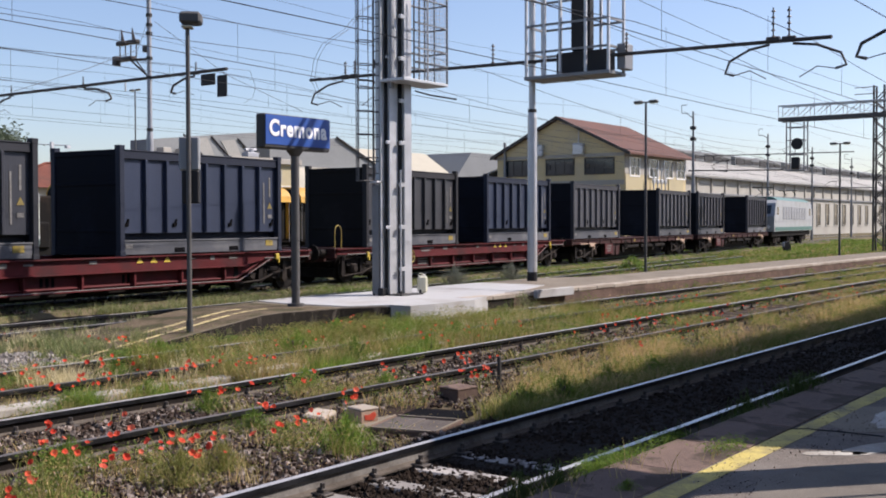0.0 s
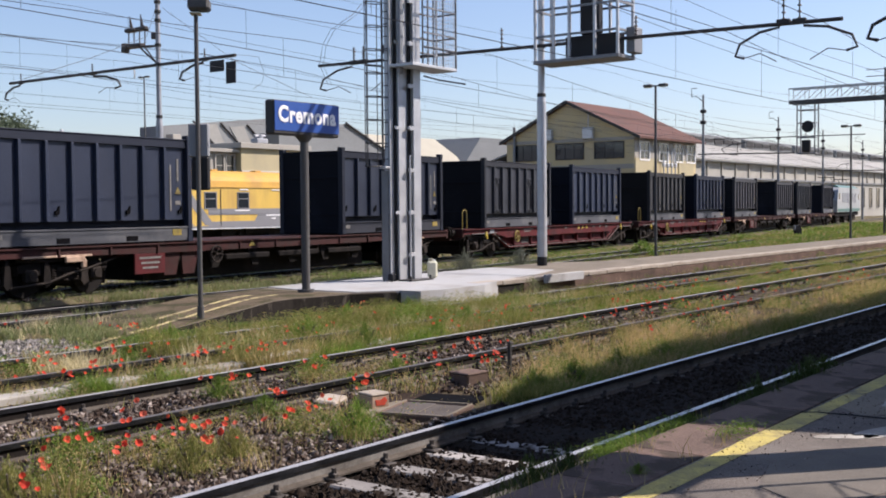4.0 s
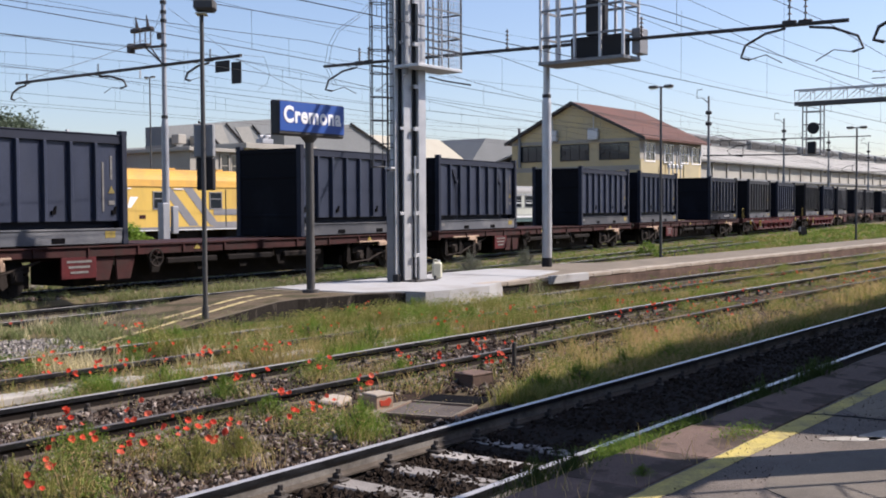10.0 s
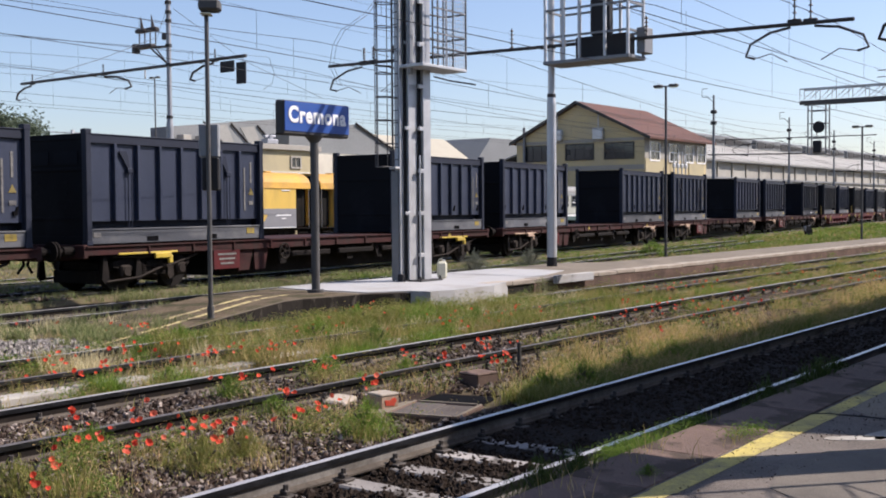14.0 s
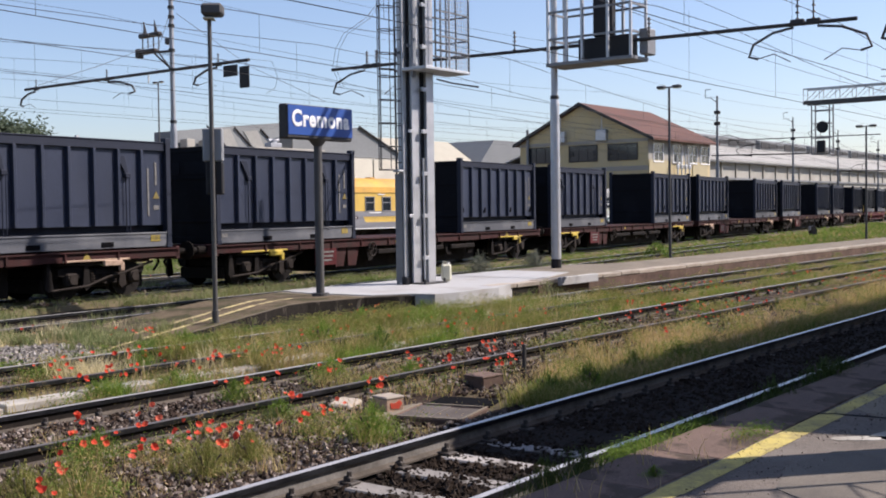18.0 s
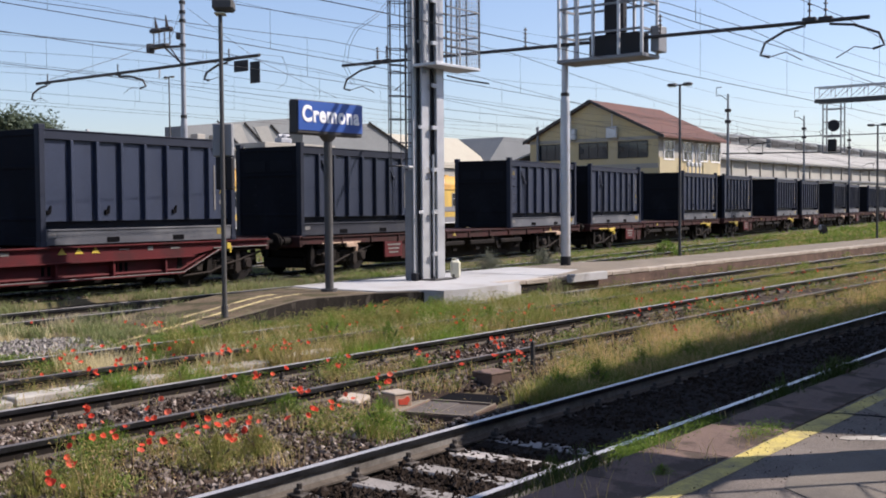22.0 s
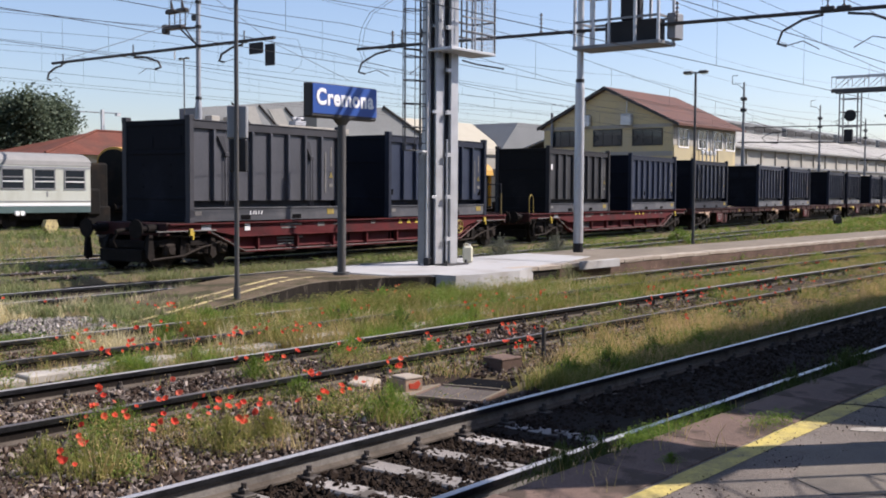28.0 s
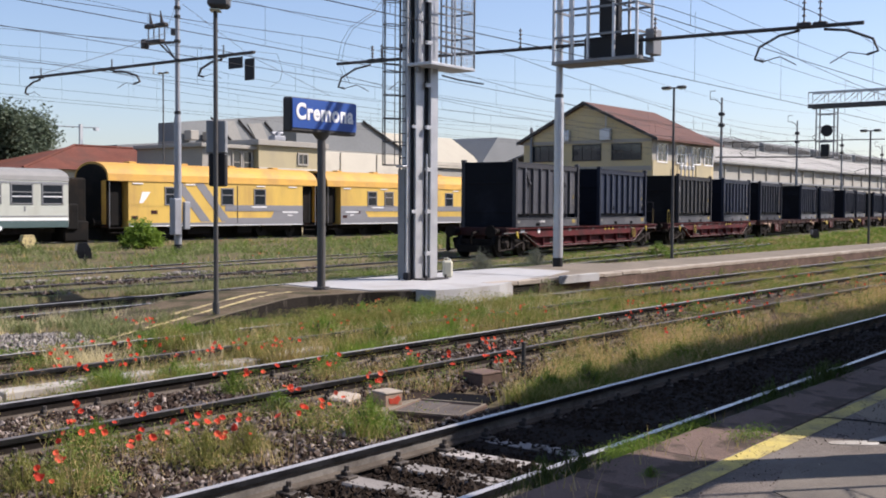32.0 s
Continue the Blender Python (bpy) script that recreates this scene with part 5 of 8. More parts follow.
white_coach(70.2, 94.4)


# ---- posts, masts and signals ----
def station_sign():
    t = thing("station_sign", "blue enamel station name sign on a dark steel post", "sign", pose(16.42, 15.64, PZ))
    bm = B()
    rod(bm, (0, 0, 0), (0, 0, 3.2), 0.085, 16)
    rod(bm, (0, 0, 3.04), (0, 0, 3.18), 0.085, 16, 0.2)
    rod(bm, (0, 0, 0), (0, 0, 0.06), 0.17, 16)
    part("post", bm, M["dark_post"], t)
    bm = B()
    box(bm, (-0.03, 0.0, 3.5), (1.92, 0.24, 0.68), 0.03)
    part("cabinet", bm, M["iron"], t, "dark sign cabinet")
    bm = B()
    box(bm, (-0.02, -0.125, 3.53), (1.86, 0.012, 0.58))
    part("face", bm, M["sign_blue"], t, "blue enamel face")
    cu = bpy.data.curves.new("lettering", "FONT")
    cu.body, cu.size, cu.extrude, cu.offset = "Cremona", 0.43, 0.002, 0.004
    cu.bevel_depth, cu.bevel_resolution = 0.014, 1
    cu.space_character = 1.12
    cu.align_x, cu.align_y = "CENTER", "CENTER"
    cu.materials.append(M["white"])
    ob = new("lettering", cu)
    ob.parent = t
    ob.matrix_basis = Matrix.Translation((-0.03, -0.137, 3.55)) @ Matrix.Rotation(math.pi / 2, 4, "X") @ Matrix.Diagonal((0.92, 1, 0.3, 1))
    ob["label"] = "white lettering"
    return t


station_sign()


def lamp_post(x, y, h, label, heads=2, base=PZ, box_mid=False, turn=0.0):
    t = thing("street_lamp", label, "lamp post", pose(x, y, base, 0, 0, turn), "platform lamps")
    bm = B()
    rod(bm, (0, 0, 0), (0, 0, h), 0.043 if box_mid else 0.06, 12, 0.036 if box_mid else 0.045)
    rod(bm, (0, 0, 0), (0, 0, 0.25), 0.06 if box_mid else 0.085, 12)
    part("pole", bm, M["dark_post"], t)
    bm = B()
    if heads == 2:
        rod(bm, (0, -0.42, h - 0.02), (0, 0.42, h - 0.02), 0.03)
    part("arm", bm, M["galv_dark"], t)
    for s in ((-1, 1) if heads == 2 else (0,)):
        bm = B()
        box(bm, (0.06 if heads == 1 else 0, 0.33 * s, h + (0.08 if heads == 1 else 0)), (0.36 if heads == 1 else 0.24, 0.36, 0.2 if heads == 1 else 0.11), 0.04)
        part("lamp_head", bm, M["dark_post"], t)
        bm = B()
        box(bm, (0, 0.33 * s, h - 0.065), (0.18, 0.28, 0.03), 0.01)
        part("lens", bm, M["plastic"], t)
    if box_mid:
        bm = B()
        box(bm, (0.0, 0.15, 3.08), (0.34, 0.2, 0.57), 0.02)
        part("speaker_box", bm, M["grey_paint"], t, "grey metal box")
        bm = B()
        box(bm, (0.02, 0.17, 2.51), (0.29, 0.24, 0.56), 0.02)
        part("bin", bm, M["black"], t, "black box")
    return t


lamp_post(12.69, 14.56, 5.27, "slim grey platform lamp with two boxes on its pole", 1, PZ - 0.2, True, -49)
lamp_post(40.32, 19.36, 6.45 + PZ - GZ, "slim platform lamp with twin flat heads", base=GZ)
lamp_post(57.94, 16.96, 5.7 + PZ - GZ, "slim platform lamp with twin flat heads", base=GZ)
lamp_post(86.0, 17.2, 6.2 + PZ - GZ, "slim platform lamp with twin flat heads", base=GZ)
lamp_post(49.85, 62.65, 11.4, "tall slim yard lamp behind the coaches", base=GZ)


def insulator(bm, a, b):
    a, b = Vector(a), Vector(b)
    n = 5
    rod(bm, a, b, 0.02, 6)
    for i in range(n):
        p = a.lerp(b, (i + 0.5) / n)
        d = (b - a).normalized() * 0.02
        rod(bm, p - d, p + d, 0.06, 10, 0.035)


def drop_arm(t, y, z, side, reach=1.0, r=0.034, rise=0.5):
    """A curved registration arm under the beam, with its insulator and hangers."""
    bm = B()
    pts = [(0, y, z - 0.12), (0, y + side * reach * 0.45, z - 0.2), (0, y + side * reach * 0.9, z - 0.45), (0, y + side * reach, z - 0.75), (0, y + side * reach * 0.8, z - 0.82)]
    pipe(bm, pts, r, 8)
    part("registration_arm", bm, M["iron"], t)
    bm = B()
    pipe(bm, [(0, y + side * reach * 0.8, z - 0.82), (0.05, y + side * reach * 0.45, z - 0.72), (0.1, y + side * reach * 0.1, z - 0.95)], 0.015, 6)
    part("steady_arm", bm, M["galv_dark"], t)
    bm = B()
    insulator(bm, (0, y - side * 0.1, z), (0, y - side * 0.1, z + rise))
    part("insulator", bm, M["insul"], t)
    bm = B()
    box(bm, (0, y - 0.1 * side, z), (0.14, 0.34, 0.14), 0.02)
    part("clamp", bm, M["iron"], t)


def mast_right():
    t = thing("catenary_mast", "grey steel catenary mast with a long cross beam over the tracks", "mast", pose(27.4, 16.73, PZ))
    bm = B()
    rod(bm, (0, 0, 0), (0, 0, 4.7), 0.142, 20, 0.132)
    rod(bm, (0, 0, 4.7), (0, 0, 4.95), 0.132, 20, 0.098)
    rod(bm, (0, 0, 4.95), (0, 0, 10.5), 0.098, 20, 0.085)
    part("pole", bm, M["galv"], t)
    bm = B()
    rod(bm, (0, 0, 0), (0, 0, 0.26), 0.15, 20)
    part("base_band", bm, M["black"], t, "black painted base")
    bm = B()
    rod(bm, (0, -8.5, 6.18), (0, 8.65, 6.45), 0.05, 12)
    part("cross_beam", bm, M["iron"], t)
    for z in (6.3, 4.9):
        bm = B()
        rod(bm, (0, 0, z - 0.05), (0, 0, z + 0.05), 0.125, 16)
        part("collar", bm, M["iron"], t)
    drop_arm(t, -6.95, 6.25, 1, 1.15, rise=0.8)
    drop_arm(t, -7.55, 6.23, -1, 1.3, rise=0.8)
    drop_arm(t, 7.2, 6.43, 1, 1.4)
    drop_arm(t, 6.6, 6.43, -1, 1.3)
    bm = B()
    insulator(bm, (0, -3.0, 6.3), (0, -3.0, 6.85))
    part("insulator", bm, M["insul"], t)
    bm = B()
    insulator(bm, (0, 1.35, 6.35), (0, 1.35, 6.95))
    part("insulator", bm, M["insul"], t)
    bm = B()
    box(bm, (0, 5.5, 6.75), (0.05, 0.75, 0.28), 0.01)
    part("number_plate", bm, M["black"], t, "dark blank plate")
    return t


mast_right()


def mast_left():
    t = thing("catenary_mast", "tall grey steel catenary mast standing in the yard grass", "mast", pose(32.41, 39.73, -0.059) @ Matrix.Scale(0.956, 4))
    bm = B()
    rod(bm, (0, 0, -0.2), (0, 0, 6.0), 0.175, 20, 0.165)
    rod(bm, (0, 0, 6.0), (0, 0, 6.4), 0.165, 20, 0.12)
    rod(bm, (0, 0, 6.4), (0, 0, 15.5), 0.115, 20, 0.1)
    part("pole", bm, M["galv_mid"], t)
    bm = B()
    rod(bm, (0, 0, -0.2), (0, 0, 0.25), 0.19, 20)
    part("base_band", bm, M["black"], t, "black painted base")
    for z in (6.42, 8.86, 9.75, 10.9, 11.3, 11.75):
        bm = B()
        rod(bm, (0, 0, z - 0.07), (0, 0, z + 0.07), 0.15, 14)
        part("collar", bm, M["iron"], t)
    bm = B()
    insulator(bm, (0, 1.75, 8.75), (0, 1.75, 8.35))
    part("lamp_insulator", bm, M["white"], t, "pale insulator on the beam")
    bm = B()
    box(bm, (-0.35, -0.25, 1.55), (0.4, 0.4, 1.7), 0.03)
    part("switch_box", bm, M["galv_mid"], t, "grey switch box on the mast")
    bm = B()
    box(bm, (0.15, -0.42, 1.6), (0.35, 0.2, 1.3), 0.03)
    part("switch_box", bm, M["galv_mid"], t, "grey switch boxes on the mast")
    bm = B()
    rod(bm, (0, -5.2, 8.83), (0, 12.1, 8.85), 0.075, 12)
    part("cross_beam", bm, M["iron"], t)
    drop_arm(t, 11.2, 8.8, 1, 1.4, 0.055)
    drop_arm(t, 4.9, 8.8, -1, 2.1, 0.055)
    drop_arm(t, -3.1, 8.8, 1, 1.6, 0.055)
    bm = B()
    box(bm, (0, -4.0, 8.45), (0.06, 0.9, 0.5), 0.01)
    part("sign_plate", bm, M["black"], t, "dark blank plate")
    bm = B()
    box(bm, (0, -4.9, 8.1), (0.06, 0.6, 0.95), 0.01)
    part("sign_plate", bm, M["black"], t, "dark blank plates")
    bm = B()
    rod(bm, (0, 0.1, 9.72), (0, 2.5, 9.86), 0.06)
    rod(bm, (0, 0.15, 8.95), (0, 1.3, 9.75), 0.045)
    rod(bm, (0, 0.15, 8.95), (0, 0.95, 9.75), 0.035)
    box(bm, (0, 1.7, 9.86), (0.4, 1.2, 0.2), 0.05)
    box(bm, (0, 2.4, 9.82), (0.3, 0.35, 0.45), 0.05)
    box(bm, (0, 0.2, 10.2), (0.25, 0.35, 0.3), 0.04)
    for y in (1.15, 1.95):
        insulator(bm, (0, y - 0.22, 9.9), (0, y - 0.22, 10.5))
        insulator(bm, (0, y + 0.18, 9.9), (0, y + 0.18, 10.5))
        box(bm, (0, y, 10.62), (0.3, 0.72, 0.2), 0.05)
        rod(bm, (0, y - 0.05, 10.65), (0, y + 0.08, 11.3), 0.1, 6, 0.02)
    part("line_switch", bm, M["insul"], t, "overhead line switch with insulators")
    for pts in (((38.5, 41.5, 9.0), (38.5, 41.5, 9.66), (40.28, 41.5, 9.72), (40.66, 41.5, 8.95), (40.5, 41.5, 8.4), (39.85, 41.5, 8.02)), ((33.9, 41.5, 11.6), (33.2, 41.5, 9.9), (30.0, 41.5, 8.55), (26.83, 41.5, 7.4)), ((34.0, 41.3, 11.3), (38.5, 41.3, 9.3), (44.0, 41.3, 7.9))):
        bm = B()
        pipe(bm, [(x - 33.9, y - 41.56, z + 0.15) for x, y, z in pts], 0.012, 4)
        part("jumper_wire", bm, M["wire"], t, "slack connecting wire")
    return t


mast_left()


def pylon():
    t = thing("signal_pylon", "grey steel twin-column signal pylon with a caged platform", "pylon", pose(20.2, 15.85, PZ))
    H = 9.5
    for x0, x1, y in ((-0.53, -0.4, 0.2), (-0.36, -0.04, 0.08), (0.03, 0.3, -0.05)):
        bm = B()
        box(bm, ((x0 + x1) / 2, y + 0.02, H / 2), (x1 - x0, 0.04, H), 0.005)
        part("flange", bm, M["galv"], t, "pale galvanised flange")
        bm = B()
        box(bm, ((x0 + x1) / 2 + 0.015, y + 0.11, H / 2), (x1 - x0 - 0.03, 0.14, H - 0.02))
        part("web", bm, M["galv"], t)
    # black insets paint the deep shade of the recesses between the columns
    bm = B()
    box(bm, (0.0, 0.1, H / 2), (0.1, 0.1, H - 0.04))
    box(bm, (-0.38, 0.2, H / 2), (0.05, 0.1, H - 0.04))
    part("slot", bm, M["black"], t, "black inset painted as the shaded gap between the columns")
    for i in range(9):
        bm = B()
        box(bm, (-0.04, -0.02, 0.62 + i * 0.97), (0.15, 0.06, 0.09), 0.004)
        part("batten", bm, M["galv"], t)
        if i % 2:
            bm = B()
            box(bm, (-0.43, 0.07, 0.62 + i * 0.97), (0.17, 0.02, 0.07), 0.004)
            part("batten", bm, M["galv"], t)
    bm = B()
    box(bm, (0, 0, 0.03), (0.82, 0.6, 0.05), 0.005)
    part("base_plate", bm, M["iron"], t)
    for x in (-0.36, 0.36):
        for y in (-0.25, 0.25):
            bm = B()
            rod(bm, (x, y, 0.05), (x, y, 0.13), 0.028, 8)
            part("bolt", bm, M["iron"], t)
    bm = B()
    rod(bm, (-0.31, -0.2, 0.0), (-0.31, -0.2, 2.9), 0.02, 8)
    part("conduit", bm, M["galv"], t)
    bm = B()
    box(bm, (-0.6, 0.12, 0.11), (0.14, 0.16, 0.18), 0.02)
    part("junction_box", bm, M["black"], t, "black junction box at the foot")
    # ladder with hoops beside the column
    for y, r in ((0.44, 0.024), (0.26, 0.014)):
        bm = B()
        rod(bm, (-0.5, y, 0.0), (-0.5, y, H), r, 8)
        part("ladder_rail", bm, M["dark_post"], t)
    for i in range(32):
        bm = B()
        rod(bm, (-0.5, 0.26, 0.3 + i * 0.28), (-0.5, 0.44, 0.3 + i * 0.28), 0.012, 6)
        part("rung", bm, M["dark_post"], t)
    bm = B()
    box(bm, (-0.53, 0.36, 1.3), (0.02, 0.2, 2.5), 0.004)
    part("ladder_guard", bm, M["galv_dark"], t, "grey sheet guard on the ladder foot")
    for i in range(9):
        z = 2.65 + i * 0.53
        bm = B()
        pipe(bm, [(-0.5, 0.44, z), (-0.64, 0.6, z), (-0.8, 0.66, z), (-0.9, 0.62, z), (-0.95, 0.5, z), (-0.9, 0.4, z), (-0.78, 0.36, z), (-0.5, 0.3, z)], 0.013, 6)
        part("cage_hoop", bm, M["dark_post"], t)
    for x, y in ((-0.9, 0.62), (-0.8, 0.66), (-0.95, 0.5), (-0.78, 0.36)):
        bm = B()
        rod(bm, (x, y, 2.65), (x, y, 7.0), 0.011, 5)
        part("cage_bar", bm, M["dark_post"], t)
    bm = B()
    box(bm, (-0.56, 0.3, 2.62), (0.26, 0.2, 0.05), 0.01)
    part("bracket", bm, M["galv"], t)
    # service platform along the columns, with mesh screens
    bm = B()
    box(bm, (0.3, -0.15, 4.93), (1.7, 0.7, 0.07), 0.01)
    part("platform_floor", bm, M["galv"], t)
    for z in (5.35, 5.68, 6.25, 6.8):
        bm = B()
        pipe(bm, [(-0.1, -0.48, z), (1.12, -0.48, z), (1.12, 0.18, z), (0.35, 0.18, z)], 0.022, 6)
        part("guard_rail", bm, M["dark_post"], t)
    for x, y in ((0.03, -0.48), (0.36, -0.48), (0.62, -0.48), (1.12, -0.48), (1.12, 0.18), (0.7, 0.18)):
        bm = B()
        rod(bm, (x, y, 4.95), (x, y, 7.4), 0.022, 6)
        part("guard_post", bm, M["galv"] if x == 0.36 else M["dark_post"], t)
    bm = B()
    for i in range(17):
        rod(bm, (-0.1 + i * 0.076, -0.51, 4.97), (-0.1 + i * 0.076, -0.51, 7.3), 0.004, 4)
    for i in range(9):
        rod(bm, (1.15, -0.48 + i * 0.08, 4.97), (1.15, -0.48 + i * 0.08, 7.3), 0.004, 4)
    for i in range(24):
        z = 5.0 + i * 0.095
        rod(bm, (-0.1, -0.51, z), (1.12, -0.51, z), 0.004, 4)
        rod(bm, (1.15, -0.48, z), (1.15, 0.18, z), 0.004, 4)
    tagged(part("mesh_screen", bm, M["galv"], t, "fine wire mesh screen"), kind="stuff")
    # unseen beams over the next track, added high up to stripe the sign with shadow
    for x, w in ((-0.31, 0.07), (-0.04, 0.16), (0.5, 0.42)):
        bm = B()
        box(bm, (x, -1.75, 8.3), (w, 4.2, 0.1), 0.01)
        part("bracket_beam", bm, M["galv_dark"], t)
    bm = B()
    pipe(bm, [(0.1, -0.3, 4.72), (0.3, -0.6, 4.62), (0.5, -1.2, 4.5)], 0.02, 6)
    part("cable", bm, M["iron"], t)
    bm = B()
    box(bm, (-0.4, -0.02, 6.2), (0.14, 0.06, 2.9), 0.01)
    part("cable_duct", bm, M["grey_paint"], t)
    for d in (0.0, 0.12):
        bm = B()
        pipe(bm, [(0.3, 1.1, 6.9), (-0.15 + d, 1.15, 6.68), (-0.65 + d, 1.15, 6.2), (-1.45 + d, 1.15, 5.73), (-1.72 + d, 1.15, 5.36), (-1.83 + d, 1.15, 4.91), (-1.55 + d, 1.15, 4.48)], 0.006, 4)
        part("jumper_wire", bm, M["wire"], t, "slack connecting wire")
    return t


pylon()


def signal_cage():
    t = thing("signal_cage", "steel signal cage hung beside the catenary mast", "signal", pose(27.4, 15.35, 5.95))
    bm = B()
    box(bm, (0, 0, 0.04), (1.0, 2.7, 0.1), 0.01)
    part("floor", bm, M["galv_dark"], t)
    for x in (-0.45, 0.45):
        for y in (-1.3, -0.6, 0.2, 0.7, 1.3):
            bm = B()
            box(bm, (x, y, 1.25), (0.07, 0.07, 2.5))
            part("upright", bm, M["galv"], t)
        for z in (0.75, 1.5, 2.3):
            bm = B()
            box(bm, (x, 0, z), (0.05, 2.6, 0.06))
            part("guard_rail", bm, M["galv_dark"], t)
    for y in (-1.3, 1.3):
        for z in (0.75, 1.5, 2.3):
            bm = B()
            box(bm, (0, y, z), (0.9, 0.05, 0.06))
            part("guard_rail", bm, M["galv_dark"], t)
    bm = B()
    box(bm, (0.1, -0.3, 0.42), (0.5, 1.6, 0.6), 0.02)
    box(bm, (0.1, -0.2, 1.5), (0.3, 0.6, 1.5), 0.05)
    part("signal_head", bm, M["black"], t, "black signal head")
    bm = B()
    box(bm, (0.3, -1.42, 0.5), (0.5, 0.25, 0.7), 0.02)
    part("relay_box", bm, M["galv_dark"], t)
    bm = B()
    rod(bm, (0, 1.3, 0.35), (0, 1.4, 0.35), 0.06)
    part("bracket", bm, M["iron"], t)
    bm = B()
    rod(bm, (0, 1.3, 2.2), (0, 1.4, 2.2), 0.06)
    part("bracket", bm, M["iron"], t)
    return t


signal_cage()


def gantry():
    t = thing("signal_gantry", "pale lattice signal gantry spanning the tracks", "gantry", pose(69.2, 0, 0))
    ya, yb = 23.95, 2.0
    z0, z1 = 8.3, 9.15
    for x in (-0.4, 0.4):
        for z in (z0, z1):
            bm = B()
            box(bm, (x, (ya + yb) / 2, z), (0.1, ya - yb, 0.08 if z == z1 else 0.24))
            part("chord", bm, M["galv"] if z == z1 else M["dark_post"], t)
        n = 22
        for i in range(n):
            a, b = ya + (yb - ya) * i / n, ya + (yb - ya) * (i + 1) / n
            bm = B()
            pipe(bm, [(x, a, z1), (x, a, z0), (x, b, z1)], 0.028, 5)
            part("brace", bm, M["galv"], t)
    for y in (23.45, 22.35):
        for x in (-0.35, 0.35):
            bm = B()
            rod(bm, (x, y, 5.1), (x, y, z0), 0.045, 6)
            part("hanger", bm, M["galv_dark"], t)
    for z in (5.12, 6.1, 7.0, 7.8):
        bm = B()
        pipe(bm, [(-0.35, 23.45, z), (-0.35, 22.35, z), (0.35, 22.35, z), (0.35, 23.45, z), (-0.35, 23.45, z)], 0.03, 5)
        part("cage_hoop", bm, M["galv_dark"], t)
    bm = B()
    box(bm, (0, 22.9, 5.1), (0.75, 1.2, 0.06))
    part("cage_floor", bm, M["galv_dark"], t)
    bm = B()
    rod(bm, (-0.42, 22.75, 6.75), (-0.5, 22.75, 6.75), 0.36, 20)
    part("signal_disc", bm, M["black"], t, "black round signal target")
    bm = B()
    box(bm, (-0.4, 22.85, 5.55), (0.3, 0.5, 0.75), 0.05)
    part("signal_lamp", bm, M["black"], t, "black signal lamp")
    for y in (18.2, 17.6):
        for x in (-0.3, 0.3):
            bm = B()
            box(bm, (x, y, 5.1), (0.1, 0.1, 9.9))
            part("leg", bm, M["iron"], t, "dark lattice leg")
    for i in range(16):
        for x in (-0.3, 0.3):
            bm = B()
            rod(bm, (x, 18.2 if i % 2 else 17.6, 0.4 + i * 0.58), (x, 17.6 if i % 2 else 18.2, 0.98 + i * 0.58), 0.035, 5)
            part("leg_brace", bm, M["iron"], t)
    for z in (10.0, 9.6, 9.2):
        bm = B()
        rod(bm, (0, 18.2, z), (0, 19.4, z), 0.03, 5)
        part("hand_rail", bm, M["galv_dark"], t)
    return t


gantry()


def far_mast(x, y, h, near, far, z):
    """A slim mast with a cross beam that reaches over the tracks on both sides, and an arm with insulators on its head."""
    t = thing("catenary_mast", "distant slim catenary mast with a cross beam", "mast", pose(x, y, GZ), "masts along the goods line")
    bm = B()
    rod(bm, (0, 0, 0), (0, 0, 5.0), 0.16, 10, 0.14)
    rod(bm, (0, 0, 5.0), (0, 0, h), 0.11, 10, 0.07)
    part("pole", bm, M["galv_dark"], t)
    bm = B()
    rod(bm, (0, far, z + 0.15), (0, -near, z), 0.045)
    part("cross_beam", bm, M["iron"], t)
    for k in range(max(1, int(near / 4.5))):
        y0 = -2.6 - 4.4 * k
        bm = B()
        pipe(bm, [(0, y0, z), (0, y0 + 0.9, z + 0.1), (0, y0 + 1.2, z + 0.45), (0, y0 + 0.5, z + 0.75), (0, y0 - 0.6, z + 0.85)], 0.03, 5)
        part("registration_arm", bm, M["iron"], t)
        bm = B()
        insulator(bm, (0, y0, z), (0, y0, z + 0.8))
        part("insulator", bm, M["insul"], t)
    bm = B()
    pipe(bm, [(0, 0, h - 0.5), (0, 0.5, h - 0.1), (0, 0.9, h - 0.1), (0, 0.9, h + 0.5), (0, 0.5, h + 0.5)], 0.03, 5)
    part("head_bracket", bm, M["insul"], t)
    for q in (1.2, 2.0):
        bm = B()
        box(bm, (0, 0, h - q), (0.3, 0.4, 0.25), 0.04)
        part("clamp", bm, M["iron"], t)
    return t


far_mast(76.3, 32.86, 10.2, 6.7, 0.4, 5.75)
far_mast(103.7, 37.1, 10.5, 8.0, 6.8, 8.5)
far_mast(124.2, 39.4, 10.4, 7.0, 0.5, 5.8)
far_mast(150.0, 42.4, 10.5, 6.0, 0.5, 8.0)


def near_mast():
    """The mast on the near platform whose arm holds the wire over the main line."""
    t = thing("catenary_mast", "steel catenary mast on the near platform with a short arm", "mast", pose(27.4, 1.4, PZ))
    bm = B()
    rod(bm, (0, 0, 0), (0, 0, 8.5), 0.14, 16, 0.1)
    part("pole", bm, M["galv"], t)
    bm = B()
    rod(bm, (0, 0, 6.35), (0, 5.2, 6.4), 0.05, 10)
    part("cross_beam", bm, M["iron"], t)
    drop_arm(t, 5.05, 6.4, 1, 1.2, 0.045)
    return t


near_mast()


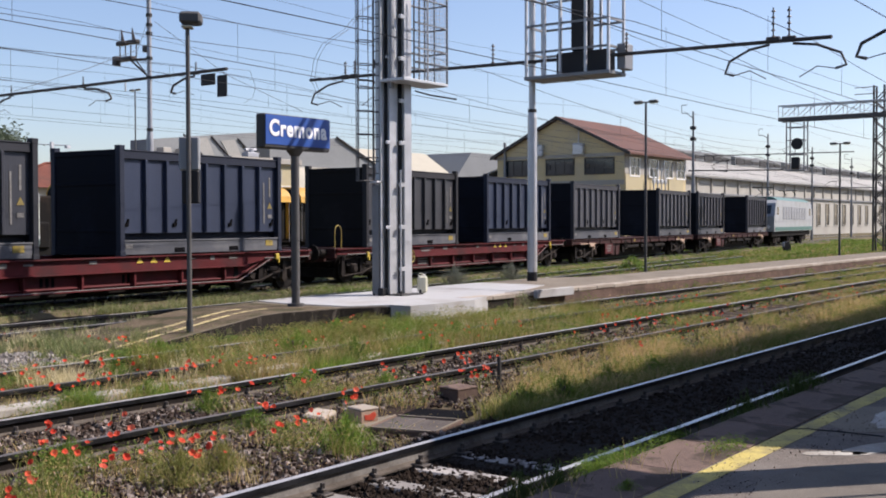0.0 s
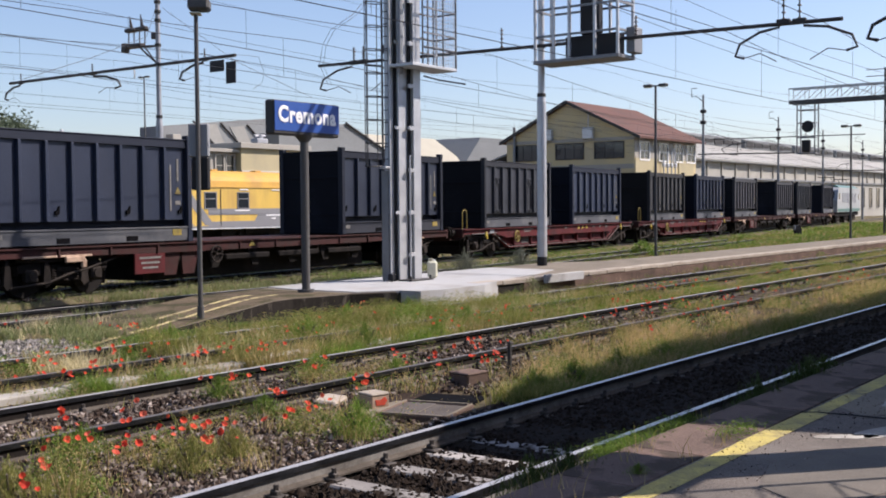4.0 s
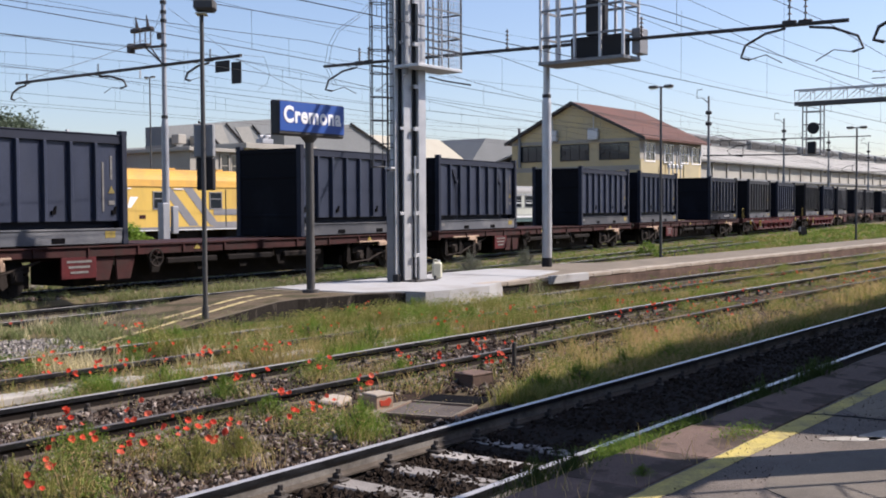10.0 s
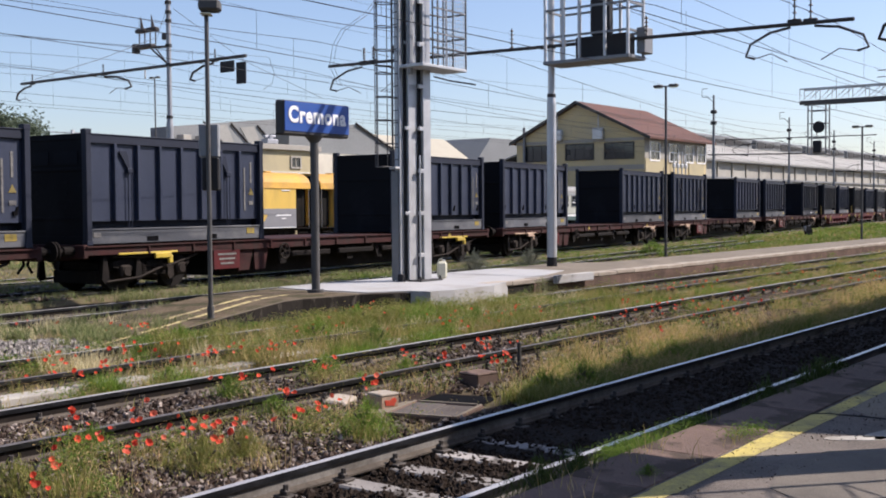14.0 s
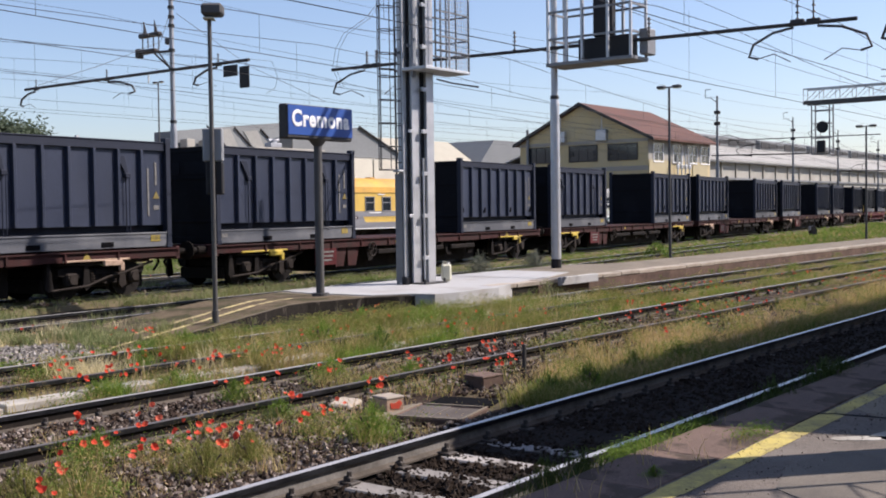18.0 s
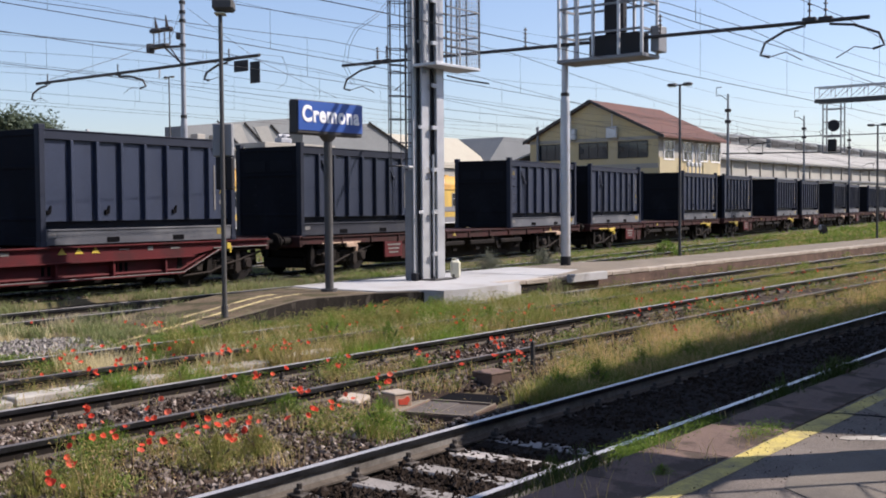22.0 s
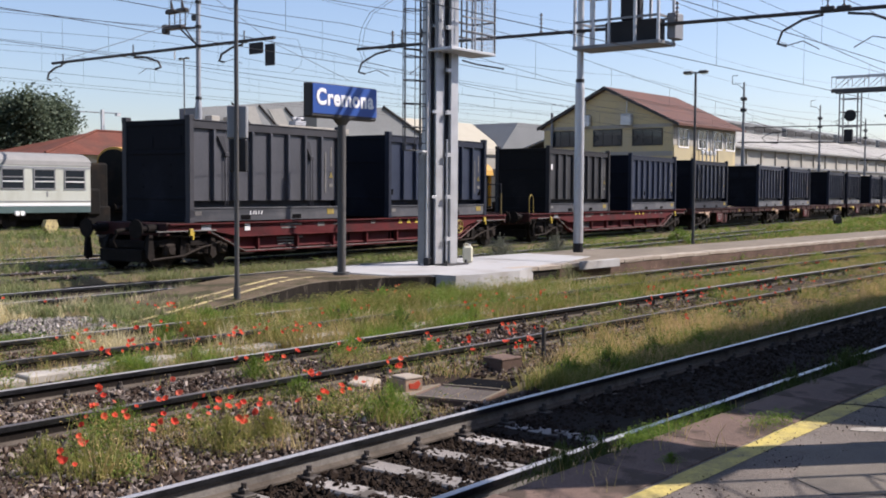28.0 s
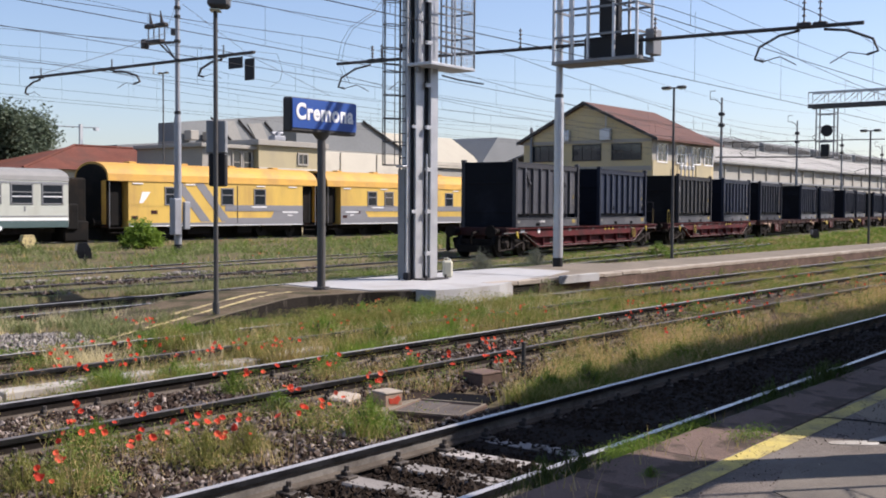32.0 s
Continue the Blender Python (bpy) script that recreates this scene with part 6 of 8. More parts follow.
# ---- overhead wires ----
def wire_run(name, fn, zc, zm, sag, x0, x1, span, phase, droppers=True, label="contact wire and carrying cable with droppers over a track"):
    t = thing(name, label, "overhead wire", group="overhead lines")
    def cable(zf, r, pname):
        bm = B()
        n = int((x1 - x0) / 5)
        prev = None
        for i in range(n + 1):
            x = x0 + (x1 - x0) * i / n
            ring = [bm.verts.new((x, fn(x) + r * math.cos(a), zf(x) + r * math.sin(a))) for a in (0.5, 2.6, 4.7)]
            if prev:
                for k in range(3):
                    bm.faces.new((prev[k], prev[(k + 1) % 3], ring[(k + 1) % 3], ring[k]))
            prev = ring
        part(pname, bm, M["wire"], t)
    def zmess(x):
        u = ((x - phase) / span) % 1.0
        return zm - sag * 4 * u * (1 - u)
    cable(zmess, 0.01, "carrying_cable")
    if droppers:
        cable(lambda x: zc, 0.01, "contact_wire")
        bm = B()
        x = x0 + 3
        while x < min(x1, 110):
            rod(bm, (x, fn(x), zc), (x, fn(x), zmess(x)), 0.005, 3)
            x += 6.1
        tagged(part("dropper_set", bm, M["wire"], t), kind="stuff")
    return t


for y, z in ((5.05, 5.4), (9.6, 5.57), (12.3, 5.21)):
    wire_run("overhead_line", straight(y), z, 7.02, 0.9, -25, 330, 50, 27.4)
for d, z in ((-4.25, 5.6), (0, 5.87), (4.75, 5.88)):
    wire_run("overhead_line", offset(freight_y, d), z, z + 1.35, 0.75, -40, 300, 50, 27.4)
for y, z in ((40.0, 7.7), (45.0, 7.2), (50.95, 7.26), (53.5, 7.7)):
    wire_run("overhead_line", straight(y), z, 9.3, 0.9, -30, 300, 55, 33.9)
for y, z in ((16.4, 9.6), (17.2, 8.7), (41.2, 14.2), (42.2, 12.8), (41.9, 11.0)):
    wire_run("feeder_cable", straight(y), 0, z, 0.8, -30, 330, 50, 27.4, False, "long feeder cable strung from mast to mast")



# ---- buildings ----
def window_unit(t, c, w, h, facing, frame_mat, bars=(2, 2)):
    """A window: a surround in one piece, its glazing bars and a dark pane. facing 'x' looks to -x, 'y' looks to -y."""
    def at(u, v, d):
        return (c[0] + u, c[1] + d, c[2] + v) if facing == "y" else (c[0] + d, c[1] + u, c[2] + v)
    def put(bm, u, v, su, sv, d, th):
        box(bm, at(u, v, d), (su, th, sv) if facing == "y" else (th, su, sv))
    bm = B()
    rings = []
    for k, d in ((0.12, 0.0), (0.12, -0.1), (-0.02, -0.1), (-0.02, 0.0)):
        rings.append([bm.verts.new(at(su * (w / 2 + k), sv * (h / 2 + k), d)) for su, sv in ((-1, -1), (1, -1), (1, 1), (-1, 1))])
    for a, b in zip(rings, rings[1:] + rings[:1]):
        for i in range(4):
            bm.faces.new((a[i], a[(i + 1) % 4], b[(i + 1) % 4], b[i]))
    bmesh.ops.recalc_face_normals(bm, faces=bm.faces)
    f = part("window", bm, frame_mat, t)
    for i in range(1, bars[0]):
        bm = B()
        put(bm, -w / 2 + w * i / bars[0], 0, 0.07, h, -0.03, 0.05)
        part("glazing_bar", bm, frame_mat, f)
    for i in range(1, bars[1]):
        bm = B()
        put(bm, 0, -h / 2 + h * i / bars[1], w, 0.06, -0.035, 0.05)
        part("glazing_bar", bm, frame_mat, f)
    bm = B()
    put(bm, 0, 0, w, h, -0.01, 0.02)
    part("pane", bm, M["glass"], f)


def signal_house():
    t = thing("signal_building", "yellow gabled railway building with a brown roof", "building")
    x0, x1, ya, yb, eave, ridge = 107.3, 123.2, 54.0, 70.2, 9.0, 13.4
    ym = (ya + yb) / 2
    bm = B()
    prism(bm, [(ya, GZ), (ya, eave + 0.5), (ym, ridge - 0.12), (yb, eave + 0.4), (yb, GZ)], "x", x0, x1)
    part("wall", bm, M["stucco_yellow"], t)
    bm = B()
    for s, e in ((1, ya - 0.95), (-1, yb + 0.65)):
        ze = eave + 0.12
        prism(bm, [(e, ze), (ym, ridge), (ym, ridge + 0.22), (e, ze + 0.22)], "x", x0 - 0.5, x1 + 0.8)
    part("roof", bm, M["dark_tile"], t, "brown sheet roof")
    bm = B()
    for s, e in ((1, ya - 0.95), (-1, yb + 0.65)):
        ze = eave + 0.12
        prism(bm, [(e, ze - 0.1), (ym, ridge - 0.1), (ym, ridge + 0.25), (e, ze + 0.25)], "x", x0 - 0.62, x0 - 0.5)
    part("verge_board", bm, M["iron"], t)
    bm = B()
    box(bm, (x0 - 0.03, ym, 9.2), (0.1, yb - ya, 0.35))
    box(bm, (x0 - 0.02, ym, 6.2), (0.06, yb - ya, 0.5))
    part("string_course", bm, M["stucco_grey"], t)
    for y in (67.4, 61.9, 57.0):
        window_unit(t, (x0, y, 8.0), 3.4, 1.6, "x", M["iron"], bars=(3, 1))
    for y in (64.6, 59.4):
        bm = B()
        box(bm, (x0 - 0.3, y, 9.9), (0.6, 1.3, 1.3), 0.1)
        rod(bm, (x0 - 0.3, y, 10.5), (x0 - 0.3, y, 12.4), 0.06)
        part("roof_fan", bm, M["galv"], t, "grey ventilation unit on the gable")
    for y in (65.6, 63.3, 60.4, 58.4):
        bm = B()
        box(bm, (x0 - 0.05, y, 8.0), (0.1, 0.4, 0.5), 0.03)
        part("wall_lamp", bm, M["iron"], t)
    bm = B()
    prism(bm, [(x0 + 0.02, 9.4), (x1, 9.4), (x1, 7.1), (x0 + 0.02, 7.1)], "y", ya - 0.04, ya)
    part("upper_band", bm, M["stucco_grey"], t)
    for x in (109.6, 114.3, 118.2, 121.6):
        window_unit(t, (x, ya - 0.04, 7.9), 2.2, 1.9, "y", M["white"], bars=(2, 2))
    for x, w in ((109.6, 4.4), (120.3, 4.0)):
        bm = B()
        box(bm, (x, ya - 0.06, 6.1), (w, 0.08, 1.9))
        part("wall_panel", bm, M["stucco_cream"], t, "pale yellow wall panel")
    for x in (112.6, 113.6, 114.6, 115.6):
        bm = B()
        rod(bm, (x, ya - 0.9, 5.0), (x, ya - 0.9, 7.6 + 0.4 * math.sin(x)), 0.09, 8)
        box(bm, (x, ya - 0.9, 6.4), (0.55, 0.3, 0.5), 0.08)
        part("vent_pipe", bm, M["galv"], t)
    bm = B()
    rod(bm, (x0 - 0.3, 69.0, 6.5), (x0 - 0.3, 69.0, 11.0), 0.16, 10)
    part("flue", bm, M["galv_dark"], t)
    return t


signal_house()


def long_shed():
    t = thing("workshop_shed", "long pale railway workshop with a grey fibre roof", "building")
    x0, x1, y0, y1 = 124.2, 420.0, 58.0, 84.0
    bm = B()
    box(bm, ((x0 + x1) / 2, (y0 + y1) / 2, 3.8), (x1 - x0, y1 - y0, 8.1))
    part("wall", bm, M["shed_wall"], t)
    bm = B()
    prism(bm, [(y0 - 0.7, 7.75), (72.0, 11.9), (y1 + 0.7, 7.75), (y1 + 0.7, 7.95), (72.0, 12.15), (y0 - 0.7, 7.95)], "x", x0, x1)
    part("roof", bm, M["shed_roof"], t, "stained grey fibre-cement roof")
    for i in range(12):
        xa = x0 + 4 + i * 24
        bm = B()
        prism(bm, [(68.5, 10.8), (68.5, 12.6), (72.0, 13.3), (75.5, 12.6), (75.5, 10.8)], "x", xa, xa + 22)
        roof = part("roof_monitor", bm, M["slate_roof"], t)
        for k in range(6):
            bm = B()
            box(bm, (xa + 1.9 + k * 3.6, 68.44, 11.9), (3.2, 0.1, 1.0 - 0.25 * (k % 3)))
            part("glazing", bm, M["iron"], roof, "dark broken glazing")
        bm = B()
        pipe(bm, [(xa, 67.5, 11.6), (xa + 11, 68.4, 13.0), (xa + 22, 67.5, 11.6)], 0.05, 5)
        part("roof_stay", bm, M["iron"], t)
    bm = B()
    box(bm, (0, 0, 0), (0.35, 0.2, 2.2))
    pm = mesh_of("pilaster", bm, M["stucco_grey"])
    for i in range(60):
        piece("pilaster", pm, t, (x0 + 2 + i * 4.8, y0 - 0.08, 6.6))
    bm = B()
    box(bm, ((x0 + x1) / 2, y0 - 0.12, 5.6), (x1 - x0, 0.24, 0.25))
    box(bm, ((x0 + x1) / 2, y0 - 0.5, 7.72), (x1 - x0, 0.25, 0.2))
    part("gutter", bm, M["galv_dark"], t)
    for i in range(40):
        x = x0 + 4.4 + i * 4.8
        window_unit(t, (x, y0 - 0.02, 3.1), 1.7, 3.6, "y", M["shed_wall"], bars=(1, 2))
    return t


long_shed()


def low_house():
    t = thing("flat_roofed_building", "low pale building with a flat roof and dark windows", "building")
    bm = B()
    box(bm, (65.8, 70, 3.3), (7.6, 8, 7.1))
    part("wall", bm, M["stucco_cream"], t)
    bm = B()
    box(bm, (59.4, 70.6, 3.0), (5.4, 8, 7.0))
    part("side_wing", bm, M["stucco_grey"], t)
    bm = B()
    box(bm, (65.8, 70, 7.05), (8.2, 8.6, 0.45), 0.03)
    box(bm, (59.2, 70.4, 6.6), (5.8, 8.4, 0.3), 0.03)
    part("roof_slab", bm, M["stucco_grey"], t)
    for x in (67.0,):
        window_unit(t, (x, 66, 5.85), 1.0, 0.8, "y", M["stucco_grey"], bars=(2, 1))
    for x in (57.9, 60.2, 61.3):
        window_unit(t, (x, 66.6, 5.4), 0.8, 1.7, "y", M["stucco_grey"], bars=(1, 2))
    bm = B()
    box(bm, (65.8, 65.96, 4.9), (7.6, 0.1, 0.3))
    part("string_course", bm, M["stucco_pale"], t)
    bm = B()
    box(bm, (65.6, 67.6, 7.6), (1.3, 0.8, 0.4), 0.05)
    rod(bm, (65.6, 67.6, 7.8), (65.6, 67.6, 8.1), 0.3, 10)
    rod(bm, (65.0, 67.6, 8.0), (66.2, 67.6, 8.05), 0.14, 8)
    part("roof_unit", bm, M["galv_mid"], t, "grey ventilation unit on the roof")
    return t


low_house()


def sawtooth():
    t = thing("factory_hall", "grey factory hall with a ribbed sloping roof", "building")
    bm = B()
    box(bm, (68.6, 76.2, 3.6), (15.2, 2.4, 7.6))
    part("wall", bm, M["stucco_grey"], t)
    bm = B()
    prism(bm, [(61.2, 7.2), (61.2, 9.0), (66.5, 9.6), (75.0, 10.5), (76.3, 10.5), (76.3, 7.2)], "y", 74.8, 77.6)
    part("roof", bm, M["slate_roof"], t, "grey metal roof")
    for x in (66.2, 69.4, 72.6):
        bm = B()
        pipe(bm, [(x - 1.6, 74.72, 9.6), (x + 1.0, 74.72, 7.5)], 0.09, 6)
        part("rib", bm, M["iron"], t)
    for x in (67.0, 70.3):
        bm = B()
        prism(bm, [(x, 7.5), (x - 1.4, 9.3), (x + 0.3, 9.5), (x + 1.4, 7.5)], "y", 74.74, 74.8)
        part("rooflight", bm, M["shed_roof"], t, "pale roof light")
    bm = B()
    prism(bm, [(66.1, 7.5), (66.1, 7.75), (90.0, 9.8), (90.0, 7.5)], "y", 90.0, 96.0)
    part("rear_roof", bm, M["slate_roof"], t, "low dark roof edge behind")
    for x in (62.0, 64.0):
        bm = B()
        box(bm, (x, 74.2, 7.9), (0.9, 0.9, 0.8), 0.05)
        part("roof_unit", bm, M["stucco_grey"], t)
    return t


sawtooth()


def panel_hall():
    t = thing("grey_gabled_hall", "hall with a grey gable and pale cladding panels", "building")
    bm = B()
    box(bm, (80.6, 81, 3.5), (16.0, 18, 7.4))
    part("wall", bm, M["shed_wall"], t)
    for i in range(3):
        bm = B()
        box(bm, (75.4 + i * 5.3, 71.95, 5.7), (5.1, 0.12, 2.7), 0.02)
        part("panel", bm, M["stucco_pale"], t)
    bm = B()
    prism(bm, [(72.6, 7.2), (72.6, 8.9), (81.8, 10.2), (88.9, 7.3)], "y", 72.3, 90)
    part("roof", bm, M["slate_roof"], t, "grey metal gable")
    bm = B()
    rod(bm, (81.7, 72.2, 10.25), (89.2, 72.2, 7.2), 0.12, 6)
    part("verge_board", bm, M["iron"], t)
    return t


panel_hall()


def white_hall():
    t = thing("white_roofed_hall", "long hall with a bright pale metal roof", "building")
    bm = B()
    box(bm, (120, 106, 4.0), (56, 24, 8.4))
    part("wall", bm, M["shed_wall"], t)
    bm = B()
    prism(bm, [(94, 8.2), (100, 12.2), (118, 8.0)], "x", 92, 133)
    part("roof", bm, M["shed_white"], t, "bright pale sheet roof")
    bm = B()
    prism(bm, [(131.8, 8.2), (136.0, 12.3), (144.5, 12.3), (148.0, 8.2)], "y", 93.6, 118)
    part("hip_roof", bm, M["slate_roof"], t, "blue-grey roof end")
    bm = B()
    box(bm, (120, 93.8, 7.9), (56, 0.4, 0.35))
    box(bm, (120, 93.8, 7.6), (56, 0.3, 0.4))
    part("eaves_band", bm, M["stucco_pale"], t)
    return t


white_hall()


def red_house():
    t = thing("red_roofed_building", "long low building with a red clay tile hip roof", "building")
    bm = B()
    box(bm, (56, 79, 2.2), (18.5, 8, 5.0))
    part("wall", bm, M["stucco_pale"], t)
    bm = B()
    a = [bm.verts.new(p) for p in ((46.2, 74.2, 4.65), (66.6, 74.2, 4.65), (66.6, 84, 4.65), (46.2, 84, 4.65), (53.6, 78.6, 6.75), (63.5, 78.6, 6.75))]
    for f in ((0, 1, 5, 4), (1, 2, 5), (2, 3, 4, 5), (3, 0, 4), (3, 2, 1, 0)):
        bm.faces.new([a[i] for i in f])
    bmesh.ops.recalc_face_normals(bm, faces=bm.faces)
    part("roof", bm, M["tile_roof"], t, "red clay tile roof")
    bm = B()
    pipe(bm, [(46.2, 74.2, 4.68), (53.6, 78.6, 6.78), (63.5, 78.6, 6.78)], 0.12, 6)
    part("ridge_tiles", bm, M["tile_roof"], t)
    return t


red_house()


def crane():
    t = thing("tower_crane", "far tower crane pale in the haze", "crane", pose(187.3, 271.7, 0))
    bm = B()
    box(bm, (0, 0, 12), (0.8, 0.8, 25.5))
    part("tower", bm, M["galv"], t)
    bm = B()
    rod(bm, (-6.4, 4.3, 24.1), (4, -2.8, 23.8), 0.16, 6)
    box(bm, (3.4, -2.4, 23.4), (1.2, 1.2, 0.8))
    part("jib", bm, M["galv"], t)
    return t


crane()


# ---- plants ----
def blades(name, spots, material, label, category="grass", kind="stuff"):
    """One mesh of many bent blades; spots are rows of x, y, z, height, lean x, lean y, half width."""
    v, f = [], []
    for x, y, z, h, lx, ly, w in spots:
        a = random.random() * math.pi
        cx, cy = math.cos(a) * w, math.sin(a) * w
        i = len(v)
        v += [(x - cx, y - cy, z), (x + cx, y + cy, z), (x + cx * 0.7 + lx * 0.4, y + cy * 0.7 + ly * 0.4, z + h * 0.6), (x - cx * 0.7 + lx * 0.4, y - cy * 0.7 + ly * 0.4, z + h * 0.6), (x + lx, y + ly, z + h)]
        f += [(i, i + 1, i + 2, i + 3), (i + 3, i + 2, i + 4)]
    me = bpy.data.meshes.new(name)
    me.from_pydata(v, [], f)
    me.materials.append(material)
    ob = new(name, me)
    return tagged(ob, label, category, kind=kind)


def patchy(x, y, s=0.5, o=0.0):
    return noise.noise((x * s, y * s, o)) + 0.5 * noise.noise((x * s * 2.7, y * s * 2.7, o + 5))


def scatter(n, x0, x1, yfn, dens, hfn, w, z=GZ, seed=1, lean=0.35):
    """Tufts of blades over a strip; more of them near the camera's end of the strip."""
    r = random.Random(seed)
    out = []
    tries = 0
    while len(out) < n and tries < n * 6:
        tries += 1
        u = r.random()
        x = x0 + (x1 - x0) * u ** 1.7
        lo, hi = yfn(x)
        y = r.uniform(lo, hi)
        p = dens(x, y)
        if r.random() > p:
            continue
        k = r.randint(3, 6)
        grow = 1 + max(0, x - 20) / 45
        for _ in range(k):
            h = hfn(x, y) * r.uniform(0.45, 1.15)
            a = r.uniform(0, 2 * math.pi)
            out.append((x + r.gauss(0, 0.05), y + r.gauss(0, 0.05), z - 0.03, h, lean * h * math.cos(a), lean * h * math.sin(a), w * r.uniform(0.6, 1.3) * grow))
    return out


def strip(lo, hi):
    return lambda x: (lo, hi)


T4Y = offset(freight_y, -4.25)


def tuft(x, y):
    """Clumps about half a metre wide with bare gaps between them."""
    return patchy(x, y, 1.15, 2) + 0.6 * patchy(x, y, 0.35, 61)


def zone(x, y):
    """How thickly weeds grow: none on rails, sparse in the stones by the main line, thick towards the island."""
    for c in (9.07, 12.26):
        if abs(abs(y - c) - 0.7525) < 0.05:
            return 0.0
    p = tuft(x, y) + 0.5 * patchy(x, y, 2.3, 77)
    if y < 6.45:
        return max(0.0, min(1.0, 0.7 + 1.5 * p)) if x > 9.9 else 0.0
    if y < 8.2:
        if x < 8.3:
            bare = (5.4 - x) * 2.0 - 0.3 + max(0, 6.8 - y) * 2.0 + max(0, y - 7.9) * 1.5
            return max(0.0, min(1.0, 0.5 + 2.2 * p - max(0, bare)))
        if x < 10.4:
            return max(0.0, min(0.4, -0.3 + 1.4 * p)) if y > 7.65 or x < 8.7 else 0.0
        if 10.2 < x < 11.5 and 7.0 < y < 7.9:
            return 0.03
        return max(0.06, min(1.0, 0.65 + 1.8 * p))
    if y < 9.9:
        return max(0.0, min(1.0, (-0.8 if x < 8.6 else -0.15 if x < 12 else 0.15) + 2.2 * p))
    if y < 11.45:
        thin = 0.5 if 10.35 < y < 11.2 and x < 13 else 0.0
        return max(0.02, min(1.0, (0.4 if x < 9 else 0.55 if x < 12 else 0.85) + 2.2 * p - thin))
    if y < 13.1:
        return max(0.02, min(1.0, (0.05 if x < 9.5 else 0.7 if x < 19 else 0.45) + 2.2 * p))
    return max(0.02, min(1.0, (0.3 if x < 19 else 0.05) + 2.0 * p))


def tall(x, y):
    h = 0.13 + 0.42 * max(0.0, min(1.0, 0.35 + 0.6 * tuft(x, y) + 0.9 * patchy(x, y, 2.2, 5)))
    if 8.2 < y < 9.9:
        h *= 0.75
    if 11.4 < y < 13.1 and 9.5 < x < 19:
        h += 0.12
    if y > 13.1:
        h *= 0.75
    if y > 9.9 and x > 20:
        h *= 0.8
    return h


def greens(x, y):
    return max(0.0, min(1.0, 0.3 + 3.6 * patchy(x, y, 1.4, 20) + (0.1 if 13.5 < x < 20 and y > 11 else -0.35 if x > 10 and y < 8.3 else 0)))


def off_patch(x, y):
    """Nothing grows on the black patch beside the little used line."""
    return 0.0 if ((x - 14.2) / 2.3) ** 2 + ((y - T4Y(x) - 1.6) / 1.0) ** 2 < 1 else 1.0


FIELD = strip(6.05, 13.95)
blades("dry_grass", scatter(50000, 4, 80, FIELD, lambda x, y: zone(x, y) * (1.05 - 0.85 * greens(x, y)) * (0.45 if y < 8.2 and x > 10 else 1.0), lambda x, y: 0.72 * tall(x, y), 0.0042, seed=11, lean=0.4), M["straw"], "dry straw-coloured grass between the tracks")
blades("reddish_grass", scatter(34000, 5.5, 90, FIELD, lambda x, y: zone(x, y) * (0.85 if y < 8.3 and x > 9 else 0.12), lambda x, y: 0.72 * tall(x, y), 0.0042, seed=19, lean=0.4), M["sorrel"], "reddish-brown dry grass beside the passing line")
blades("green_grass", scatter(54000, 4, 80, FIELD, lambda x, y: zone(x, y) * greens(x, y), lambda x, y: tall(x, y) * 0.8, 0.005, seed=12, lean=0.4), M["grass"], "green and yellowing grass between the tracks")
blades("seed_grass", scatter(3600, 8.4, 12.5, strip(15.3, 17.0), lambda x, y: max(0, min(1, 0.25 + 2 * patchy(x, y, 1.2, 14) - max(0, x - 11.4))), lambda x, y: 0.4, 0.007, seed=25, lean=0.3), M["seed"], "pale seeding grass at the foot of the ramp")
blades("plumed_grass", scatter(3400, 8.2, 22, strip(11.2, 13.2), lambda x, y: max(0, min(1, 0.0 + 1.8 * patchy(x, y, 1.0, 47))), lambda x, y: 0.38, 0.0055, seed=28, lean=0.35), M["seed"], "pale plumed grass along the disused track")
blades("tall_grass", scatter(10000, 10.2, 23, lambda x: (10.5, 11.45) if x % 0.5 < 0.28 else (12.1, 12.9), lambda x, y: (0.3 if x < 13.5 else 1.0) * max(0, min(1, 0.2 + 1.6 * patchy(x, y, 0.9, 53))), lambda x, y: 0.4, 0.0055, seed=29, lean=0.4), M["grass"], "tall grass hiding the disused track")
blades("tall_ochre_grass", scatter(4000, 10.2, 24, lambda x: (10.4, 11.45) if x % 0.5 < 0.28 else (12.1, 12.9), lambda x, y: max(0, min(1, 0.25 + 1.6 * patchy(x, y, 0.9, 59))), lambda x, y: 0.4, 0.005, seed=30, lean=0.4), M["straw"], "tall ochre grass hiding the disused track")
blades("ramp_grass", scatter(5000, 9.4, 17.5, lambda x: (near_edge(x) - 0.1, near_edge(x) + 2.4), lambda x, y: max(0, min(1, (0.1 if x < 11.2 else -0.15) + 1.6 * patchy(x, y, 1.1, 34))), lambda x, y: 0.16, 0.006, z=0.0, seed=26, lean=0.6), M["yard_green"], "dry grass growing on the ramp")


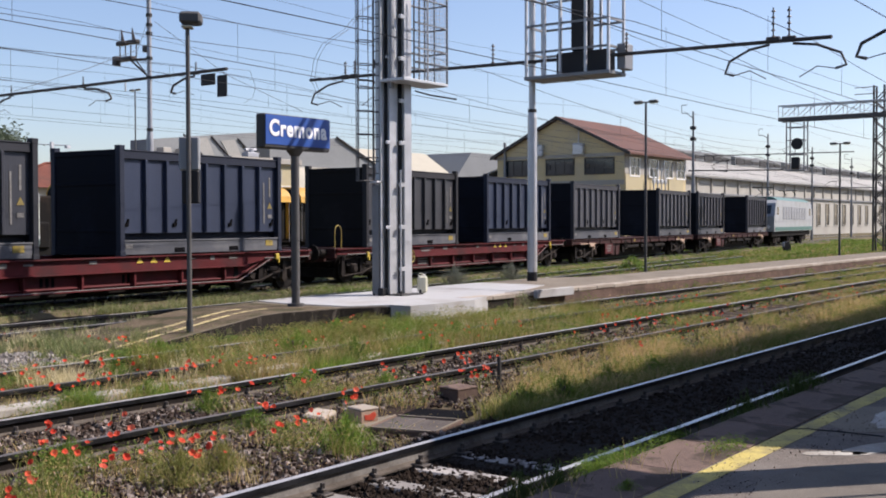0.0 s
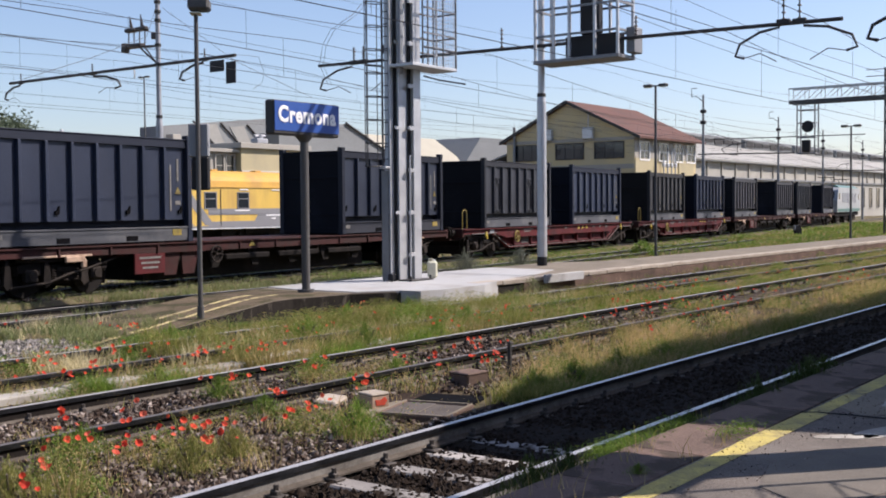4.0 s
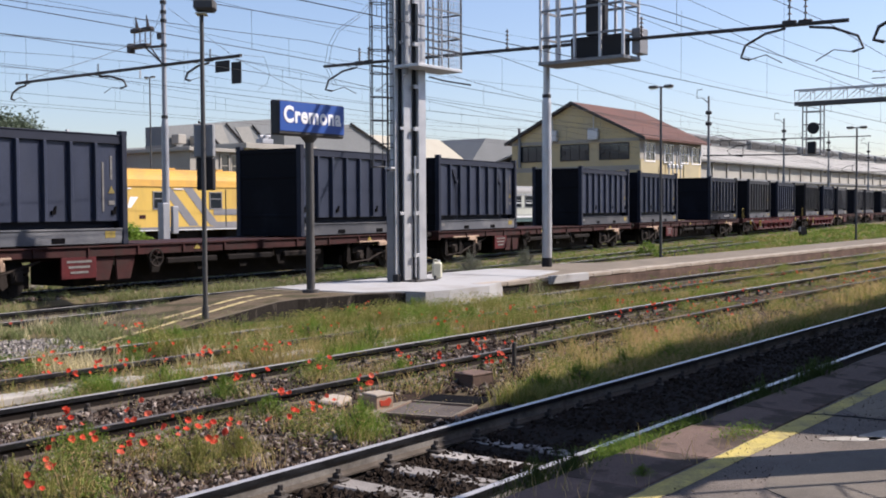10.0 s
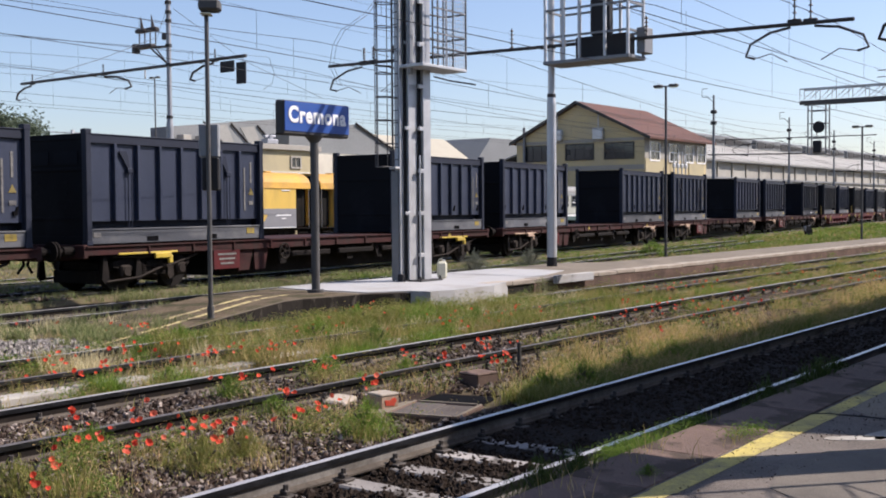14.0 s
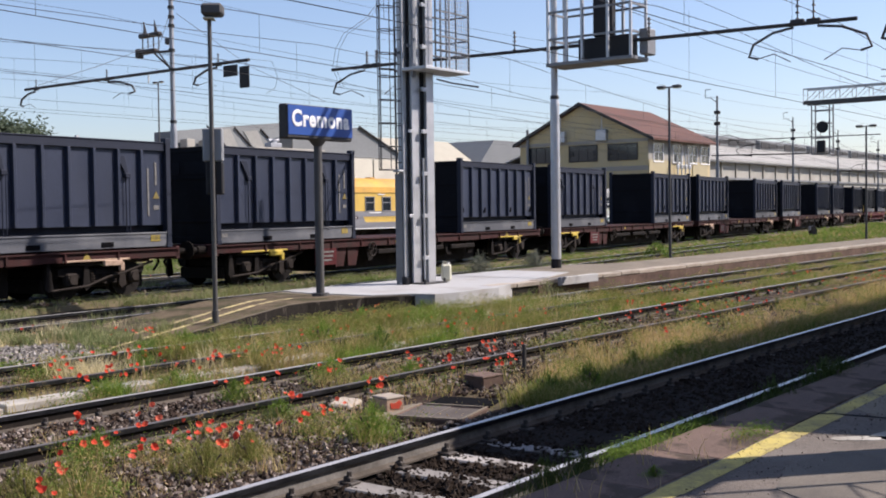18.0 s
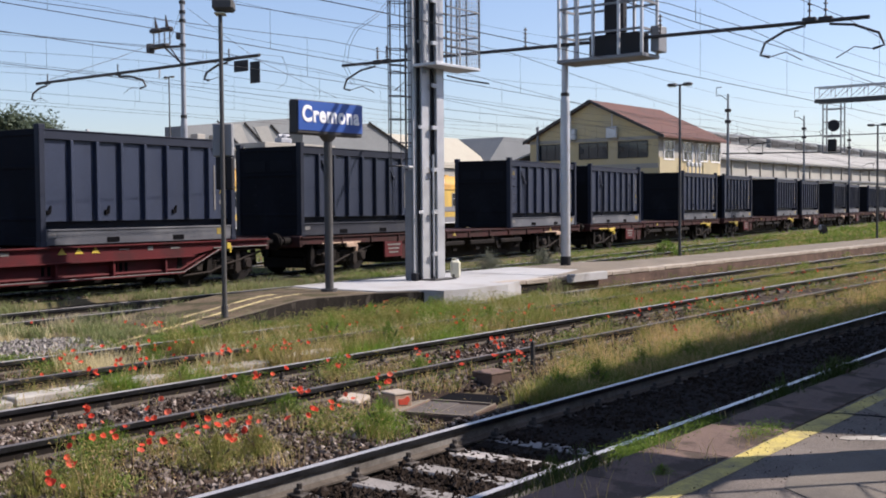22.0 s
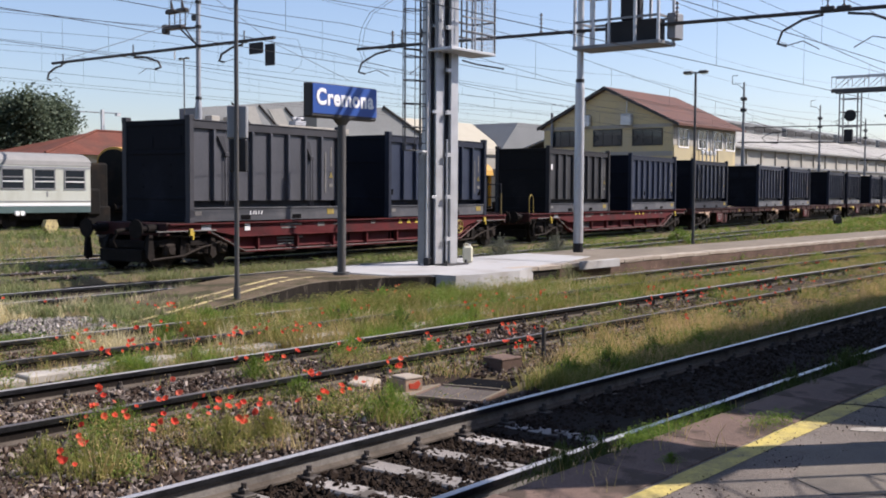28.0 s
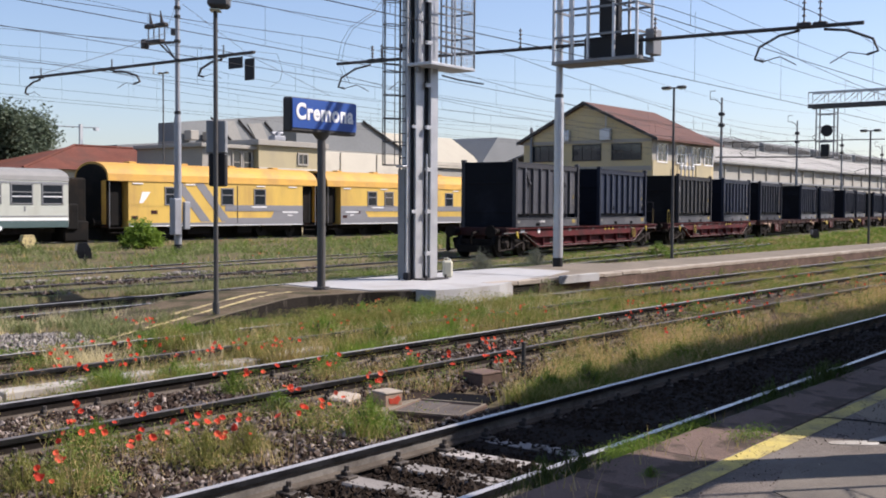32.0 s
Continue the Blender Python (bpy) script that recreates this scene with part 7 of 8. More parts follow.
def leafage(name, n, x0, x1, yfn, dens, hfn, size, material, label, seed, z=GZ):
    """Low broad-leaved weeds: loose small leaves at all heights up to the plants' tops."""
    r = random.Random(seed)
    v, f = [], []
    made = tries = 0
    while made < n and tries < n * 5:
        tries += 1
        x = x0 + (x1 - x0) * r.random() ** 1.7
        lo, hi = yfn(x)
        y = r.uniform(lo, hi)
        if r.random() > dens(x, y):
            continue
        h = hfn(x, y)
        g = 1 + max(0, x - 16) / 30
        for _ in range(5):
            made += 1
            px, py, pz = x + r.gauss(0, 0.06), y + r.gauss(0, 0.06), z + h * r.random() ** 0.8
            q = Euler((r.uniform(-1.2, 1.2), r.uniform(-1.2, 1.2), r.uniform(0, 6.3))).to_matrix()
            s = size * r.uniform(0.6, 1.4) * g
            i = len(v)
            for a, b, c in ((-0.26, 0, 0), (0, -1.15, 0.25), (0.26, 0, 0), (0, 1.15, -0.2)):
                w = q @ Vector((a * s, b * s, c * s))
                v.append((px + w.x, py + w.y, pz + w.z))
            f.append((i, i + 1, i + 2, i + 3))
    me = bpy.data.meshes.new(name)
    me.from_pydata(v, [], f)
    me.materials.append(material)
    return tagged(new(name, me), label, "weeds", kind="stuff")


def clumps(x, y):
    return zone(x, y) * max(0.0, min(1.0, 2.4 * patchy(x, y, 1.1, 71)))


leafage("ramp_foot_weeds", 14000, 7.5, 13.0, lambda x: (13.1, 15.6 if x < 10 else near_edge(x) + 0.5), lambda x, y: 0.02 if x < 10.3 and y > 13.3 else max(0, min(1, (0.35 if x < 10.2 else 0.0) + 1.8 * patchy(x, y, 1.0, 15))), lambda x, y: 0.28, 0.018, M["lush"], "green weeds at the foot of the ramp", 39)
leafage("leafy_weeds", 110000, 4, 60, FIELD, clumps, lambda x, y: 0.14 + 0.3 * max(0, patchy(x, y, 1.1, 71)) + (0.12 if 11.4 < y < 13 and 9.5 < x < 19 else 0), 0.016, M["lush"], "low green leafy weeds between the tracks", 31)
leafage("tall_leafy_weeds", 11000, 9.2, 20, strip(10.6, 12.9), lambda x, y: (0.3 if x < 13.2 else 1.0) * max(0.0, min(1.0, 0.05 + 2.2 * patchy(x, y, 0.9, 83))) * (0.0 if abs(abs(y - 12.26) - 0.7525) < 0.05 else 1.0), lambda x, y: 0.4, 0.017, M["lush"], "tall green leafy weeds on the disused track", 42)
leafage("bright_weeds", 6500, 12.6, 17, strip(11.6, 13.2), lambda x, y: max(0.0, min(1.0, 3.2 * patchy(x, y, 0.8, 187) - 0.1)), lambda x, y: 0.2 + 0.25 * max(0, min(1, 0.5 + patchy(x, y, 0.8, 187))), 0.018, M["fresh"], "bright green weeds before the foundation slab", 44)
blades("bright_clumps", scatter(3500, 7.5, 26, strip(9.9, 10.6), lambda x, y: max(0.0, min(1.0, 3.0 * patchy(x, y, 1.1, 211) - 0.5)), lambda x, y: 0.36, 0.005, seed=33, lean=0.35), M["fresh"], "bright green grass clumps between the tracks")
leafage("yellow_weeds", 90000, 4, 60, FIELD, lambda x, y: zone(x, y) * max(0.1, min(1.0, 2.2 * patchy(x, y, 1.0, 91))), lambda x, y: 0.16 + 0.28 * max(0, patchy(x, y, 1.0, 91)), 0.014, M["grass"], "yellow-green flowering weeds between the tracks", 32)
leafage("ochre_weeds", 90000, 4, 60, FIELD, lambda x, y: zone(x, y) * (0.9 if y < 8.3 and x > 9 else 0.45), lambda x, y: 0.85 * tall(x, y), 0.012, M["sorrel"], "ochre seeding weeds between the tracks", 38)
leafage("yellow_flowers", 2600, 6.5, 26, FIELD, lambda x, y: zone(x, y) * max(0.0, min(1.0, 3 * patchy(x, y, 0.7, 141) - 0.9)) + (0.9 if (x - 10.7) ** 2 + (y - 9.7) ** 2 < 0.2 else 0), lambda x, y: 0.3, 0.012, M["mustard"], "small yellow flowers among the weeds", 40)
leafage("brown_litter", 40000, 4, 50, FIELD, lambda x, y: max(0.12, zone(x, y)), lambda x, y: 0.1, 0.014, M["straw"], "dry weed litter between the tracks", 33)
leafage("yard_weeds", 46000, 12, 110, lambda x: (freight_y(x) + 1.4, 49.0), lambda x, y: (0.5 if x < 26 else 1.0) * max(0.0, min(1.0, 0.1 + 2.6 * patchy(x, y, 0.35, 31))), lambda x, y: 0.1 + 0.4 * max(0, min(1, 0.25 + 0.7 * patchy(x, y, 0.35, 31) + 0.9 * patchy(x, y, 1.1, 6))), 0.032, M["lush"], "green leafy weeds in the yard", 34)
leafage("goods_line_weeds", 34000, 12, 125, lambda x: (island_back(x) if x > 21 else T4Y(x) + 1.0, freight_y(x) - 1.15), lambda x, y: off_patch(x, y) * (0.3 if x < 21 else 1.0) * max(0.05, min(1.0, 0.35 + 1.4 * patchy(x, y, 0.4, 131))), lambda x, y: 0.22 if x < 21 else 0.3, 0.025, M["lush"], "green weeds along the goods line", 35)
blades("shaded_weeds", scatter(12000, 9.9, 45, strip(6.05, 6.75), lambda x, y: max(0, min(1, 0.3 + patchy(x, y, 0.6, 4))), lambda x, y: 0.3, 0.006, seed=13, lean=0.5), M["grass"], "green weeds beside the main line")
blades("wall_weeds", scatter(8000, 10.4, 18.0, strip(11.9, 13.4), lambda x, y: max(0, min(1, (-0.2 if x < 13 else 0.4) + 2 * tuft(x, y))), lambda x, y: (0.46 if y < 12.9 else 0.3) + 0.25 * patchy(x, y, 1.3, 3), 0.006, seed=14, lean=0.5), M["grass"], "tall weeds along the island platform wall")
leafage("wall_leaves", 15000, 10.4, 18.0, strip(11.7, 13.3), lambda x, y: max(0, min(1, (-0.2 if x < 13 else 0.3) + 2.2 * patchy(x, y, 1.1, 41))), lambda x, y: (0.48 if y < 12.8 else 0.32) + 0.2 * patchy(x, y, 1.1, 41), 0.018, M["grass"], "yellow-green leafy weeds along the island platform wall", 36)
blades("island_back_grass", scatter(34000, 10, 130, lambda x: (island_back(x) if x > 21 else T4Y(x) + 1.0, freight_y(x) - 1.3), lambda x, y: off_patch(x, y) * (0.4 if x < 21 else 1.0) * max(0.1, min(1, 0.55 + patchy(x, y, 0.4, 8))), lambda x, y: 0.2 if x < 21 else 0.24, 0.008, seed=15), M["grass"], "grass along the goods line")
blades("island_back_dry_grass", scatter(18000, 10, 130, lambda x: (island_back(x) if x > 21 else T4Y(x) + 1.0, freight_y(x) - 1.2), lambda x, y: off_patch(x, y) * max(0.1, min(1, 0.4 + patchy(x, y, 0.4, 18))), lambda x, y: 0.2 if x < 21 else 0.26, 0.008, seed=16), M["straw"], "dry grass along the goods line")
blades("goods_line_tufts", scatter(5000, 10.5, 30, lambda x: (T4Y(x) + 0.95, freight_y(x) - 0.6), lambda x, y: off_patch(x, y) * max(0, min(1, 0.25 + 1.8 * patchy(x, y, 0.7, 63))), lambda x, y: 0.26, 0.007, z=-0.12, seed=31, lean=0.5), M["yard_green"], "thin tufts beside the goods line")
blades("goods_line_stubble", scatter(7000, 10.5, 30, lambda x: (T4Y(x) - 0.9, freight_y(x) - 0.6), lambda x, y: off_patch(x, y) * max(0, min(1, 0.1 + 1.8 * patchy(x, y, 0.9, 67))) * (0.35 if y < T4Y(x) + 0.9 else 1.0), lambda x, y: 0.2, 0.007, z=-0.12, seed=32, lean=0.5), M["yard_green"], "thin grass beside the goods line")
blades("siding_grass", scatter(9000, 10, 110, lambda x: (freight_y(x) - 1.3, freight_y(x) + 6.4), lambda x, y: 0.0 if any(abs(abs(y - freight_y(x) - d) - 0.7525) < 0.1 for d in (0, 4.75)) else max(0, min(1, 0.3 + 1.8 * patchy(x, y, 0.6, 81))), lambda x, y: 0.13, 0.008, z=-0.1, seed=27, lean=0.6), M["yard_green"], "short grass growing in the goods line and siding")
blades("yard_grass", scatter(60000, 12, 120, lambda x: (freight_y(x) + 1.4, 49.2), lambda x, y: max(0.05, min(1, 0.4 + 2.6 * patchy(x, y, 0.35, 31))), lambda x, y: 0.1 + 0.4 * max(0, min(1, 0.25 + 0.7 * patchy(x, y, 0.35, 31) + 0.9 * patchy(x, y, 1.1, 6))), 0.012, seed=17, lean=0.6), M["yard_green"], "rank green grass in the yard")
blades("yard_dry_grass", scatter(9000, 12, 120, lambda x: (freight_y(x) + 1.4, 49.2), lambda x, y: max(0.05, min(1, 0.25 + 2.2 * patchy(x, y, 0.3, 51))), lambda x, y: 0.16 + 0.3 * max(0, min(1, 0.2 + patchy(x, y, 0.9, 9))), 0.011, seed=18, lean=0.6), M["straw"], "dry seeding grass in the yard")


def poppies(n, seed, spots, name, label, big=1.0):
    """Red four-petalled cups on thin stems, in loose clusters."""
    r = random.Random(seed)
    v, f = [], []
    for _ in range(n):
        cx, cy, sp, z = r.choice(spots)
        x, y = cx + r.gauss(0, sp), cy + r.gauss(0, sp * 0.5)
        if y < 6.4 or any(abs(abs(y - c) - 0.7525) < 0.05 for c in (9.07, 12.26)):
            continue
        h = z + r.uniform(0.26, 0.4)
        rad = r.uniform(0.013, 0.028) * big
        q = Euler((r.uniform(0.2, 1.3), r.uniform(-0.5, 0.5), r.uniform(-1.4, 0.3))).to_matrix()
        i = len(v)
        v.append((x, y, h))
        for k in range(9):
            a = k * 2 * math.pi / 9
            w = q @ Vector((rad * math.cos(a) * r.uniform(0.75, 1.1), rad * math.sin(a) * r.uniform(0.75, 1.1), rad * r.uniform(0.35, 0.75)))
            v.append((x + w.x, y + w.y, h + w.z))
        f += [(i, i + 1 + k, i + 1 + (k + 1) % 9) for k in range(9)]
    me = bpy.data.meshes.new(name)
    me.from_pydata(v, [], f)
    me.materials.append(M["poppy"])
    return tagged(new(name, me), label, "poppies", kind="stuff")


rp = random.Random(77)
near_spots = [(x, y, 0.1, GZ) for x, y in ((5.9, 8.6), (5.5, 8.15), (5.48, 7.95), (5.45, 7.6), (6.5, 8.5), (5.95, 7.75), (5.43, 7.15), (6.3, 7.55), (6.35, 7.4), (6.4, 7.2), (6.34, 7.0), (5.97, 6.85), (6.0, 6.5), (5.8, 7.2), (4.8, 7.2), (4.25, 6.6), (8.0, 9.1), (8.2, 8.9), (8.7, 8.9), (7.8, 7.8), (7.6, 7.1), (8.85, 7.7), (7.2, 7.1), (9.7, 8.2), (10.7, 8.7))]
mid_spots = [(x, y, 0.27, GZ) for x, y in ((7.3, 11.5), (7.7, 11.1), (8.5, 12.1), (7.7, 10.6), (8.1, 10.8), (9.4, 12.2), (10.0, 11.1), (10.6, 11.0), (10.3, 10.5), (9.3, 10.7), (15.4, 13.6), (12.9, 12.3), (9.5, 9.0), (10.7, 8.1), (12.2, 8.6), (12.5, 8.5), (11.1, 7.6))]
far_spots = [(x, y, 0.7, GZ) for x, y in ((19.3, 9.1), (19.3, 9.6), (16.7, 8.8), (23.1, 8.7), (24.7, 8.6), (28.1, 8.4), (19.1, 8.0), (16.8, 7.5), (21.3, 8.7), (31.0, 8.5), (34.0, 8.3))]
far_spots += [(rp.uniform(12, 34), rp.uniform(9.9, 11.4), 0.5, GZ) for _ in range(9)] + [(22.0, 27.5, 1.0, GZ), (30.0, 31.0, 1.5, GZ), (11.0, 14.6, 0.3, GZ), (9.0, 16.6, 0.5, GZ), (10.6, 16.2, 0.5, GZ), (14.5, 12.6, 0.9, GZ), (40.0, 44.0, 1.5, GZ)]
poppies(88, 5, near_spots, "poppies", "bright red poppies among the ballast weeds", 1.35)
poppies(125, 7, mid_spots, "weed_poppies", "red poppies between the tracks", 1.3)
poppies(230, 6, far_spots, "field_poppies", "scattered red poppies in the grass", 1.15)


def stones(n, seed, name, area, dens, size, z, label, material=None):
    """Loose angular ballast: squashed, twisted octahedra."""
    r = random.Random(seed)
    v, f = [], []
    x0, x1, y0, y1 = area
    tries = 0
    made = 0
    while made < n and tries < n * 12:
        tries += 1
        x = x0 + (x1 - x0) * r.random() ** 1.5
        y = r.uniform(y0, y1)
        if r.random() > dens(x, y) or any(abs(abs(y - c) - 0.7525) < 0.1 for c in (5.05, 9.07)):
            continue
        made += 1
        s = size * r.uniform(0.55, 1.35)
        q = Euler((r.uniform(0, 6.3), r.uniform(0, 6.3), r.uniform(0, 6.3))).to_matrix()
        i = len(v)
        zz = z(x, y) + r.uniform(-0.25, 0.35) * s
        for p in ((1, 0, 0), (-1, 0, 0), (0, 1, 0), (0, -1, 0), (0, 0, 1), (0, 0, -1)):
            w = q @ Vector((p[0] * r.uniform(0.7, 1.2), p[1] * r.uniform(0.6, 1.0), p[2] * r.uniform(0.5, 0.9)))
            v.append((x + w.x * s, y + w.y * s, zz + w.z * s))
        f += [(i + a, i + b, i + c) for a, b, c in ((0, 2, 4), (2, 1, 4), (1, 3, 4), (3, 0, 4), (2, 0, 5), (1, 2, 5), (3, 1, 5), (0, 3, 5))]
    me = bpy.data.meshes.new(name)
    me.from_pydata(v, [], f)
    me.materials.append(material or M["stone"])
    return tagged(new(name, me), label, "ballast", kind="stuff")


def bed_z(x, y):
    if not 3.5 < y < 6.2:
        return -0.162 if abs(y - 9.07) < 1.3 or abs(y - 12.26) < 1.2 else -0.2
    return -0.187 + 0.04 * noise.noise((x * 2.1, y * 2.1, 7)) if x < 9 else -0.165 + 0.012 * noise.noise((x * 2.1, y * 2.1, 7))


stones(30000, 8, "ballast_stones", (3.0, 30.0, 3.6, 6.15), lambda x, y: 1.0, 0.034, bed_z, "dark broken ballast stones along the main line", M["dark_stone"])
stones(30000, 9, "verge_stones", (3.5, 20.0, 5.95, 13.6), lambda x, y: 0.0 if 8.55 < x < 10.2 and 6.55 < y < 7.75 else 1.0 if x < 9 and y < 10.2 else 0.4, 0.036, bed_z, "brown and grey ballast stones between the tracks")
stones(2600, 10, "pale_stones", (7.8, 9.9, 13.6, 15.0), lambda x, y: max(0.15, min(1.0, 0.6 + 1.5 * patchy(x, y, 1.3, 9))), 0.045, lambda x, y: -0.13 + 0.12 * max(0.0, 1 - ((x - 9.2) / 1.3) ** 2 - ((y - 14.5) / 1.1) ** 2) + 0.05 * noise.noise((x, y, 3)), "heap of pale stones by the ramp", M["pale_stone"])

stones(2500, 12, "goods_line_gravel", (11.0, 30.0, 17.0, 29.0), lambda x, y: max(0.0, min(1.0, 0.2 + 1.8 * patchy(x, y, 0.6, 27))) if abs(y - freight_y(x)) < 1.3 else 0.0, 0.05, lambda x, y: -0.05, "grey-brown gravel in the goods line")
stones(3000, 11, "siding_gravel", (16.5, 23.0, 26.3, 28.2), lambda x, y: max(0.0, min(1.0, 0.1 + 2.2 * patchy(x, y, 0.7, 17))), 0.05, lambda x, y: -0.13, "pale gravel beside the yard siding", M["pale_stone"])


# ---- lineside odds and ends ----
bm = B()
rim = []
for k in range(28):
    a = k * 2 * math.pi / 28
    w = 1.0 + 0.22 * noise.noise((math.cos(a) * 1.7, math.sin(a) * 1.7, 4))
    x = 14.2 + 2.2 * w * math.cos(a)
    rim.append(bm.verts.new((x, T4Y(x) + 1.6 + 0.95 * w * math.sin(a), -0.145)))
bm.faces.new(rim)
for face in bmesh.ops.extrude_face_region(bm, geom=bm.faces[:])["geom"]:
    if isinstance(face, bmesh.types.BMVert):
        face.co.z -= 0.08
bmesh.ops.recalc_face_normals(bm, faces=bm.faces)
solid("oil_patch", bm, M["dark_bed"], "black crust beside the little used line", "oil patch", m=pose(0, 0, 0))

def cable_trough():
    t = thing("cable_trough", "pale concrete cable trough half hidden in the weeds", "trough", pose(0, 10.95, GZ + 0.02))
    bm = B()
    box(bm, (0, 0, 0.07), (0.96, 0.3, 0.1), 0.014)
    me = mesh_of("cover_slab", bm, M["slab"])
    for i in range(14):
        if i in (9,):
            continue
        piece("cover_slab", me, t, (3.0 + i, 0.05 * math.sin(i * 2.3), 0.02 * math.sin(i * 1.7)), 0.05 * math.sin(i * 1.3))
    return t


cable_trough()


def junction_pit():
    t = thing("inspection_pit", "nearly flush inspection pit with brown cover plates", "pit", pose(9.1, 6.99, -0.235, 0, 0, 15))
    for c, z in (((0, 0.38, 0.0), (0.78, 0.05, 0.13)), ((0, -0.38, 0.0), (0.78, 0.05, 0.13)), ((-0.37, 0, 0.0), (0.05, 0.71, 0.13)), ((0.37, 0, 0.0), (0.05, 0.71, 0.13))):
        bm = B()
        box(bm, c, z, 0.012)
        curb = part("curb", bm, M["brown_wall"], t, "stained concrete curb")
        bm = B()
        box(bm, (c[0], c[1], 0.067), (z[0] - 0.02, z[1] - 0.025, 0.012), 0.003)
        part("edge", bm, M["concrete"], curb, "thin pale worn edge")
    for i in range(2):
        bm = B()
        box(bm, (0, -0.177 + i * 0.354, 0.03 + 0.008 * i), (0.68, 0.35, 0.04), 0.008)
        part("cover", bm, M["lid_grey"], t, "grey-brown cover plate")
    # solid black slab for the shadow between the pit and the block
    bm = B()
    box(bm, (0.75, 0.05, 0.0), (0.6, 0.7, 0.08), 0.02)
    part("sump", bm, M["hollow"], t, "black slab painted as the shadow beside the pit")
    bm = B()
    box(bm, (0.1, 0.6, 0.0), (0.9, 0.3, 0.05), 0.012)
    part("apron", bm, M["concrete"], t, "weathered concrete apron")
    return t


junction_pit()


def block(x, y, rz, label, mark):
    t = thing("concrete_block", label, "block", pose(x, y, GZ, 0, 0, rz), "blocks by the pit")
    w, d, h = (0.24, 0.25, 0.17) if mark else (0.36, 0.32, 0.17)
    bm = B()
    box(bm, (0, 0, h / 2 - 0.01), (w, d, h), 0.012)
    part("body", bm, M["old_box"] if mark else M["brown_wall"], t)
    bm = B()
    box(bm, (0, 0, h), (w + 0.012, d + 0.012, 0.03), 0.01)
    part("cap", bm, M["pale_kerb"] if mark else M["kerb"], t, "weathered top")
    if mark:
        bm = B()
        prism(bm, [(-0.06, 0.06), (0.05, 0.05), (0.09, 0.1), (0.06, 0.14), (-0.01, 0.11), (-0.07, 0.12)], "y", -0.131, -0.124)
        part("paint_mark", bm, M["poppy"], t, "orange-red paint mark")
    return t


block(9.06, 7.66, -12, "weathered block with an orange paint mark", True)
block(10.87, 7.68, -8, "low brown block with a pale top beside the stake", False)
bm = B()
box(bm, (0, 0, 0.05), (0.36, 0.26, 0.09), 0.02)
solid("flat_stone", bm, M["pale_kerb"], "flat pale stone lying in the weeds", "stone", m=pose(8.75, 8.0, GZ + 0.04, 4, -3, 20))
bm = B()
box(bm, (0, 0, 0.235), (0.045, 0.045, 0.47), 0.006)
solid("marker_stake", bm, M["iron"], "short dark iron marker stake", "stake", m=pose(11.62, 7.58, GZ))


def canister():
    t = thing("canister", "milky plastic canister standing on the platform slab", "canister", pose(20.98, 15.86, PZ + 0.02, 0, 0, -50) @ Matrix.Scale(0.88, 4))
    bm = B()
    box(bm, (0, 0, 0.24), (0.27, 0.22, 0.46), 0.05)
    part("body", bm, M["plastic"], t)
    bm = B()
    rod(bm, (0.05, 0, 0.46), (0.05, 0, 0.51), 0.035, 10)
    part("cap", bm, M["white"], t)
    bm = B()
    pipe(bm, [(-0.1, 0, 0.45), (-0.09, 0, 0.52), (0.0, 0, 0.53), (0.01, 0, 0.46)], 0.016, 6)
    part("handle", bm, M["plastic"], t)
    return t


canister()


def dwarf_signal(x, y, label):
    t = thing("dwarf_signal", label, "signal", pose(x, y, GZ, 0, 0, -35) @ Matrix.Scale(0.75, 4), "ground signals")
    bm = B()
    rod(bm, (0, 0, 0), (0, 0, 0.35), 0.07, 10)
    part("foot", bm, M["iron"], t)
    bm = B()
    prism(bm, [(-0.3, 0.25), (-0.42, 0.75), (-0.3, 1.0), (0.1, 1.05), (0.3, 0.7), (0.34, 0.25)], "y", -0.16, 0.16)
    part("head", bm, M["black"], t)
    bm = B()
    prism(bm, [(-0.46, 0.6), (-0.44, 0.95), (-0.34, 1.04), (-0.36, 0.7)], "y", -0.17, 0.12)
    part("hood", bm, M["grey_paint"], t, "pale grey hood")
    for q in (-0.1, 0.12):
        bm = B()
        rod(bm, (q, -0.14, 0.62), (q, -0.2, 0.62), 0.06, 10)
        part("lens_hood", bm, M["black"], t)
    return t


dwarf_signal(24.4, 35.2, "black ground signal in the yard grass")
dwarf_signal(74.2, 25.2, "black ground signal beside the goods line")


def hydrant():
    t = thing("point_motor_box", "yellow lineside box in the grass by the coaches", "box", pose(29.4, 46.9, GZ) @ Matrix.Scale(0.5, 4))
    bm = B()
    prism(bm, [(-0.75, 0.9), (-0.5, 1.5), (0.5, 1.5), (0.75, 0.9), (0.3, 0.25), (-0.3, 0.25)], "y", -0.3, 0.3)
    part("hood", bm, M["old_line"], t)
    bm = B()
    rod(bm, (0, 0, 0), (0, 0, 0.5), 0.2, 10)
    part("foot", bm, M["iron"], t)
    return t


hydrant()


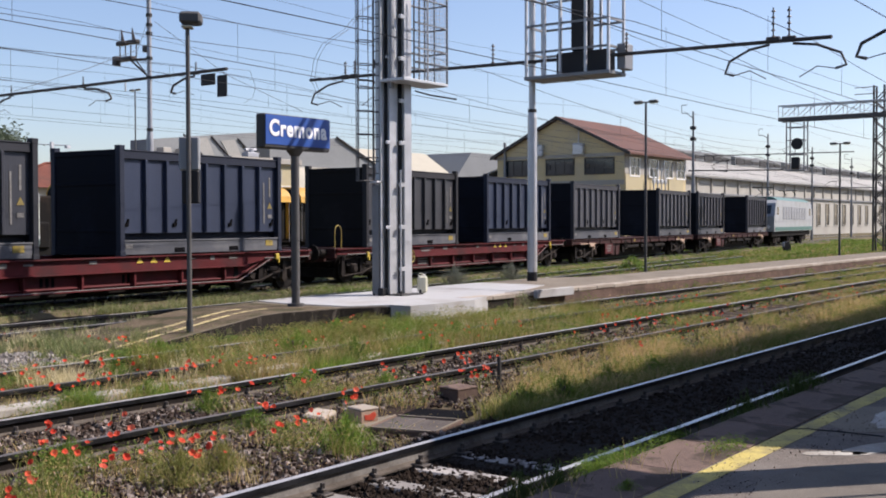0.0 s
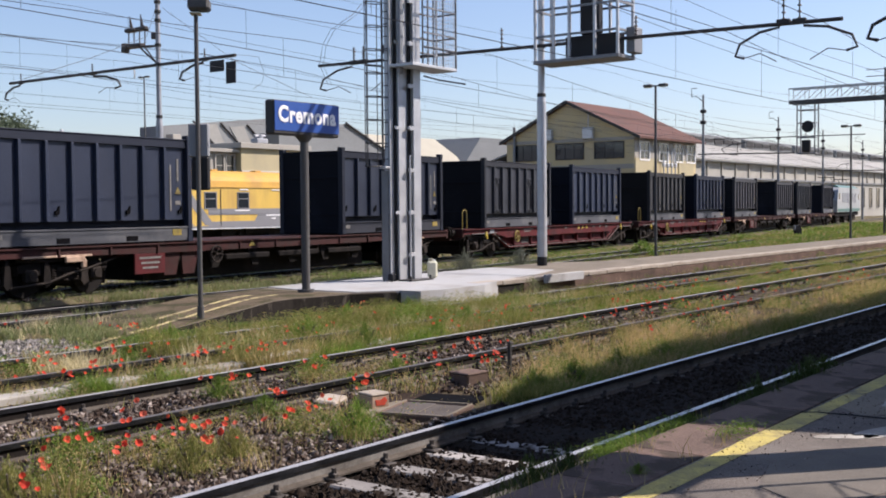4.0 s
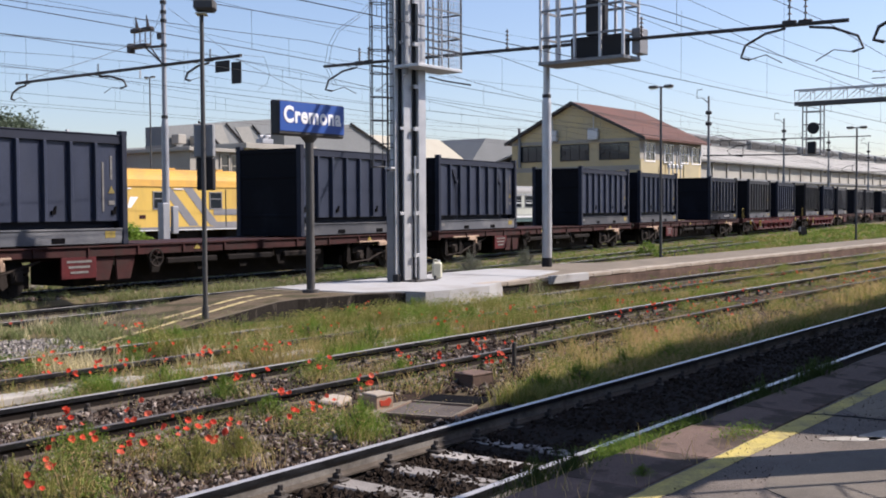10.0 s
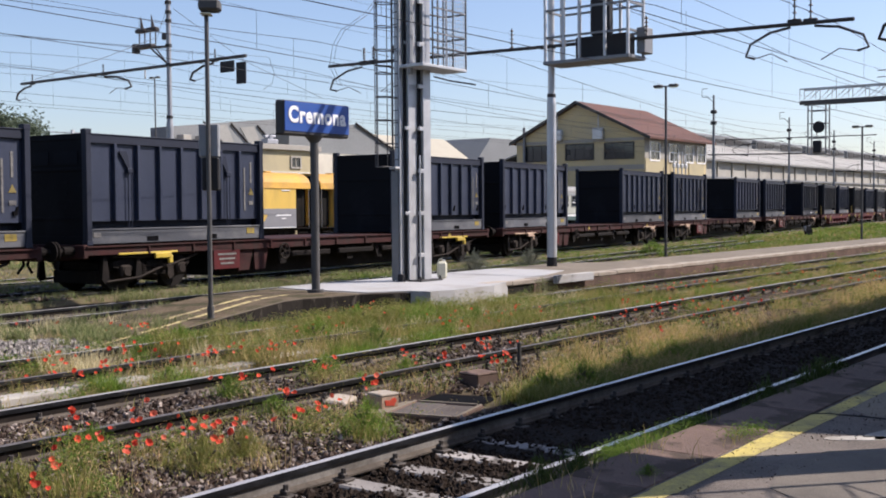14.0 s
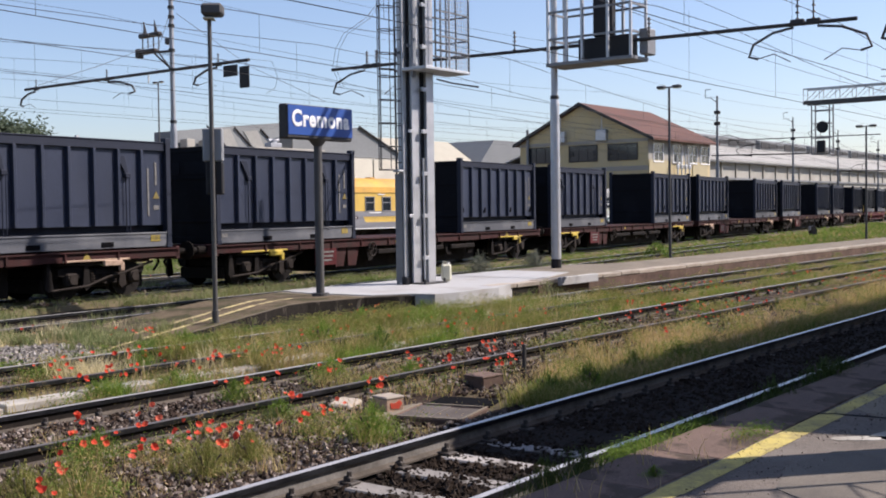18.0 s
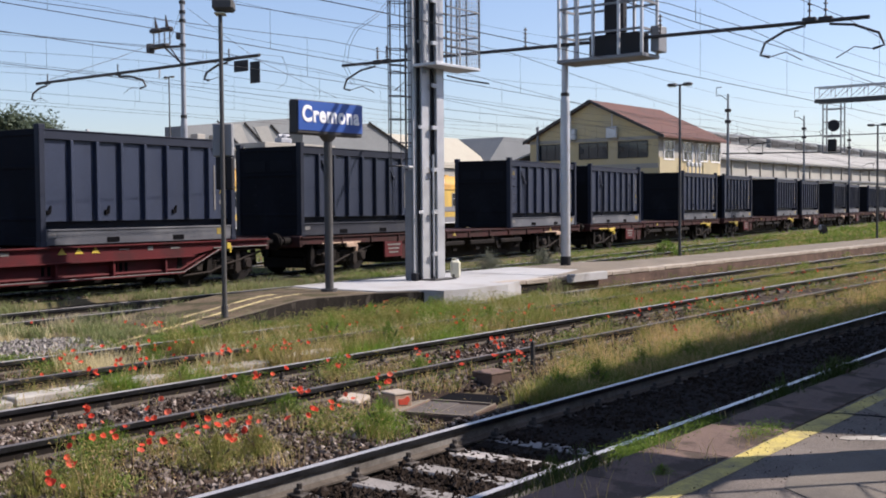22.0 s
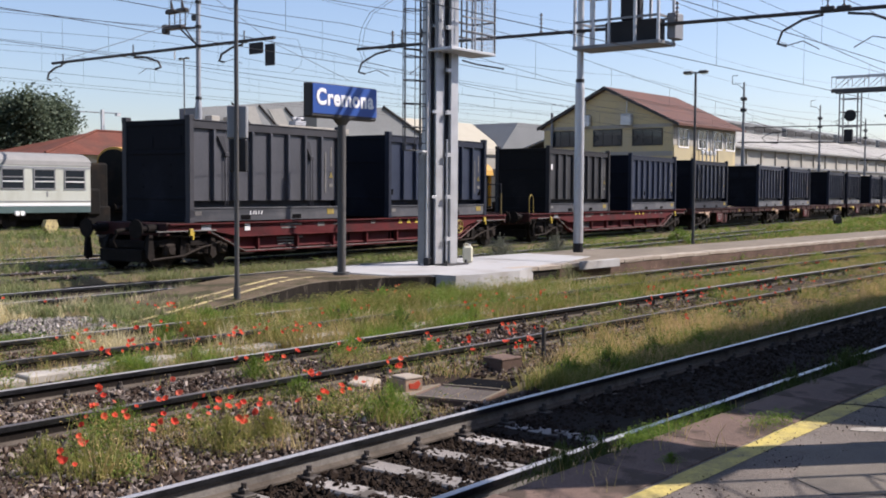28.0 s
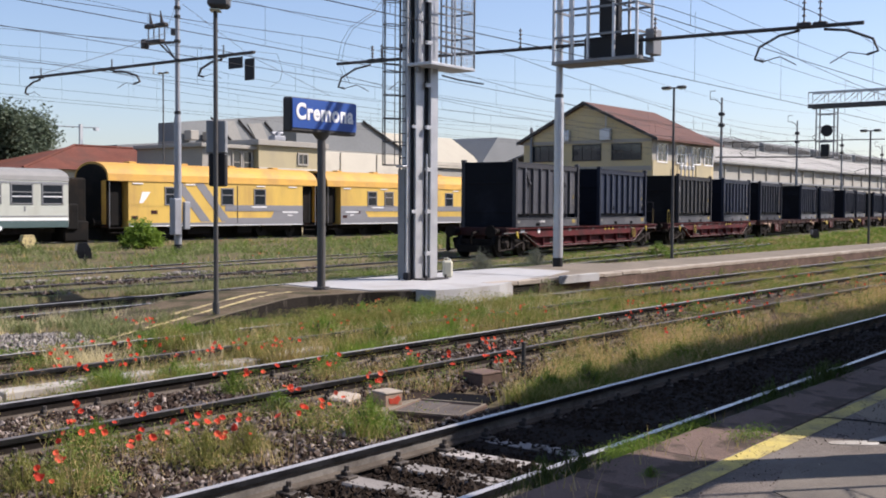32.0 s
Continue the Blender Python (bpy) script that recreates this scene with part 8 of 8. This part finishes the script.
def bush(name, x, y, z, size, n, material, label, seed, category="bush"):
    """A shrub: bent stems and a crown of small single leaves with gaps."""
    r = random.Random(seed)
    t = thing(name, label, category, pose(x, y, z))
    for k in range(5):
        bm = B()
        a = r.uniform(0, 6.3)
        e = Vector((math.cos(a) * size * 0.4, math.sin(a) * size * 0.4, size * r.uniform(0.6, 0.9)))
        pipe(bm, [(0, 0, 0), e * 0.5 + Vector((0, 0, 0.1 * size)), e], 0.02 * size + 0.004, 5)
        part("stem", bm, M["bark"], t)
    v, f = [], []
    for _ in range(n):
        d = Vector((r.gauss(0, 1), r.gauss(0, 1), r.gauss(0, 1))).normalized()
        w = 0.55 + 0.45 * noise.noise(d * 2.3 + Vector((seed, 0, 0)))
        if size > 1:
            w += 0.5 * noise.noise(d * 5.0 + Vector((0, seed, 0)))
        p = d * size * (0.55 + 0.5 * w) * r.uniform(0.45, 1.0) ** 0.6
        p.z = abs(p.z) * 1.15 + 0.08 * size
        fine = size <= 0.5 or material == M["sage"]
        if fine:
            far = min(1.4, abs(r.gauss(0, 0.55)))
            p = Vector((d.x, d.y, 0)).normalized() * far * size
            reach = 0.5 + 0.6 * w + 0.35 * noise.noise((p.x * 9, p.y * 9, seed))
            p.z = size * 1.3 * reach * (1 - 0.45 * far) * r.uniform(0.05, 1.0)
        q = Euler((1.57 + r.uniform(-0.7, 0.7), r.uniform(-0.6, 0.6), r.uniform(0, 6.3)) if fine else (r.uniform(-1, 1), r.uniform(-1, 1), r.uniform(0, 6.3))).to_matrix()
        s = (min(size, 0.45) * r.uniform(0.02, 0.036)) if fine else size * r.uniform(0.035, 0.06)
        i = len(v)
        for a, b, c in ((-0.4, 0, 0), (0, -1, 0.2), (0.4, 0, 0), (0, 1, -0.1)):
            v.append(p + q @ Vector((a * s * (0.8 if fine else 1.4), b * s * (3.4 if fine else 1.9), c * s)))
        f.append((i, i + 1, i + 2, i + 3))
    me = bpy.data.meshes.new("foliage")
    me.from_pydata(v, [], f)
    me.materials.append(material)
    ob = new("foliage", me)
    ob.parent = t
    ob["kind"] = "stuff"
    return t


bush("bush", 35.0, 45.7, GZ, 1.25, 5200, M["fresh"], "bright green bush in front of the yellow coach", 3)
bush("shrub", 27.6, 19.6, GZ, 0.72, 5200, M["sage"], "grey-green shrub behind the island platform", 4)
bush("shrub", 31.2, 19.9, GZ, 0.68, 5200, M["sage"], "grey-green shrub beside the catenary mast", 5)
bush("weed_clump", 42.5, 21.0, GZ, 0.7, 800, M["lush"], "green weeds beside the goods line", 6, "weeds")
bush("weed_clump", 21.95, 13.65, PZ - 0.3, 0.36, 700, M["yard_green"], "yellow-green weeds at the platform edge", 7, "weeds")
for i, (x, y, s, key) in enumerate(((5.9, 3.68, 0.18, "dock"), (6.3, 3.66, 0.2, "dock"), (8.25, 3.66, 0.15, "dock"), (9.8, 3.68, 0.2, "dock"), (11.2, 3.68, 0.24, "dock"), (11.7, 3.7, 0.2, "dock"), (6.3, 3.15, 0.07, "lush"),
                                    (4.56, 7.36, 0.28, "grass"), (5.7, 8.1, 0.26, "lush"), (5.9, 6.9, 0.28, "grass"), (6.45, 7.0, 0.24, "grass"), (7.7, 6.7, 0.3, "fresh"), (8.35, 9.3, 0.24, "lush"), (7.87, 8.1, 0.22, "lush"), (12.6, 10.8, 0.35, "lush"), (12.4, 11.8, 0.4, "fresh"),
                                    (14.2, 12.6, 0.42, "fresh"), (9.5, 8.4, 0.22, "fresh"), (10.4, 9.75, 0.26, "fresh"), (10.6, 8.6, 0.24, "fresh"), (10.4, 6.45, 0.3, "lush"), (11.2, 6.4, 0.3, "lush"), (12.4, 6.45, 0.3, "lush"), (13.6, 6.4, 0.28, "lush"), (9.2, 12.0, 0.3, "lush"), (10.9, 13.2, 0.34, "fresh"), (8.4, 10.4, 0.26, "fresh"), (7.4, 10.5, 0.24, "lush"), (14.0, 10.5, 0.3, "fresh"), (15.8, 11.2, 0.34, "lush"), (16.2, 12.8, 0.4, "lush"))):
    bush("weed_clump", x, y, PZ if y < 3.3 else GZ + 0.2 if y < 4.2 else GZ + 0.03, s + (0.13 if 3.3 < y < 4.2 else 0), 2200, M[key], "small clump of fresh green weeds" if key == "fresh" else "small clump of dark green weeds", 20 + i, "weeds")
leafage("sprawling_weed", 700, 7.45, 8.35, strip(3.03, 3.2), lambda x, y: max(0.0, 1 - ((x - 7.9) / 0.42) ** 2 - ((y - 3.11) / 0.1) ** 2), lambda x, y: 0.07, 0.011, M["lush"], "flat sprawling green plant on the platform edge", 45, z=PZ)
leafage("kerb_moss", 14000, 6.0, 12.8, strip(3.57, 3.74), lambda x, y: max(0, min(1, (0.9 if 6.7 < x < 8.2 else -0.6) + 1.2 * patchy(x, y, 1.2, 3))), lambda x, y: 0.36, 0.01, M["lush"], "low green weeds along the kerb", 37, z=-0.1)
blades("platform_stems", scatter(60, 5.4, 8.4, strip(3.0, 3.6), lambda x, y: 0.5, lambda x, y: 0.2, 0.0025, z=PZ, seed=24, lean=0.4), M["straw"], "dry weed stems on the platform edge")


def tree(x, y, h, spread, n, seed, label):
    r = random.Random(seed)
    t = thing("tree", label, "tree", pose(x, y, GZ))
    bm = B()
    rod(bm, (0, 0, 0), (0.2, 0.1, h * 0.45), 0.3, 10, 0.2)
    part("trunk", bm, M["bark"], t)
    tips = []
    for k in range(9):
        a = k * 0.7 + r.uniform(-0.2, 0.2)
        e = Vector((math.cos(a) * spread * r.uniform(0.35, 0.8), math.sin(a) * spread * r.uniform(0.35, 0.8), h * r.uniform(0.55, 0.92)))
        bm = B()
        pipe(bm, [(0.15, 0.08, h * r.uniform(0.25, 0.42)), e * 0.6 + Vector((0, 0, h * 0.12)), e], 0.09, 6)
        part("limb", bm, M["bark"], t)
        tips += [e, e * 0.75 + Vector((0, 0, h * 0.1))]
    v, f = [], []
    for c in tips:
        for _ in range(n // len(tips)):
            d = Vector((r.gauss(0, 1), r.gauss(0, 1), r.gauss(0, 0.8)))
            p = c + d * spread * 0.2
            q = Euler((r.uniform(-1, 1), r.uniform(-1, 1), r.uniform(0, 6.3))).to_matrix()
            s = r.uniform(0.12, 0.22)
            i = len(v)
            for a, b, e in ((-0.5, 0, 0), (0, -1, 0.2), (0.5, 0, 0), (0, 1, -0.2)):
                v.append(p + q @ Vector((a * s, b * s, e * s)))
            f.append((i, i + 1, i + 2, i + 3))
    me = bpy.data.meshes.new("crown")
    me.from_pydata(v, [], f)
    me.materials.append(M["leaf"])
    ob = new("crown", me)
    ob.parent = t
    ob["kind"] = "stuff"
    return t


tree(51.9, 85.0, 9.9, 4.0, 36000, 41, "broad dark green tree behind the coaches")
tree(46.6, 88.0, 9.7, 4.4, 24000, 42, "broad dark green tree behind the coaches")


# ---- unseen platform roof that casts the shade ----
def canopy():
    t = thing("platform_canopy", "unseen steel platform roof shaped to shade the main line", "canopy", kind="structure")
    bm = B()
    # outline bent so that its shadow meets the wanted edge
    prism(bm, [(13.2, -4.0), (12.79, -1.66), (12.57, -1.04), (12.4, -0.28), (12.3, 1.5), (12.5, 2.1), (13.2, 2.37), (14.5, 2.45), (17.0, 2.57), (21.2, 2.81), (140, 2.81), (140, -4.0)], "z", 5.95, 6.2)
    part("roof", bm, M["galv_dark"], t)
    for i in range(9):
        x = 16.5 + i * 10
        bm = B()
        box(bm, (x, -0.8, 3.05), (0.24, 0.24, 5.7), 0.02)
        part("column", bm, M["iron"], t)
        bm = B()
        box(bm, (x, -0.8, 5.83), (0.2, 5.6, 0.24))
        part("beam", bm, M["iron"], t)
    return t


canopy()


def platform_wear():
    """Repair patches, tar seams and crumbs on the near platform."""
    r = random.Random(91)
    for k in range(16):
        x, y = r.uniform(4.5, 16), r.uniform(-0.5, 2.6)
        bm = B()
        w, d = r.uniform(0.5, 1.6), r.uniform(0.3, 0.9)
        pts = [(x + w * math.cos(a) * r.uniform(0.8, 1.1), y + d * math.sin(a) * r.uniform(0.8, 1.1)) for a in [i * math.pi / 4 for i in range(8)]]
        prism(bm, pts, "z", PZ - 0.01, PZ + 0.001 + 0.0003 * k)
        solid("asphalt_patch", bm, M["concrete"] if k % 3 == 0 else M["asphalt_old"], "worn repair patch on the platform asphalt", "patch", "structure")
    bm = B()
    for k in range(7):
        x, y = r.uniform(4.5, 12), r.uniform(0.2, 2.9)
        a = r.uniform(-0.5, 0.5) + (1.4 if k % 2 else 0)
        pts = []
        for i in range(7):
            pts.append((x, y, PZ + 0.006))
            a += r.uniform(-0.5, 0.5)
            x += 0.3 * math.cos(a)
            y = min(3.0, y + 0.3 * math.sin(a))
        pipe(bm, pts, 0.005, 4)
    tagged(solid("tar_seams", bm, M["black"], "thin dark cracks in the platform asphalt", "cracks"), kind="stuff")


platform_wear()
# pale patches: worn asphalt, and sunlit spots painted in near x = 8
for x, y, w, d, a0 in ((8.2, 2.42, 0.3, 0.09, -0.9), (8.6, 2.2, 0.45, 0.16, -0.4), (10.2, 2.45, 0.9, 0.2, 0.02), (11.8, 2.5, 0.7, 0.22, 0.0), (6.9, 3.25, 0.1, 0.04, 0.2)):
    bm = B()
    ring = [(w * math.cos(k * math.pi / 9) * (0.85 + 0.2 * noise.noise((k * 1.3, x, 0))), d * math.sin(k * math.pi / 9) * (0.85 + 0.3 * noise.noise((k * 1.1, x, 5)))) for k in range(18)]
    prism(bm, [(x + u * math.cos(a0) - v * math.sin(a0), y + u * math.sin(a0) + v * math.cos(a0)) for u, v in ring], "z", PZ - 0.01, PZ + 0.0035)
    solid("asphalt_patch", bm, M["slab"], "pale patch on the asphalt, as wear and painted sunlight", "patch", "structure")
stones(1500, 12, "platform_crumbs", (4.5, 12.0, 2.4, 3.5), lambda x, y: max(0.0, 0.3 + patchy(x, y, 1.5, 5)), 0.007, lambda x, y: PZ + 0.003, "crumbs of stone on the platform edge", M["stone"])


def lattice_mast():
    # added out of view, only for its net of shadows on the platform
    t = thing("lattice_mast", "unseen slender lattice mast added to cast criss-cross shadows", "mast", pose(8.35, 0.2, PZ))
    for x in (-0.28, 0.28):
        for y in (-0.28, 0.28):
            bm = B()
            rod(bm, (x, y, 0), (x, y, 6.5), 0.022, 6)
            part("leg", bm, M["galv_dark"], t)
    for i in range(13):
        for s in (-1, 1):
            bm = B()
            rod(bm, (-0.28, s * 0.28, i * 0.5), (0.28, s * 0.28, i * 0.5 + 0.5), 0.009, 5)
            part("brace", bm, M["galv_dark"], t)
            bm = B()
            rod(bm, (s * 0.28, 0.28, i * 0.5), (s * 0.28, -0.28, i * 0.5 + 0.5), 0.009, 5)
            part("brace", bm, M["galv_dark"], t)
    return t


lattice_mast()
# unseen post; the box widens its shadow over the kerb
bm = B()
rod(bm, (0, 0, 0), (0, 0, 5.6), 0.29, 14)
box(bm, (0, 0, 4.6), (0.8, 0.8, 1.6), 0.03)
solid("platform_post", bm, M["galv_dark"], "unseen grey post with a box, added to cast the platform's shadow band", "post", m=pose(9.25, 0.65, PZ))
bm = B()
box(bm, (0, 0, 4.0), (160, 14, 9), 0.05)
solid("station_building", bm, M["stucco_yellow"], "plain yellow station building behind the platform", "building", m=pose(40, -17, GZ))

motions()
